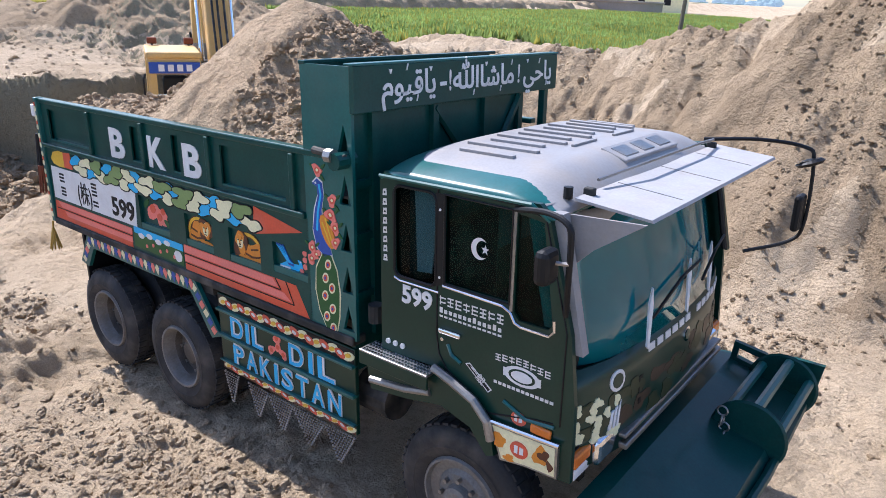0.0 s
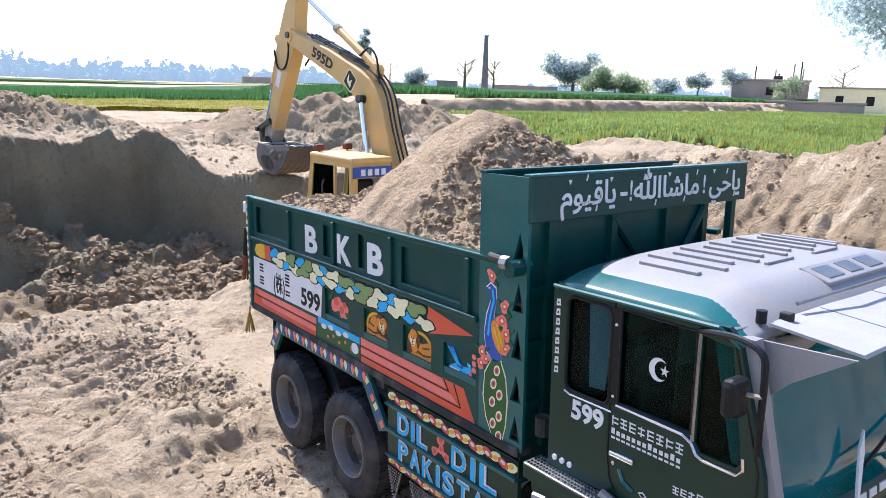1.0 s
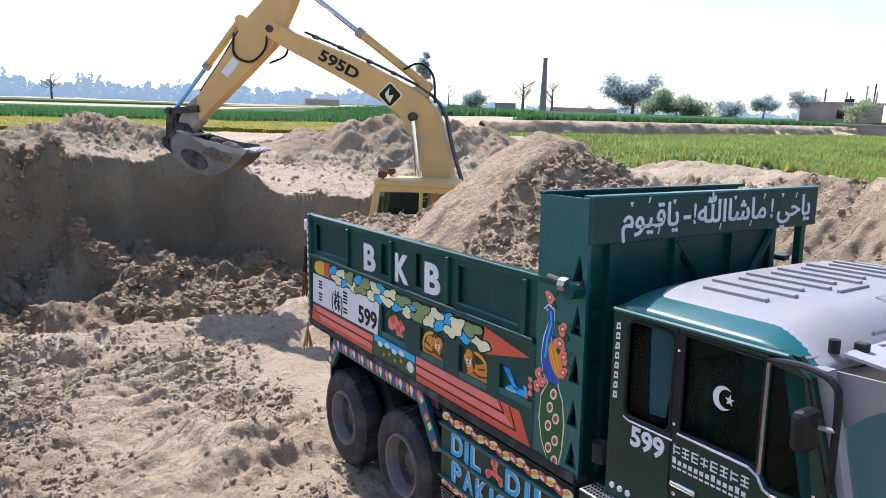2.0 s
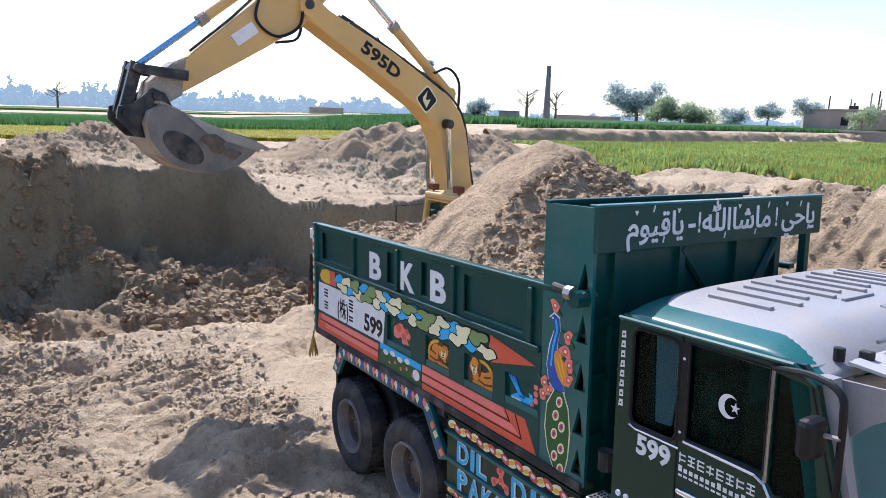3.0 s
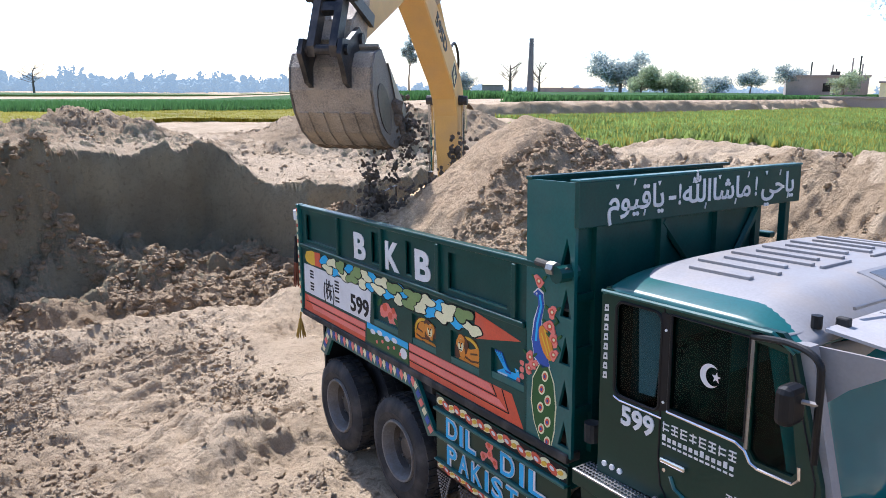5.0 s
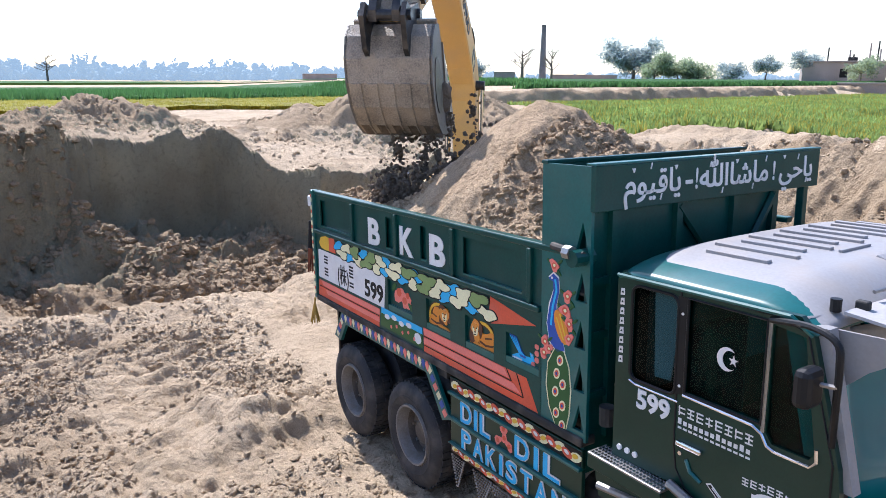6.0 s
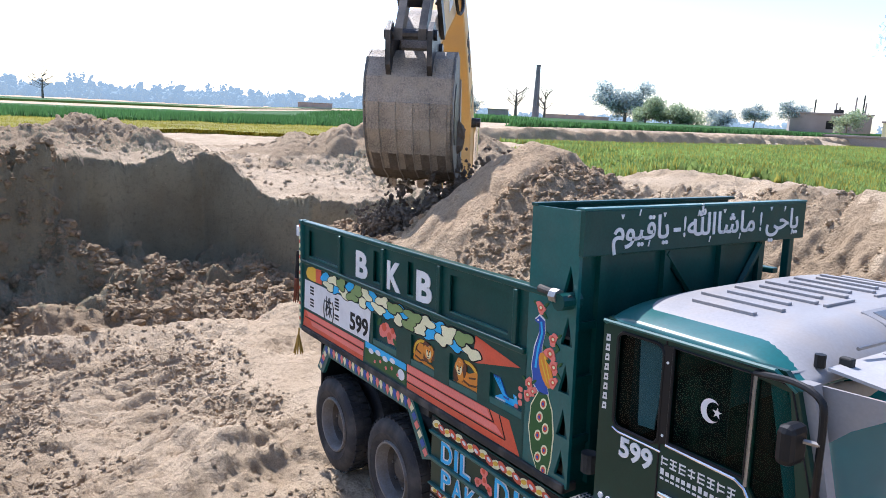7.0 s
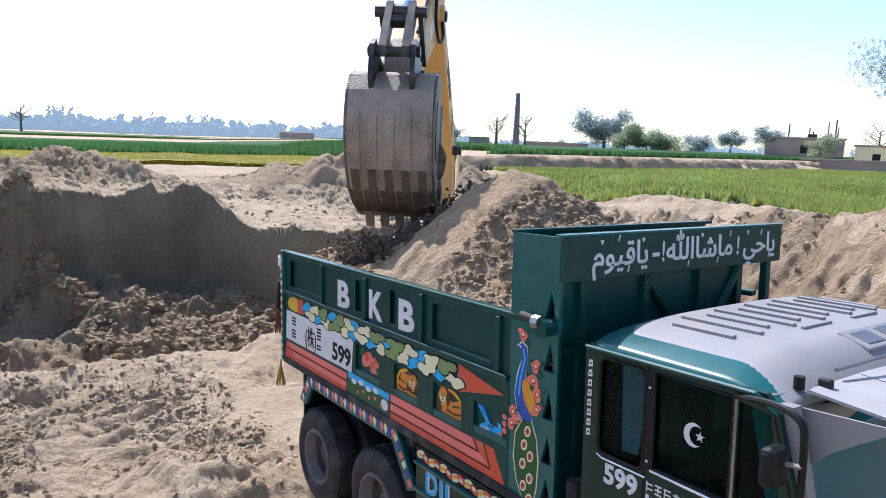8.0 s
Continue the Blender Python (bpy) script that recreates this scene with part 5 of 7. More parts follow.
for i in range(22):
    for j in range(5):
        box(0.18 + i * 0.025, 0.192 + i * 0.025, -1.288 + j * 0.03, -1.268 + j * 0.03, 1.499, 1.504, 0, bm)
part("chequer", bm, "chrome", wing)
part("step_front", box(0.16, 0.72, -1.30, -1.28, 1.40, 1.49, 0.006), "cabgreen", wing)
for x in (0.33, 0.39, 0.45):
    part("step_stud", many([oval(x, 1.575, 0.018, 0.018, 8)], -1.212, -1.2), "white", wing)
part("reservoir", tube((0.14, -1.12, 1.62), (0.14, -1.12, 1.74), 0.05, 12), "chassis", wing)
plate = part("corner_plate", slab([(1.13, 1.33), (1.57, 1.355), (1.575, 1.15), (1.38, 1.14), (1.21, 1.11)], -1.225, -1.19), "steel", truck, "bright plate painted with flowers and red discs")
part("plate_trim", pipe([(1.12, -1.228, 1.335), (1.58, -1.228, 1.36)], 0.012, 6), "chrome", plate)
paint("plate_ground", [[(1.15, 1.315), (1.555, 1.335), (1.56, 1.16), (1.38, 1.15), (1.22, 1.125)]], "cream", plate, 1, -1.225)
paint("plate_blossom", [blob(1.20, 1.24, 0.05, 0.04, rng, 12), blob(1.47, 1.25, 0.055, 0.05, rng, 12), blob(1.27, 1.15, 0.04, 0.02, rng, 12)], "orange", plate, 2, -1.225)
paint("plate_blossom", [blob(1.49, 1.26, 0.035, 0.03, rng, 12), blob(1.53, 1.21, 0.02, 0.03, rng, 12)], "brown", plate, 3, -1.225)
paint("red_disc", [oval(1.335, 1.23, 0.058, 0.052, 18)], "red", plate, 4, -1.225)
paint("disc_mark", [[(1.305, 1.205), (1.328, 1.205), (1.328, 1.255), (1.305, 1.255)], [(1.340, 1.205), (1.365, 1.21), (1.365, 1.25), (1.340, 1.255)]], "white", plate, 5, -1.225)
paint("red_disc", [oval(1.305, 1.405, 0.050, 0.042, 18)], "red", cab, 2, CABY)
paint("disc_mark", [[(1.278, 1.385), (1.298, 1.385), (1.298, 1.425), (1.278, 1.425)], [(1.308, 1.385), (1.33, 1.39), (1.33, 1.42), (1.308, 1.425)]], "white", cab, 3, CABY)

# massive front bumper with a barred drum
bump = part("front_bumper", slab([(1.58, 0.62), (1.66, 1.02), (1.78, 1.03), (2.30, 0.90), (2.36, 0.80), (2.30, 0.55), (1.62, 0.52)], -1.20, 1.22), "green", truck, "massive dark green steel bumper with a barred drum")
part("bumper_lip", pipe([(2.34, -1.2, 0.84), (2.37, 0.0, 0.84), (2.34, 1.22, 0.84)], 0.03, 8), "green", bump)
for y in (0.22, 1.08):
    part("drum_end", lathe([(0.0, -0.012), (0.23, -0.012), (0.245, 0.0), (0.23, 0.012), (0.0, 0.012)], 28), "green", bump, m=pose(2.18, y, 0.95))
for k in range(6):
    a = 2 * math.pi * k / 6 + 0.4
    part("drum_bar", tube((2.18 + 0.19 * math.cos(a), 0.22, 0.95 + 0.19 * math.sin(a)), (2.18 + 0.19 * math.cos(a), 1.08, 0.95 + 0.19 * math.sin(a)), 0.035, 8), "teal", bump)
chain = bmesh.new()
for k in range(9):
    bm = lathe([(0.026, 0), (0.033, 0.007), (0.04, 0), (0.033, -0.007), (0.026, 0)], 10)
    bmesh.ops.transform(bm, verts=bm.verts, matrix=pose(2.02 + 0.012 * k, 0.16 - 0.02 * (k % 2), 1.10 - 0.055 * k, 0, 0, 90 * (k % 2)))
    tmp = bpy.data.meshes.new("link")
    bm.to_mesh(tmp)
    bm.free()
    chain.from_mesh(tmp)
part("chain", chain, "steel", bump)
part("tow_bracket", holed_plate([(1.78, 1.0), (2.02, 0.95), (2.04, 1.14), (1.80, 1.18)], [[(1.83, 1.05), (1.98, 1.02), (1.99, 1.10), (1.84, 1.13)]], 1.10, 1.14), "green", bump)
part("tow_bracket", holed_plate([(2.16, 0.92), (2.38, 0.86), (2.42, 1.14), (2.20, 1.14)], [[(2.22, 0.97), (2.32, 0.94), (2.34, 1.06), (2.24, 1.08)]], 1.17, 1.21), "green", bump)

# -- the sand in the tipper --
def load_height(xs, ys):
    d = np.sqrt(((xs + 1.95) / np.where(xs > -1.95, 1.25, 1.1)) ** 2 + ((ys - 0.15) / 0.92) ** 2)
    d1 = np.sqrt(((xs + 2.75) / 1.25) ** 2 + ((ys - 0.50) / 0.85) ** 2)
    z = np.maximum(3.74 - 0.80 * d ** 1.03, 3.42 - 0.72 * d1)
    z = np.minimum(z, 3.60 + 0.05 * fbm(xs, ys, 0.4, 3, 7))
    rim = 2.60 - 0.03 * smooth(-3.6, -4.3, xs)
    z = np.maximum(z, rim + 0.05 * fbm(xs, ys, 0.5, 3, 11) + 0.04 * (1 - (ys / 1.07) ** 2))
    edge = np.minimum(np.minimum(xs + 4.40, -0.46 - xs), 1.07 - np.abs(ys))
    z = z + (0.05 * fbm(xs, ys, 0.4, 4, 13) + 0.05 * fbm(xs, ys, 0.17, 3, 15) * smooth(-0.1, 0.5, fbm(xs, ys, 0.7, 2, 17) + 0.9 * smooth(-1.9, -1.3, xs) + 0.6 * smooth(-2.5, -3.0, xs))) * smooth(0.0, 0.15, edge + 0.03)
    low = z * 0 + 1.47
    return np.where(edge < 0.001, low, z)


def load_mesh():
    xs, ys = np.meshgrid(np.linspace(-4.40, -0.46, 190), np.linspace(-1.07, 1.07, 110), indexing="ij")
    return sheet(xs, ys, load_height(xs, ys))


load = new("sand_load", load_mesh())
load.data.materials.append(M["load"])
load.matrix_basis = TILT
tagged(load, "heaped freshly dug sand filling the tipper body", "sand heap")


# ---- loose clods over the pit floor, the rubble below the bank and the heaps ----
def ico(level):
    b = bmesh.new()
    bmesh.ops.create_icosphere(b, subdivisions=level, radius=1)
    b.verts.ensure_lookup_table()
    out = np.array([v.co[:] for v in b.verts]), np.array([[v.index for v in f.verts] for f in b.faces])
    b.free()
    return out


LUMPS = ico(1), ico(2)


def scatter(name, xs, ys, zs, rs, material, label, category, seed, m=None, squash=0.8, big=0.02):
    """Many rough lumps as one object."""
    g = np.random.default_rng(seed)
    pts, faces, at = [], [], 0
    for (verts, tris), pick, rough in ((LUMPS[0], rs < big, 0.26), (LUMPS[1], rs >= big, 0.19)):
        x0, y0, z0, r = xs[pick], ys[pick], zs[pick], rs[pick]
        n, k = len(r), len(verts)
        jit = 1 + rough * g.standard_normal((n, k, 1)).clip(-1.5, 1.5)
        lobe = g.standard_normal((n, 1, 3))
        jit = jit * (1 + 0.28 * np.sin(1.7 * (verts[None] * lobe).sum(-1, keepdims=True)))
        ang = g.uniform(0, 6.28, n)
        c, s = np.cos(ang)[:, None], np.sin(ang)[:, None]
        v = verts[None] * jit * r[:, None, None] * g.uniform(0.7, 1.35, (n, 1, 3))
        x, y, z = v[..., 0] * c - v[..., 1] * s, v[..., 0] * s + v[..., 1] * c, v[..., 2] * squash
        pts.append(np.stack([x + x0[:, None], y + y0[:, None], z + z0[:, None] + 0.2 * r[:, None]], -1).reshape(-1, 3))
        faces.append((tris[None] + (at + np.arange(n) * k)[:, None, None]).reshape(-1, 3))
        at += n * k
    me = bpy.data.meshes.new(name)
    me.from_pydata(np.concatenate(pts).tolist(), [], np.concatenate(faces).tolist())
    me.materials.append(M[material])
    ob = new(name, me)
    if m is not None:
        ob.matrix_basis = m
    return tagged(ob, label, category, kind="stuff")


def clod_field(name, x0, x1, y0, y1, n, r0, r1, seed, label, material="soil", power=2.6, patchy=0.7):
    g = np.random.default_rng(seed)
    xs, ys = g.uniform(x0, x1, n * 3), g.uniform(y0, y1, n * 3)
    keep = g.uniform(0, 1, n * 3) < np.clip(0.45 + patchy * fbm(xs, ys, 1.4, 3, seed), 0.03, 1)
    keep &= g.uniform(0, 1, n * 3) < smooth(y1 + 0.1, y1 - 1.6, ys) * smooth(x1 + 0.1, x1 - 0.8, xs) * smooth(x0 - 0.1, x0 + 0.8, xs)
    xs, ys = xs[keep][:n], ys[keep][:n]
    rs = r0 + (r1 - r0) * g.uniform(0, 1, len(xs)) ** power
    zs = ground_height(xs[:, None], ys[:, None])[:, 0]
    return scatter(name, xs, ys, zs, rs, material, label, "soil clods", seed)


clod_field("soil_clods", -10.5, 1.5, -5.5, -0.5, 26000, 0.006, 0.042, 101, "dry crumbly clods strewn over the pit floor", power=5)
clod_field("soil_clods", -16.4, -10.8, -6.0, 3.0, 9000, 0.010, 0.12, 102, "broken clods below the cut bank", "dug", power=6)
clod_field("soil_clods", -3.0, 4.6, 2.2, 9.5, 7000, 0.006, 0.04, 103, "clods rolling down the tall heap", "dug", power=5)
clod_field("soil_clods", -14.0, -3.0, 6.0, 12.0, 3500, 0.010, 0.07, 104, "clods on the long heap", power=5)
clod_field("soil_clods", -27, -15, -6.0, 16.0, 3000, 0.012, 0.07, 105, "clods over the dug plateau", power=4)

# the load carries crumbs of its own
_g = np.random.default_rng(7)
_v = np.array([v.co[:] for v in load.data.vertices])
_v = _v[_v[:, 2] > 2.3]
_p = _g.uniform(0, 1, len(_v)) * (0.45 + 0.9 * (_v[:, 0] > -1.6) + 0.6 * (_v[:, 0] < -2.6))
_v = _v[np.argsort(-_p)[:5000]]
scatter("sand_crumbs", _v[:, 0] + _g.normal(0, 0.01, len(_v)), _v[:, 1], _v[:, 2] - 0.004, 0.006 + 0.034 * _g.uniform(0, 1, len(_v)) ** 4, "load", "crumbs and lumps on the heaped sand", "sand crumbs", 9, TILT)


# ---- fields ----
EYE_XY = np.array((2.85, -4.1))


def near_edge(x):
    return np.interp(x, (-40, -27, -23.5, -20, -13, -7.5, 3, 20), (26, 24.5, 14.5, 12.4, 14.2, 17.3, 21.5, 26))


def crop(name, xs, ys, h0, h1, material, label, seed, blades=3, width=0.06):
    """A standing crop: every plant a few leaning blades, all in one object."""
    g = np.random.default_rng(seed)
    n = len(xs)
    z = ground_height(xs[:, None], ys[:, None])[:, 0] - 0.03
    h = g.uniform(h0, h1, (n, blades))
    a = g.uniform(0, 6.28, (n, blades))
    lean = g.uniform(0.1, 0.5, (n, blades)) * h
    b = g.uniform(0, 6.28, (n, blades))
    w = width * g.uniform(0.6, 1.4, (n, blades))
    X, Y, Z = xs[:, None] + g.normal(0, width, (n, blades)), ys[:, None] + g.normal(0, width, (n, blades)), z[:, None] + 0 * h
    p0 = np.stack([X - w * np.cos(a), Y - w * np.sin(a), Z], -1)
    p1 = np.stack([X + w * np.cos(a), Y + w * np.sin(a), Z], -1)
    p2 = np.stack([X + lean * np.cos(b), Y + lean * np.sin(b), Z + h], -1)
    pts = np.stack([p0, p1, p2], 2).reshape(-1, 3)
    faces = np.arange(len(pts)).reshape(-1, 3)
    me = bpy.data.meshes.new(name)
    me.from_pydata(pts.tolist(), [], faces.tolist())
    me.materials.append(M[material])
    return tagged(new(name, me), label, "crop field", kind="stuff")


g_ = np.random.default_rng(3)
d_ = 22 + 75 * g_.uniform(0, 1, 60000) ** 1.25
a_ = np.radians(g_.uniform(100, 152, 60000))
fx, fy = EYE_XY[0] + d_ * np.cos(a_), EYE_XY[1] + d_ * np.sin(a_)
ok = (fy > near_edge(fx) + 0.4 * hash_noise(fx, fx * 0, 5)) & (fx > -36.3 - 0.1 * (fy - 35)) & (np.hypot(fx + 19, fy - 11) > 4.0)
fx, fy = fx[ok], fy[ok]
crop("crop_field", fx, fy, 0.14, 0.36, "crop", "green crop standing in a wide field", 5, 4, 0.085)
crop("crop_flowers", fx[::4] + 0.1, fy[::4], 0.30, 0.42, "crop_yellow", "yellow heads of the flowering crop", 15, 2, 0.06)


def field_sheet(name, x0, x1, y0, y1, lift, material, label, edge=None, n=60):
    xs, ys = np.meshgrid(np.linspace(x0, x1, n), np.linspace(0, 1, n), indexing="ij")
    lo = edge(xs) if edge else np.full_like(xs, y0)
    ys = lo + (y1 - lo) * ys
    z = ground_height(xs, ys) + lift + 0.05 * hash_noise(xs * 1.3, ys * 1.3, 8)
    ob = new(name, sheet(xs, ys, z))
    ob.data.materials.append(M[material])
    return tagged(ob, label, "crop field", kind="stuff")


field_sheet("crop_cover", -36, 20, 12, 95, 0.10, "crop", "low leaves covering the near field", lambda x: near_edge(x) + 0.5, 120)
field_sheet("yellow_field", -53, -38, -12, 22, 0.22, "crop_yellow", "strip of ripening yellow crop", None, 70)
field_sheet("green_field", -105, -54, -60, 130, 0.42, "crop_far", "broad deep green field beyond the yellow strip", None, 110)
field_sheet("green_field", -250, -165, -90, 150, 0.42, "crop_far", "far strip of green crop before the woods", None, 60)
field_sheet("green_field", -160, -60, 96, 210, 0.3, "crop_far", "green field beyond the earth terrace", None, 60)
gx2 = g_.uniform(-75, -53, 16000)
gy2 = g_.uniform(-14, 45, 16000)
crop("crop_edge", gx2, gy2, 0.4, 0.95, "crop_far", "tall green plants along the field's edge", 6, 3, 0.10)
gx2, gy2 = g_.uniform(-53, -38, 9000), g_.uniform(-10, 22, 9000)
crop("crop_edge", gx2, gy2, 0.2, 0.4, "crop_yellow", "ripening plants in the yellow strip", 7, 3, 0.08)
# steep earth bund between the near field and the terrace
bu, bv = np.meshgrid(np.linspace(24, 120, 420), np.linspace(0, 1, 14), indexing="ij")
bx = -36.4 - 0.1 * (bu - 35) - 1.5 * bv + 0.35 * fbm(bu, bv * 0, 3.0, 4, 67)
bz = 1.75 + 1.35 * np.sin(np.pi * np.minimum(1, 0.08 + bv * 0.62)) + 0.16 * fbm(bu, bv * 3, 0.9, 4, 69) - 0.25
bund = new("earth_bund", sheet(bx, bu, np.where(bv > 0.97, 1.6, np.where(bv < 0.03, 1.5, bz))))
bund.data.materials.append(M["dug"])
tagged(bund, "long brown earth bund at the field's edge", "earth bank", kind="structure")
hx, hy = -39.6 - g_.uniform(0, 1.5, 7000), g_.uniform(30, 110, 7000)
crop("hedge", hx - 0.1 * (hy - 35), hy, 0.15, 0.6, "crop_far", "low dark hedge along the earth terrace", 8, 3, 0.12)


# ---- trees, kiln and buildings on the plain ----
def polar(az, d):
    return EYE_XY[0] + d * math.cos(radians(az)), EYE_XY[1] + d * math.sin(radians(az))


def make_tree(az, d, h, spread, material, label, seed, trunk=0.3, leaf=0.35, leaves=2200, low=0.3, bare=False, tall=False):
    x, y = polar(az, d)
    r = random.Random(seed)
    tree = thing("tree", label, "tree", Matrix.Translation((x, y, ground_at(x, y) - 0.1)))
    bm = bmesh.new()
    top = Vector((r.uniform(-0.3, 0.3), r.uniform(-0.3, 0.3), h * 0.8))
    stem = curve_pts([(0, 0, 0), (r.uniform(-0.2, 0.2), 0, h * 0.3), (top.x * 0.6, top.y, h * 0.55), top], 4)
    tube(stem[0], stem[4], trunk, 8, bm, trunk * 0.75)
    tube(stem[4], stem[8], trunk * 0.75, 8, bm, trunk * 0.5)
    tube(stem[8], stem[-1], trunk * 0.5, 8, bm, trunk * 0.15)
    tips = [top]
    for k in range(16 if bare else 11):
        a, u = r.uniform(0, 6.28), r.uniform(low, 0.75)
        base = Vector((top.x * u, top.y * u, h * u))
        reach = spread * r.uniform(0.45, 1.0) * (0.6 if tall else 1)
        end = base + Vector((math.cos(a) * reach, math.sin(a) * reach, h * r.uniform(0.08, 0.28)))
        tube(base, end, trunk * 0.28, 5, bm, trunk * 0.06)
        tips.append(end)
        for q in range(5 if bare else 2):
            e2 = end + Vector((r.uniform(-1, 1), r.uniform(-1, 1), r.uniform(0.2, 1.0))) * spread * 0.35
            tube(base.lerp(end, r.uniform(0.4, 0.95)), e2, trunk * 0.10, 4, bm, trunk * 0.03)
            tips.append(e2)
    part("trunk", bm, "bark", tree)
    if not bare:
        g = np.random.default_rng(seed)
        centres = np.array([t[:] for t in tips])
        leaves, leaf = int(leaves * 2.6), leaf * 0.62
        pick = g.integers(0, len(centres), leaves)
        p = centres[pick] + g.standard_normal((leaves, 3)).clip(-1.9, 1.9) * np.array((0.24, 0.24, 0.17)) * spread * (0.8 if tall else 1)
        p[:, 2] = np.maximum(p[:, 2], h * low * 0.7)
        u, v = g.standard_normal((leaves, 3)) * leaf * 0.6, g.standard_normal((leaves, 3)) * leaf * 0.6
        pts = np.stack([p - u, p + v, p + u, p - v], 1).reshape(-1, 3)
        me = bpy.data.meshes.new("crown")
        me.from_pydata(pts.tolist(), [], np.arange(len(pts)).reshape(-1, 4).tolist())
        me.materials.append(M[material])
        ob = new("crown", me)
        ob.parent = tree
    return tree


make_tree(132.6, 180, 8.6, 5.0, "foliage", "broad shade tree on the plain, haze in its leaf colour", 1, 0.45, 0.55, 2600, 0.15)
make_tree(131.0, 165, 5.2, 2.9, "foliage_light", "pale green tree beside the shade tree", 2, 0.25, 0.4, 2600, 0.1)
make_tree(129.3, 168, 3.4, 3.2, "foliage_light", "low pale green bushy tree", 3, 0.2, 0.4, 2200, 0.05)
make_tree(127.8, 170, 3.0, 3.0, "foliage_light", "low pale green bushy tree", 4, 0.2, 0.4, 1900, 0.05)
make_tree(125.6, 190, 2.8, 3.2, "foliage", "low bush on the plain, haze in its leaf colour", 5, 0.2, 0.4, 1600, 0.05)
make_tree(123.2, 150, 3.8, 2.1, "foliage", "small umbrella-shaped thorn tree", 6, 0.18, 0.3, 1400, 0.45)
make_tree(120.6, 118, 4.4, 1.9, "foliage", "slender thorn tree beside the brick building", 7, 0.16, 0.25, 1200, 0.45)
make_tree(149.3, 150, 10.5, 2.0, "foliage", "tall thin eucalyptus behind the excavator", 8, 0.22, 0.4, 1500, 0.5, tall=True)
make_tree(145.0, 210, 4.8, 3.6, "foliage", "round tree near the kiln, haze in its leaf colour", 9, 0.25, 0.5, 1800, 0.2)
make_tree(141.2, 200, 9.5, 4.0, "foliage", "bare branching tree beside the kiln chimney", 10, 0.5, bare=True)
make_tree(138.9, 215, 9.0, 3.5, "foliage", "bare branching tree beside the kiln chimney", 11, 0.42, bare=True)
make_tree(147.2, 190, 8.0, 3.2, "foliage", "bare leafless tree on the plain", 12, 0.22, bare=True)
make_tree(176.5, 230, 9.5, 4.2, "foliage", "bare leafless tree at the field's far side", 13, 0.35, bare=True)
make_tree(110.6, 50, 9.0, 4.2, "foliage", "feathery roadside tree near the pit", 14, 0.16, 0.26, 3000, 0.5)
make_tree(117.2, 112, 3.0, 1.6, "foliage_light", "pale bush in front of the brick building", 15, 0.12, 0.25, 900, 0.05)
make_tree(113.6, 125, 6.5, 2.4, "foliage", "bare tree behind the pale building", 16, 0.18, bare=True)

# kiln chimney of brick courses
cx, cy = polar(139.6, 250)
chimney = thing("kiln_chimney", "tall tapering brick kiln chimney", "chimney", Matrix.Translation((cx, cy, ground_at(cx, cy))))
part("shaft", tube((0, 0, -0.5), (0, 0, 18.0), 1.30, 14, r2=0.72), "hazed_brick", chimney)
part("cap", tube((0, 0, 17.9), (0, 0, 18.4), 0.80, 14), "hazed_brick", chimney)
for k in range(9):
    part("course", tube((0, 0, 1.6 + 2 * k), (0, 0, 1.8 + 2 * k), 1.26 - 0.064 * k, 14), "hazed_brick", chimney)


def shed(name, az, d, length, depth, h, label, material, seed, turn=0.0, windows=0, roof="brick"):
    x, y = polar(az, d)
    t = thing(name, label, "building", Matrix.Translation((x, y, ground_at(x, y) - 0.2)) @ pose(0, 0, 0, 0, 0, az - 90 + turn))
    holes = [[(-length / 2 + (k + 0.7) * length / (windows + 0.4) - 0.5, h * 0.35), (-length / 2 + (k + 0.7) * length / (windows + 0.4) + 0.5, h * 0.35), (-length / 2 + (k + 0.7) * length / (windows + 0.4) + 0.5, h * 0.72), (-length / 2 + (k + 0.7) * length / (windows + 0.4) - 0.5, h * 0.72)] for k in range(windows)]
    wall = [(-length / 2, 0), (length / 2, 0), (length / 2, h), (-length / 2, h)]
    part("wall", holed_plate(wall, holes, -depth / 2, -depth / 2 + 0.3) if holes else slab(wall, -depth / 2, -depth / 2 + 0.3), material, t)
    part("wall", slab(wall, depth / 2 - 0.3, depth / 2), material, t)
    for sx in (-1, 1):
        part("wall", box(sx * (length / 2 - 0.15) - 0.15, sx * (length / 2 - 0.15) + 0.15, -depth / 2 + 0.3, depth / 2 - 0.3, 0, h), material, t)
    part("roof", box(-length / 2 - 0.2, length / 2 + 0.2, -depth / 2 - 0.2, depth / 2 + 0.2, h, h + 0.25, 0.04), roof, t)
    for hw in holes:
        part("window", slab(hw, -depth / 2 + 0.2, -depth / 2 + 0.22), "black", t)
    return t


b1 = shed("brick_building", 118.4, 120, 10.5, 6, 3.2, "flat-roofed brick building with rods rising from its roof", "brick", 1, 6, 1)
for k, (x, hh) in enumerate(((-2.0, 2.0), (0.8, 1.6), (1.3, 1.0), (3.3, 2.5), (4.3, 2.8), (4.6, 1.7), (-4.2, 0.8))):
    part("roof_post", box(x - 0.09, x + 0.09, -0.5, -0.32, 3.4, 3.4 + hh), "brick" if k % 2 else "chassis", b1)
part("water_tank", box(0.6, 1.8, -1, 0, 3.45, 4.0, 0.08), "chassis", b1)
shed("pale_building", 112.6, 116, 9, 6, 3.4, "pale plastered farm building", "cream", 2, -6, 2)
shed("low_wall", 115.5, 100, 12, 1.0, 1.4, "low brick boundary wall", "brick", 3, 10)
shed("brick_stack", 142.6, 245, 7, 5, 2.8, "long stack of fired bricks at the kiln", "brick", 4)
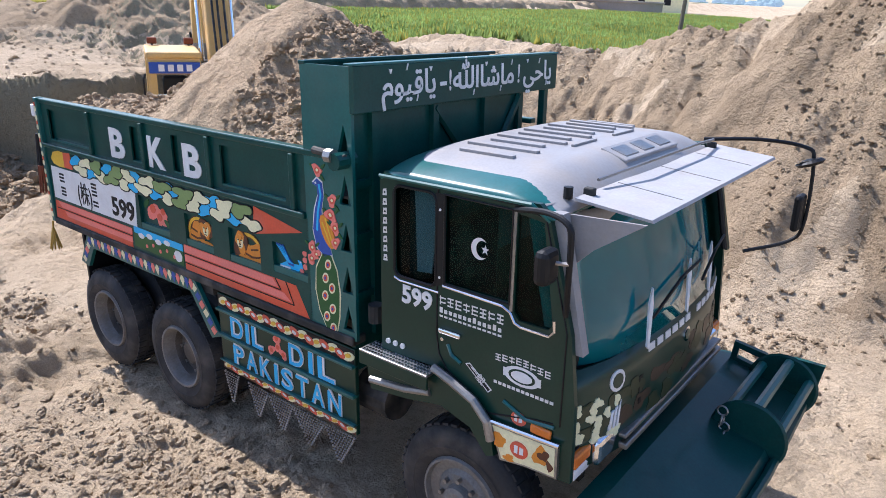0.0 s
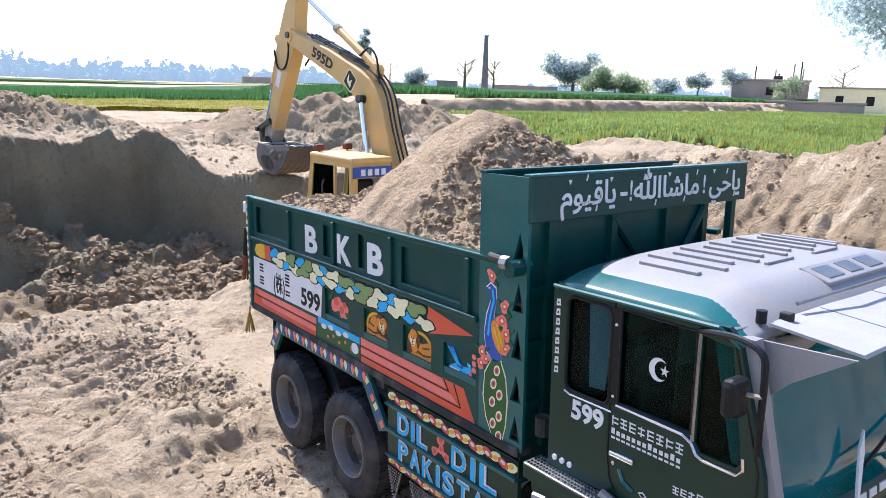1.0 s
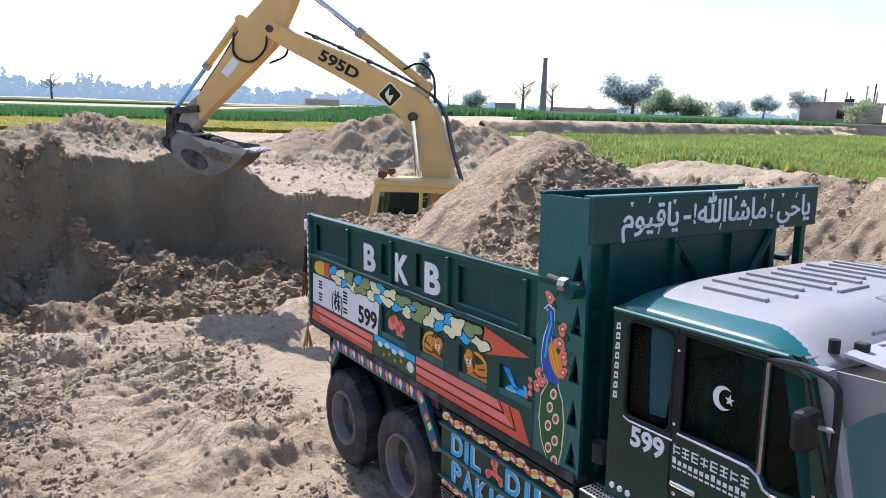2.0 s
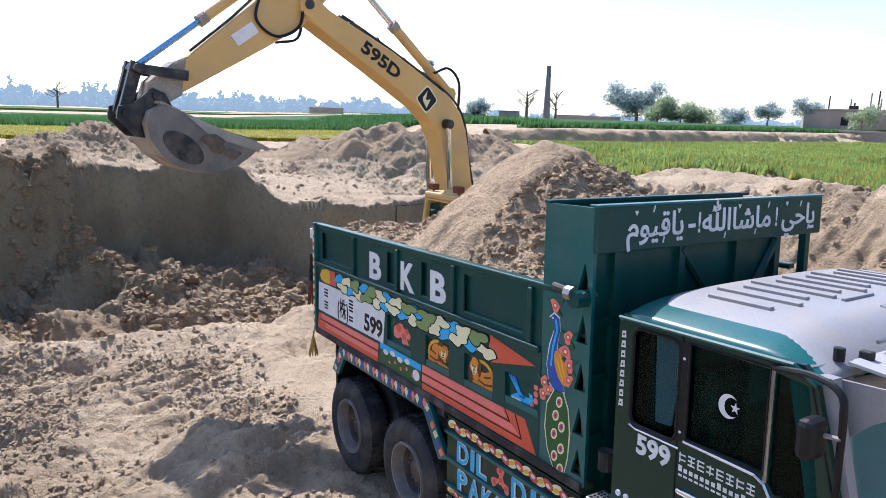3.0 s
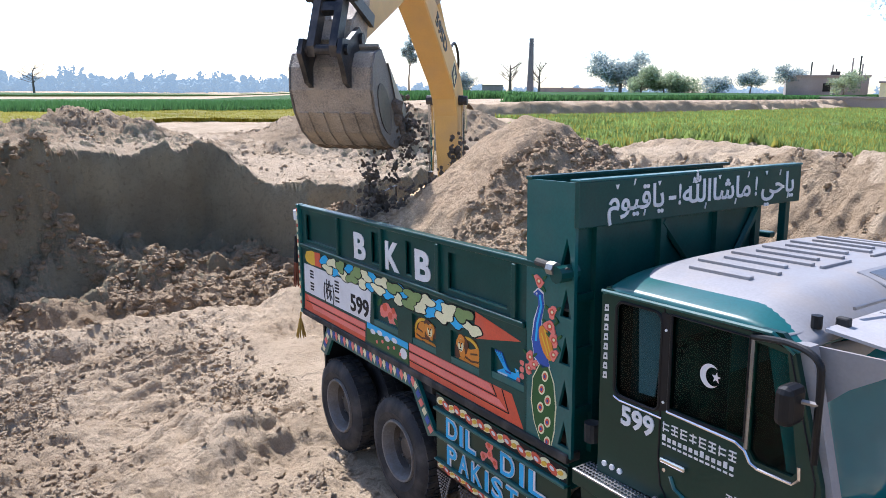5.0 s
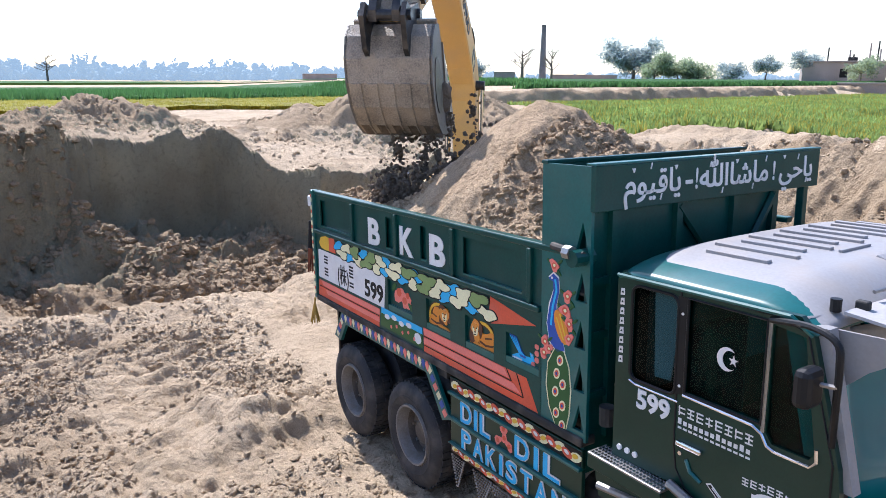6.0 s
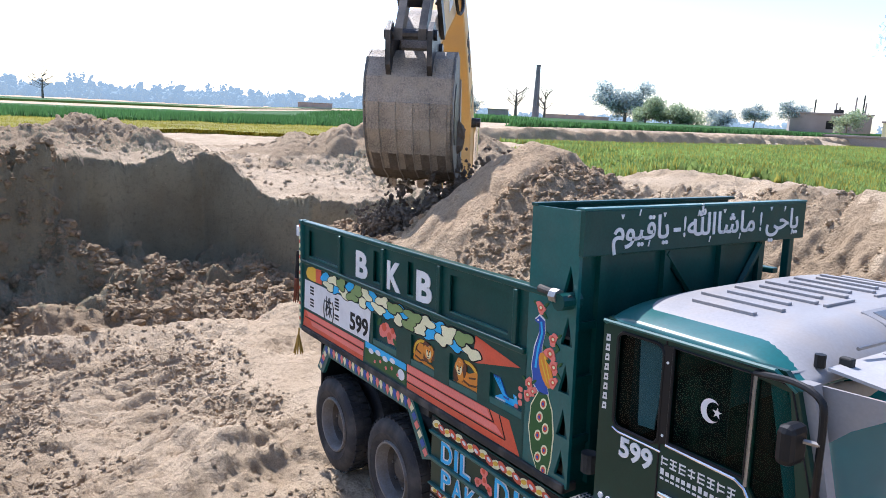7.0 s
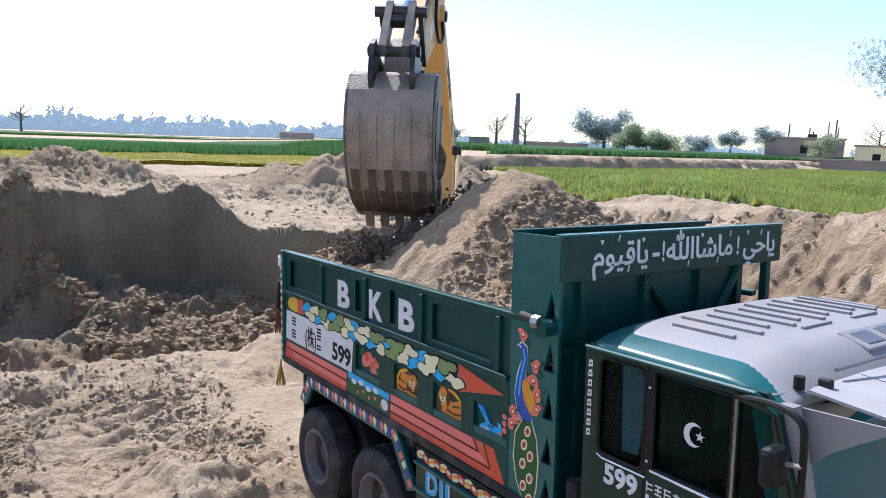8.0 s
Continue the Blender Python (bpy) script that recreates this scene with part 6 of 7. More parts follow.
shed("brick_stack", 137.2, 240, 14, 5, 1.8, "long stack of fired bricks at the kiln", "brick", 5)
shed("brick_stack", 134.9, 238, 9, 5, 1.6, "long stack of fired bricks at the kiln", "brick", 6)
shed("long_shed", 157.3, 300, 14, 6, 2.4, "long low brick shed before the far trees", "brick", 7)
shed("brick_stack", 145.8, 250, 12, 5, 1.6, "long stack of fired bricks at the kiln", "brick", 8)

# woods on the horizon: their haze is a pale blue glow in the material
hz = bpy.data.materials.new("distant woods with haze glow")
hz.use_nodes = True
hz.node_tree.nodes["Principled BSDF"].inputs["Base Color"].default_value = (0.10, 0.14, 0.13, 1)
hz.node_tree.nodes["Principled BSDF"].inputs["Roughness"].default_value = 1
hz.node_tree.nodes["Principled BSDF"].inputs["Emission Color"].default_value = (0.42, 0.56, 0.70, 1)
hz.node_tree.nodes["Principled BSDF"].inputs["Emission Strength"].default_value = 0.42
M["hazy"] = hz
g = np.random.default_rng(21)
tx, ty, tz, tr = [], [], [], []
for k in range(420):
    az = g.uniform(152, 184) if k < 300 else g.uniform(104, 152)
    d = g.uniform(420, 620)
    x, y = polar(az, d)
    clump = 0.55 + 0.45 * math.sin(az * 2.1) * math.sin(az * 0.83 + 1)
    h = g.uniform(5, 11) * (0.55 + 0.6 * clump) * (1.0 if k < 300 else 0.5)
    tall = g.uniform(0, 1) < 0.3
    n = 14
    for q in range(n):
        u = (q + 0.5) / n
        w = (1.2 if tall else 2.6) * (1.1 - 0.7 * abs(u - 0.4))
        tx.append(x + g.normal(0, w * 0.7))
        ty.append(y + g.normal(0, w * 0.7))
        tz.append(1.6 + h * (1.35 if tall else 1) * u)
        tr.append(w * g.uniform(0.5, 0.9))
scatter("backdrop_woods", np.array(tx), np.array(ty), np.array(tz), np.array(tr), "hazy", "belt of trees on the horizon with painted blue haze", "woods", 22, squash=1.0)


# ---- the excavator: linkage in metres, arm angles in degrees over time ----
EX = Vector((-8.577, 3.801, -0.42))
FOOT_H, FOOT_X, BOOM, STICK, TIP = 1.66, 0.15, 5.507, 2.789, 1.706
POSES = [
    (0.0, 152, 37, -78, -178), (0.5, 167, 38, -72, -178), (1.0, 184.6, 40.3, -64.1, -179), (1.5, 202.4, 42.6, -55.1, -172.8),
    (3.0, 278.4, 48.3, -32.1, -155.8), (3.5, 289.8, 48.2, -31.7, -156.3), (4.0, 304, 46.3, -27, -152), (4.5, 310.5, 48, -24, -148),
    (5.8, 317.5, 50.0, -23, -133), (6.5, 319.0, 50.2, -22.5, -126), (7.0, 320.4, 50.6, -22.6, -115), (7.5, 321.0, 51.0, -22.6, -106), (8.0, 320.6, 51.2, -22.6, -101)]


def arm_angles(t):
    ts = [p[0] for p in POSES]
    i = max(0, min(len(ts) - 2, sum(1 for v in ts if v <= t) - 1))
    h = ts[i + 1] - ts[i]
    u = (t - ts[i]) / h
    out = []
    for k in range(1, 5):
        v = [p[k] for p in POSES]

        def slope(j):
            if j == 0 or j == len(v) - 1:
                return 0.0 if j else (v[1] - v[0]) / (ts[1] - ts[0])
            a, b = (v[j] - v[j - 1]) / (ts[j] - ts[j - 1]), (v[j + 1] - v[j]) / (ts[j + 1] - ts[j])
            return 0.0 if a * b <= 0 else 2 * a * b / (a + b)

        out.append((2 * u ** 3 - 3 * u * u + 1) * v[i] + (u ** 3 - 2 * u * u + u) * h * slope(i) + (3 * u * u - 2 * u ** 3) * v[i + 1] + (u ** 3 - u * u) * h * slope(i + 1))
    return out


def arm_poses(t):
    """House, boom, stick and bucket in the excavator's space. In each, x runs along the member and y to the machine's left."""
    slew, b, s, k = arm_angles(t)
    turn = pose(0, 0, 0, 0, 0, slew)
    boom = turn @ pose(FOOT_X, 0, FOOT_H) @ pose(0, 0, 0, 0, -b, 0)
    tip = boom @ Vector((BOOM, 0, 0))
    stick = Matrix.Translation(tip) @ turn @ pose(0, 0, 0, 0, -s, 0)
    pin = stick @ Vector((STICK, 0, 0))
    bucket = Matrix.Translation(pin) @ turn @ pose(0, 0, 0, 0, -k, 0)
    return turn, boom, stick, bucket



def solid(outline, half, bevel=0.02):
    """A member: its side outline in x, z, as wide as twice half, with worn edges."""
    bm = slab(outline, -half, half)
    bmesh.ops.bevel(bm, geom=[e for e in bm.edges if abs(e.verts[0].co.y - e.verts[1].co.y) < 1e-4], offset=bevel, segments=1, affect="EDGES")
    return bm


LEFT = Matrix(((-1, 0, 0, 0), (0, 0, 1, 0), (0, 1, 0, 0), (0, 0, 0, 1)))  # letters on a member's left face, read from its tip

excavator = thing("excavator", "faded yellow tracked excavator loading the truck from the pit floor", "excavator", Matrix.Translation(EX))
# undercarriage
for s_ in (-1, 1):
    belt = [(2.0 * math.cos(a) + (1.55 if math.cos(a) > 0 else -1.55) - 2.0 * math.cos(a) + 0.45 * math.cos(a), 0.48 + 0.45 * math.sin(a)) for a in (2 * math.pi * k / 24 for k in range(24))]
    tr = part("track", slab(belt, s_ * 1.2 - 0.28, s_ * 1.2 + 0.28), "chassis", excavator, "steel crawler track")
    shoes = bmesh.new()
    for k in range(24):
        for z in (0.02, 0.93):
            box(-1.75 + k * 0.15, -1.64 + k * 0.15, s_ * 1.2 - 0.3, s_ * 1.2 + 0.3, z - 0.015, z + 0.015, 0, shoes)
    part("track_shoes", shoes, "bucket", tr)
    for x in (-1.55, 1.55):
        part("sprocket", lathe([(0.0, -0.3), (0.33, -0.3), (0.33, 0.3), (0.0, 0.3)], 20), "oily", tr, m=pose(x, s_ * 1.2, 0.48))
part("carbody", box(-0.9, 0.9, -0.95, 0.95, 0.4, 0.92, 0.05), "chassis", excavator)
# house
house = part("house", box(-2.45, 1.05, -1.3, 1.3, 0.95, 1.12, 0.03), "exyellow", excavator, "slewing upper structure")
part("engine_cover", box(-1.9, -0.45, -1.28, 1.28, 1.12, 1.95, 0.06), "exyellow", house)
part("counterweight", slab([(-2.75, 1.05), (-2.78, 1.6), (-2.6, 1.95), (-1.9, 1.95), (-1.9, 1.05)], -1.3, 1.3), "exyellow", house)
part("tank_box", box(-0.45, 0.9, -1.28, -0.45, 1.12, 1.75, 0.05), "exyellow", house)
for y in (-0.29, 0.29):
    part("boom_bracket", slab([(-0.25, 1.1), (0.55, 1.1), (0.32, 1.8), (0.0, 1.85)], y - 0.04, y + 0.04), "exyellow", house)
part("foot_pin", tube((FOOT_X, -0.36, FOOT_H), (FOOT_X, 0.36, FOOT_H), 0.07, 12), "oily", house)
part("exhaust", tube((-1.1, -0.8, 1.9), (-1.1, -0.8, 2.45), 0.06, 10), "oily", house)
# operator's cab: posts, roof, panes
side = [(0.10, 1.12), (1.55, 1.12), (1.72, 1.55), (1.55, 2.62), (1.45, 2.70), (0.10, 2.70)]
for y0, y1 in ((0.42, 0.46), (1.30, 1.34)):
    part("cab_side", holed_plate(side, [[(0.72, 1.42), (1.60, 1.50), (1.46, 2.58), (0.72, 2.60)], [(0.18, 1.75), (0.66, 1.75), (0.66, 2.60), (0.18, 2.60)]], y0, y1), "exyellow", house)
    part("cab_pane", slab([(0.72, 1.42), (1.60, 1.50), (1.46, 2.58), (0.72, 2.60)], (y0 + y1) / 2 - 0.003, (y0 + y1) / 2 + 0.003), "clear", house).visible_shadow = False
part("cab_roof", box(0.06, 1.58, 0.40, 1.36, 2.68, 2.80, 0.04), "exyellow", house, "faded cream cab roof")
part("cab_rear", holed_plate([(0.46, 1.12), (1.30, 1.12), (1.30, 2.70), (0.46, 2.70)], [[(0.56, 1.9), (1.2, 1.9), (1.2, 2.4), (0.56, 2.4)]], -0.14, -0.10), "exyellow", house, m=pose(0, 0, 0, 0, 0, 90))
part("front_frame", pipe([(1.72, 0.45, 1.55), (1.53, 0.45, 2.66), (1.53, 1.32, 2.66), (1.72, 1.32, 1.55)], 0.045, 6), "exyellow", house)
part("cab_floor_panel", box(0.1, 1.7, 0.46, 1.30, 1.1, 1.3), "oily", house)
part("operator_seat", box(0.4, 0.9, 0.65, 1.1, 1.3, 1.75, 0.06), "black", house)
part("seat_back", box(0.3, 0.46, 0.65, 1.1, 1.7, 2.35, 0.06), "black", house)
part("rear_sign", box(0.05, 0.085, 0.44, 1.32, 2.42, 2.62, 0.01), "deepblue", house, "blue sign with white bars over the rear window")
for k in range(4):
    part("sign_bar", box(0.043, 0.05, 0.58 + 0.16 * k, 0.68 + 0.16 * k, 2.46, 2.58), "white", house)
for y in (0.52, 1.20):
    lamp = part("work_lamp", box(1.38, 1.52, y - 0.09, y + 0.09, 2.83, 2.95, 0.025), "rust", house, "small square work lamp")
    part("lamp_foot", tube((1.45, y, 2.78), (1.45, y, 2.85), 0.02, 6), "oily", lamp)
part("cab_handrail", pipe([(1.0, 1.38, 1.6), (1.0, 1.42, 1.7), (1.0, 1.42, 2.2), (1.0, 1.38, 2.3)], 0.018, 6), "oily", house)
part("grab_rail", pipe([(1.0, -1.2, 1.75), (1.0, -1.2, 2.3), (0.2, -1.2, 2.3), (0.2, -1.2, 1.75)], 0.02, 6), "oily", house)

# boom
boom = part("boom", solid([(-0.12, 0.15), (0.9, 0.70), (1.5, 1.08), (1.85, 1.27), (2.15, 1.36), (2.45, 1.36), (2.8, 1.27), (4.0, 0.83), (5.2, 0.26), (5.5, 0.18), (5.64, 0.04), (5.58, -0.13), (5.4, -0.17), (5.2, -0.10), (4.0, 0.32), (2.9, 0.68), (2.5, 0.74), (2.15, 0.68), (1.0, 0.14), (0.2, -0.2), (-0.1, -0.15)], 0.22), "exyellow", excavator, "cranked yellow boom with a stencilled number")
part("boom_number", lettering("595D", 0.29, Matrix.Translation((4.42, 0.223, 0.31)) @ LEFT @ pose(0, 0, 0, 0, 0, 19), 0.003, 0.010, width=0.88), "black", boom, "dark stencilled number")
part("boom_badge", slab(rounded(2.72, 3.10, 0.70, 1.08, 0.06), 0.221, 0.226), "cream", boom)
part("boom_badge", slab(rounded(2.745, 3.075, 0.725, 1.055, 0.05), 0.226, 0.230), "black", boom)
part("boom_badge_figure", slab([(2.80, 0.78), (2.86, 0.95), (2.92, 0.86), (3.02, 0.99), (3.0, 0.84), (2.94, 0.80)], 0.230, 0.233), "cream", boom)
for y in (-0.25, 0.25):
    part("cylinder_pin", tube((2.287, y - 0.06, 0.943), (2.287, y + 0.06, 0.943), 0.09, 14), "oily", boom)
part("tip_pin", tube((BOOM, -0.27, 0), (BOOM, 0.27, 0), 0.075, 12), "oily", boom)
part("tip_boss", tube((BOOM - 0.02, -0.235, 0), (BOOM - 0.02, 0.235, 0), 0.17, 16), "exyellow", boom)
for y in (-0.12, 0.0, 0.10):
    part("hydraulic_line", pipe(curve_pts([(0.3, y, 0.55), (1.3, y, 1.05), (1.9, y, 1.40), (2.4, y, 1.46), (3.0, y, 1.28), (4.2, y, 0.80), (5.0, y, 0.45)], 4), 0.022, 6), "oily", boom)
part("hydraulic_hose", pipe(curve_pts([(2.2, 0.1, 1.42), (2.6, 0.12, 1.75), (2.95, 0.1, 1.72), (3.1, 0.1, 1.4)], 6), 0.025, 6), "black", boom)
for x, z in ((3.2, 1.2), (3.7, 1.0), (4.3, 0.76), (4.8, 0.53)):
    part("line_clamp", box(x - 0.03, x + 0.03, -0.14, 0.12, z - 0.04, z + 0.035, 0.008), "oily", boom)
for y in (-0.08, 0.08):
    part("arm_bracket", slab([(2.35, 1.33), (2.75, 1.26), (2.60, 1.58), (2.48, 1.58)], y - 0.025, y + 0.025), "exyellow", boom)
# stick
stick = part("stick", solid([(-1.06, 0.18), (-1.03, 0.36), (-0.55, 0.50), (0.15, 0.52), (0.8, 0.40), (2.65, 0.15), (2.86, 0.10), (2.92, -0.03), (2.80, -0.14), (2.6, -0.14), (1.0, -0.22), (0.2, -0.24), (-0.2, -0.14), (-0.9, 0.10)], 0.17), "exyellow", excavator, "yellow stick with muddy lower end")
part("stick_sticker", slab([(0.95, 0.02), (1.35, 0.0), (1.37, 0.18), (0.97, 0.2)], 0.171, 0.175), "white", stick)
part("mud_crust", solid([(2.1, 0.23), (2.3, 0.26), (2.75, 0.20), (2.94, 0.05), (2.90, -0.08), (2.80, -0.16), (2.45, -0.17), (2.3, 0.0)], 0.178), "bucket", stick)
part("stick_hose", pipe(curve_pts([(0.05, 0.2, 0.05), (0.35, 0.24, -0.20), (0.75, 0.22, -0.15), (0.9, 0.2, 0.2), (0.6, 0.2, 0.5)], 6), 0.024, 6), "black", stick)
part("stick_hose", pipe(curve_pts([(-0.1, -0.2, -0.1), (0.2, -0.24, -0.42), (0.6, -0.22, -0.3)], 6), 0.024, 6), "black", stick)
part("stick_line", pipe([(0.3, 0.1, 0.54), (1.2, 0.1, 0.37), (2.0, 0.1, 0.27)], 0.02, 6), "oily", stick)
for y in (-0.11, 0.11):
    part("cylinder_ear", slab([(0.2, 0.5), (0.55, 0.44), (0.42, 0.70), (0.30, 0.70)], y - 0.02, y + 0.02), "exyellow", stick)
    part("end_ear", slab([(-1.06, 0.16), (-0.8, 0.2), (-0.9, 0.40), (-1.05, 0.38)], y - 0.02 + (0.05 if y > 0 else -0.05), y + 0.02 + (0.05 if y > 0 else -0.05)), "oily", stick)
# bucket: curved shell, side plates, lip, teeth, ears
HALF = 0.45
prof = [(0.06, 0.10), (-0.06, 0.30), (-0.05, 0.55), (0.08, 0.82), (0.30, 1.00), (0.58, 1.08), (0.88, 1.03), (1.15, 0.86), (1.36, 0.58), (1.50, 0.28), (1.56, 0.06)]
prof = [(x, 0.10 + (z - 0.10) * 0.70 if z > 0.1 else z) for x, z in prof]
inner_prof = [(x + 0.035 * (0.62 - x) / 0.9, z + 0.035 * (0.35 - z) / 0.7) for x, z in prof]
bucket = part("bucket", slab(prof + inner_prof[::-1], -HALF, HALF), "bucket", excavator, "worn muddy digging bucket with five teeth")
for y in (-HALF, HALF):
    cheek = part("side_plate", slab([(0.06, 0.08)] + prof[1:-1] + [(1.60, 0.03), (1.45, -0.02), (0.75, 0.10)], y - 0.015, y + 0.015), "sidesteel", bucket)
    s_ = 1 if y > 0 else -1
    part("cutting_edge", slab([(0.30, 0.07), (0.75, 0.07), (1.62, 0.0), (1.58, 0.13), (0.8, 0.22)], y + s_ * 0.012 - 0.02, y + s_ * 0.012 + 0.02), "steel", cheek)
    part("wear_patch", slab(oval(0.52, 0.52, 0.33, 0.17, 20, 12), y + s_ * 0.016 - 0.008, y + s_ * 0.016 + 0.008), "oily", cheek)
part("wet_smear", slab([(x + 0.012 * (x - 0.62), z + 0.016 * (z - 0.3)) for x, z in prof[7:11]] + [(x - 0.005, z - 0.005) for x, z in prof[7:11]][::-1], -HALF - 0.01, HALF + 0.01), "damp", bucket, "wet soil smeared over the bucket floor")
part("lip", slab([(1.50, 0.08), (1.62, 0.05), (1.60, 0.0), (1.48, 0.02)], -HALF - 0.02, HALF + 0.02), "steel", bucket)
for k in range(5):
    y = -HALF + 0.10 + k * (2 * HALF - 0.2) / 4
    part("tooth", solid([(1.52, 0.09), (1.74, 0.04), (1.78, 0.01), (1.74, -0.01), (1.52, 0.0)], 0.05, 0.008), "steel", bucket, m=Matrix.Translation((0, y, 0)))
    part("wear_strip", slab([(x + 0.02 * (x - 0.62), z + 0.03 * (z - 0.3)) for x, z in prof[4:9]] + [(x - 0.005, z - 0.005) for x, z in prof[4:9]][::-1], y - 0.05, y + 0.05), "bucket", bucket)
    part("wet_streak", slab([(x + 0.024 * (x - 0.62), z + 0.036 * (z - 0.3)) for x, z in prof[6:10]] + [(x - 0.005, z - 0.005) for x, z in prof[6:10]][::-1], y - 0.055, y + 0.035), "damp", bucket)
for y in (-0.21, 0.21):
    part("ear", slab([(-0.09, -0.08), (0.08, -0.09), (0.35, 0.12), (0.20, 0.55), (-0.05, 0.62), (-0.36, 0.50), (-0.40, 0.34), (-0.24, 0.22)], y - 0.025, y + 0.025), "oily", bucket)
LINK_PIN = (-0.28, 0.38)
part("bucket_pin", tube((0, -0.27, 0), (0, 0.27, 0), 0.06, 12), "oily", bucket)
part("bucket_pin", tube((LINK_PIN[0], -0.27, LINK_PIN[1]), (LINK_PIN[0], 0.27, LINK_PIN[1]), 0.055, 12), "oily", bucket)
part("top_plate", box(0.0, 0.30, -HALF, HALF, 0.06, 0.10, 0.01), "bucket", bucket)
# earth heaped in the bucket, sinking below the lip as it empties
soil = bmesh.new()
for k in range(26):
    icolump(random.uniform(0.10, 0.2), k + 3, soil, (random.uniform(0.25, 1.35), random.uniform(-0.42, 0.42), random.uniform(0.12, 0.35)))
bucket_soil = part("bucket_soil", soil, "damp", bucket, "dark damp soil in the bucket", smooth=True)

# the shell is shorter than its drawing
for ob in [bucket] + [c for p in bucket.children for c in [p] + list(p.children)]:
    for v in ob.data.vertices:
        if v.co.x > 0.3:
            v.co.x = 0.3 + (v.co.x - 0.3) * 0.97

# cylinders and bucket linkage
def ram(name, barrel, rod, length, rod_length, y=0.0, shine="steel", owner=None):
    b = part(name, tube((0, y, 0), (length, y, 0), barrel, 14), "exyellow", excavator)
    part("ram_eye", tube((0, y - 0.07, 0), (0, y + 0.07, 0), barrel * 1.25, 12), "exyellow", b)
    part("ram_collar", tube((length - 0.12, y, 0), (length + 0.02, y, 0), barrel * 1.18, 14), "bucket", b)
    r = part(name + "_rod", tube((0, y, 0), (rod_length, y, 0), rod, 12), shine, excavator)
    part("rod_eye", tube((0, y - 0.07, 0), (0, y + 0.07, 0), rod * 1.7, 12), "oily", r)
    return b, r


arm_ram = ram("arm_cylinder", 0.085, 0.05, 1.75, 1.9, shine="chrome")
bucket_ram = ram("bucket_cylinder", 0.075, 0.045, 1.25, 1.35, shine="rod")
boom_rams = [ram("boom_cylinder", 0.08, 0.05, 1.15, 1.3, y=s_ * 0.31, shine="chrome") for s_ in (-1, 1)]
guide = bmesh.new()
for y in (-0.21, 0.21):
    guide = slab([(-0.06, -0.07), (0.60, -0.06), (0.68, 0.0), (0.60, 0.06), (-0.06, 0.07)], y - 0.025, y + 0.025, guide)
guide_link = part("guide_link", guide, "oily", excavator, "black steel guide link")
push = bmesh.new()
for y in (-0.12, 0.12):
    push = slab([(-0.08, -0.08), (0.62, -0.075), (0.70, 0.0), (0.62, 0.075), (-0.08, 0.08)], y - 0.04, y + 0.04, push)
box(0.1, 0.2, -0.12, 0.12, -0.05, 0.05, 0, push)
push_link = part("push_link", push, "oily", excavator, "black steel H-shaped link")
part("link_pin", tube((0, -0.28, 0), (0, 0.28, 0), 0.06, 12), "oily", push_link)


def aim(turn, a, b):
    """A pose at a whose x axis points to b, in the arm's plane."""
    local = turn.inverted()
    p, q = local @ a, local @ b
    return Matrix.Translation(a) @ turn @ pose(0, 0, 0, 0, -math.degrees(math.atan2(q.z - p.z, q.x - p.x)), 0)


def ram_poses(t):
    turn, bo, st, bu = arm_poses(t)
    out = []
    pairs = [(bo @ Vector((2.54, 0, 1.52)), st @ Vector((-0.98, 0, 0.27)), arm_ram)]
    g, l = st @ Vector((2.30, 0, 0.05)), bu @ Vector((LINK_PIN[0], 0, LINK_PIN[1]))
    inv = st.inverted()
    g2, l2 = inv @ g, inv @ l
    d = Vector((l2.x - g2.x, l2.z - g2.z))
    dist = min(max(d.length, 0.1), 1.2)
    r1 = r2 = 0.62
    mid = Vector((g2.x, g2.z)) + d / 2
    hgt = math.sqrt(max(r1 * r1 - (dist / 2) ** 2, 0.0))
    nrm = Vector((-d.y, d.x)).normalized()
    best = max((mid + nrm * hgt, mid - nrm * hgt), key=lambda p: p.y - 0.3 * p.x)
    j = st @ Vector((best.x, 0, best.y))
    pairs.append((st @ Vector((0.36, 0, 0.64)), j, bucket_ram))
    for rm in boom_rams:
        pairs.append((turn @ Vector((0.75, 0, 1.15)), bo @ Vector((2.287, 0, 0.943)), rm))
    for a, b, (barrel, rod) in pairs:
        out.append((barrel, aim(turn, a, b)))
        out.append((rod, aim(turn, b, a)))
    out.append((guide_link, aim(turn, g, j)))
    out.append((push_link, aim(turn, j, l)))
    return out


# ---- lumps of damp soil that fall from the bucket on to the load ----
FALL = []
clod_rng = random.Random(11)


def clod(i, t0, x_in, y_in, land, r, kind, grains=14):
    """A loose clump of crumbs that comes away together."""
    bm = icolump(r * 0.42, i, squash=1.5, rough=0.9)
    for k in range(grains):
        a, h = clod_rng.uniform(0, 6.28), max(-1.4, min(1.4, clod_rng.gauss(0, 1)))
        w = r * clod_rng.uniform(0.2, 1.0)
        icolump(r * clod_rng.uniform(0.10, 0.30), i * 5 + k, bm, (w * math.cos(a), w * math.sin(a), r * 1.6 * h), 1.0, 0.8, 1)
    ob = solo("soil_clod", bm, kind, "dark clump of damp crumbs falling from the bucket", "soil clod", "soil falling from the bucket")
    FALL.append((ob, t0, x_in, y_in, land))


def on_load(u):
    """A resting place on the rear flank of the heap; u from 0 to 1 spreads it up the flank."""
    x = -4.0 + clod_rng.uniform(0.0, 0.55 + 1.15 * u)
    y = clod_rng.uniform(-0.75, 0.75)
    return TILT @ Vector((x, y, float(load_height(np.array([x]), np.array([y]))[0]) + 0.02))


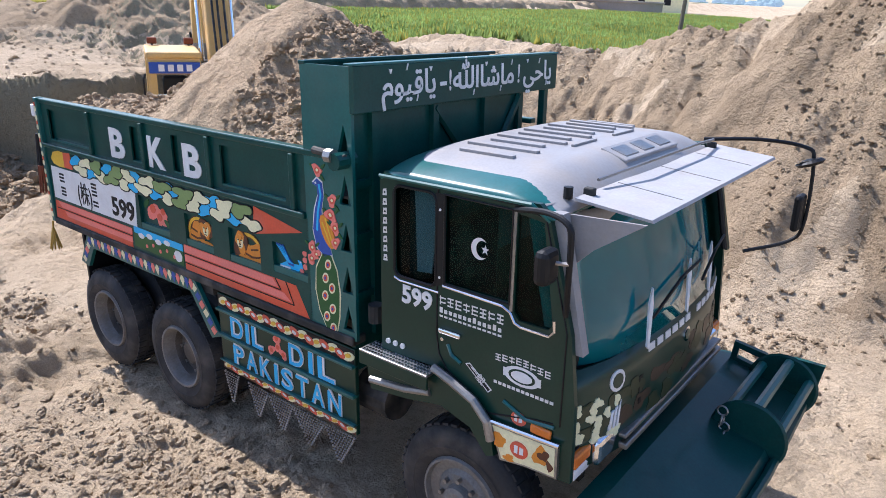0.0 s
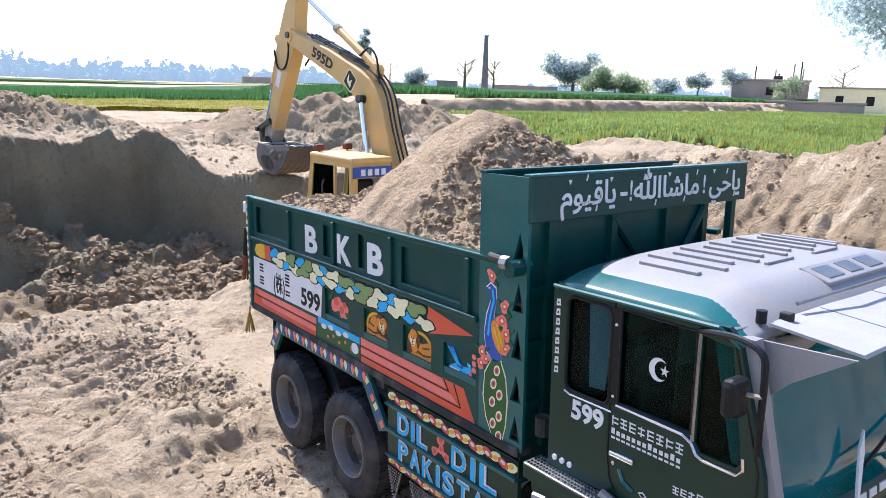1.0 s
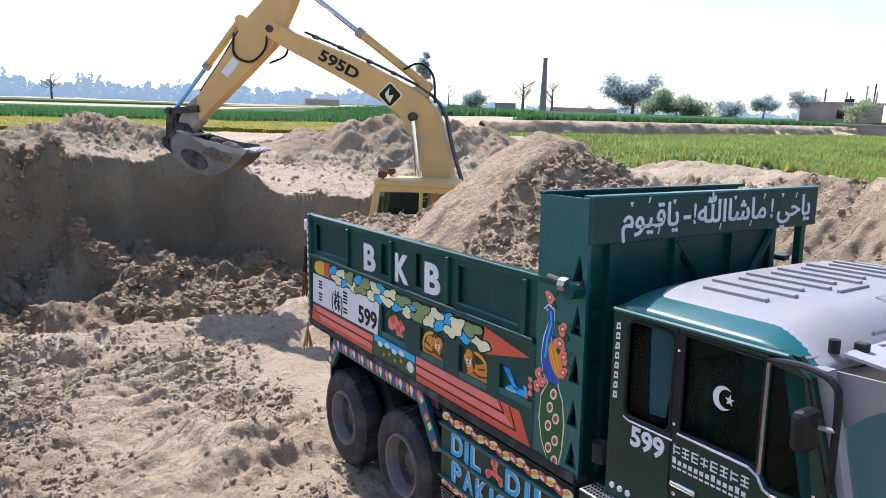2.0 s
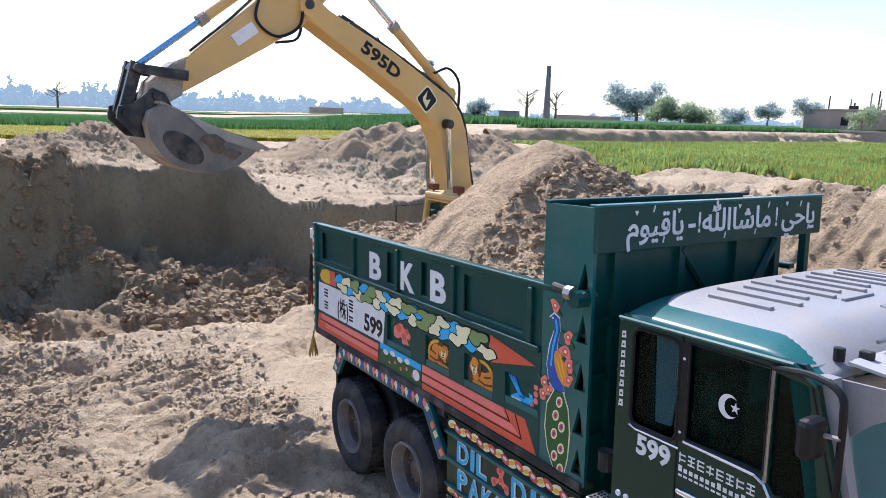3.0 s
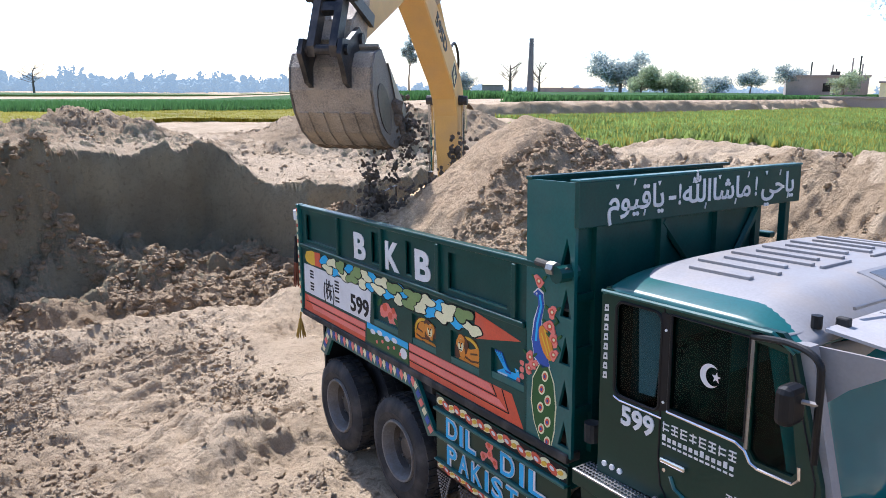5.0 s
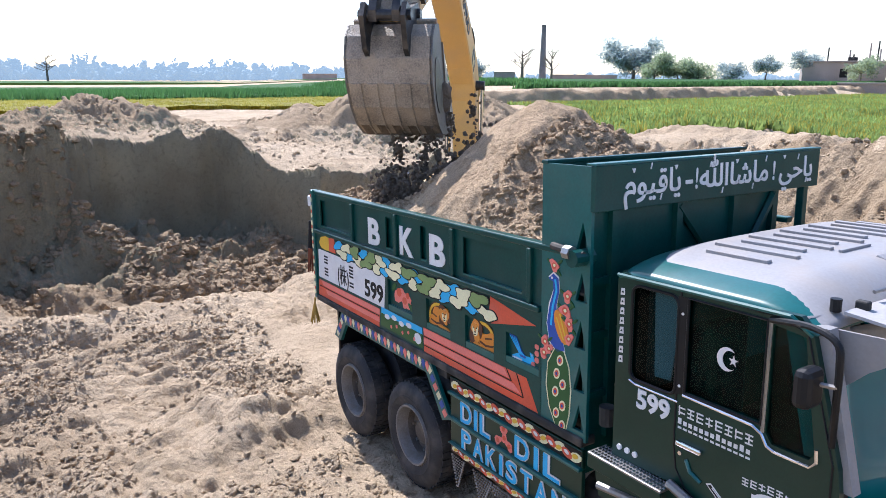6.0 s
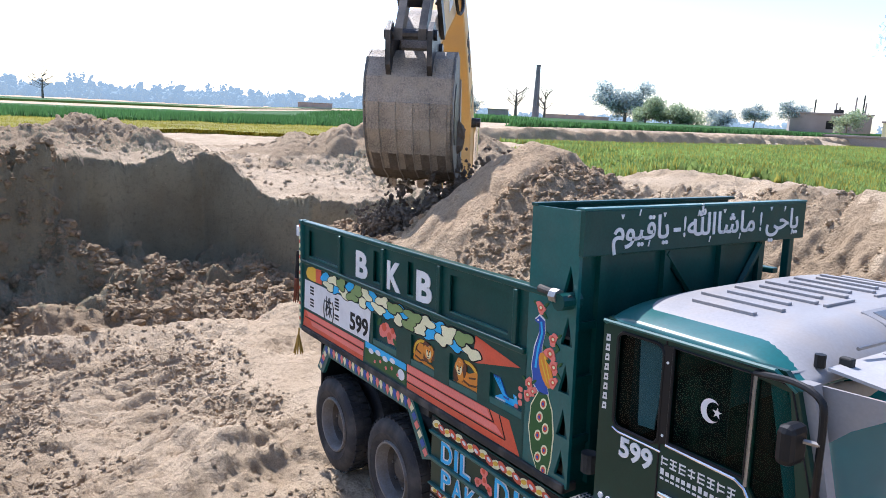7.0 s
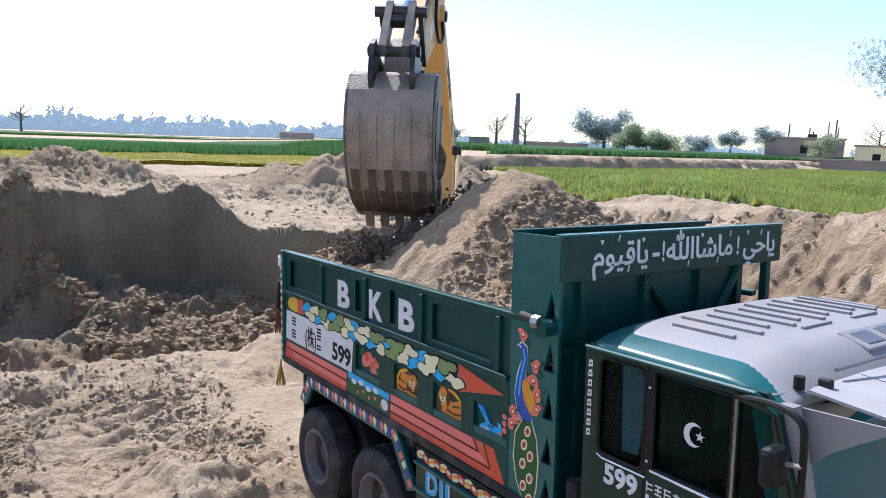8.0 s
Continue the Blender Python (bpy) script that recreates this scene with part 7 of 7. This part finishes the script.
for i in range(44):
    clod(200 + i, 2.9 + 0.024 * i, clod_rng.uniform(1.45, 1.6), clod_rng.uniform(-0.1, 0.45), None, clod_rng.uniform(0.01, 0.04), "load")
for i in range(70):
    clod(20 + i, 3.98 + 0.015 * i, clod_rng.uniform(1.2, 1.5), clod_rng.uniform(-0.05, 0.47), on_load(0.2), clod_rng.uniform(0.06, 0.13), "damp", 20)
for i in range(230):
    strand = -0.40 + 0.20 * (i % 5)
    clod(60 + i, 4.9 + 0.0115 * i, clod_rng.uniform(1.2, 1.5), strand + clod_rng.uniform(-0.05, 0.05), on_load(i / 230), clod_rng.uniform(0.06, 0.11), "damp", 22)


def clod_rows(t0, x_in, y_in, land):
    """Rides in the bucket until t0, then drops and stays where it lands."""
    rows = []
    start = Matrix.Translation(EX) @ arm_poses(t0)[3] @ Vector((x_in, y_in, 0.05))
    before = Matrix.Translation(EX) @ arm_poses(t0 - 0.1)[3] @ Vector((x_in, y_in, 0.05))
    if land is None:
        land = start + (start - before) * 2.0
        land.z = -0.55
    fall = math.sqrt(max(0.05, start.z - land.z) / 4.9)
    for k in range(81):
        t = k * 0.1
        if t <= t0 - 0.1:
            p, turn = Matrix.Translation(EX) @ arm_poses(t)[3] @ Vector((x_in - 0.60, y_in * 0.6, 0.42)), 0
        elif t <= t0:
            p, turn = start, 0
        else:
            dt = min(t - t0, fall)
            p = start.lerp(land, dt / fall)
            p.z = start.z + (land.z - start.z) * (dt / fall) ** 2
            turn = dt * 90
        rows.append((t, Matrix.Translation(p) @ pose(0, 0, 0, turn * 0.3, turn * 0.4, 0)))
    return rows


# ---- everything that moves ----
def motions():
    times = [i * 0.1 for i in range(81)]
    rows = [arm_poses(t) for t in times]
    for i, ob in enumerate((house, boom, stick, bucket)):
        walk(ob, [(t, r[i]) for t, r in zip(times, rows)])
    tracks = [ram_poses(t) for t in times]
    for i, (ob, _) in enumerate(tracks[0]):
        walk(ob, [(t, r[i][1]) for t, r in zip(times, tracks)])
    for ob, t0, x_in, y_in, land in FALL:
        walk(ob, clod_rows(t0, x_in, y_in, land))


motions()
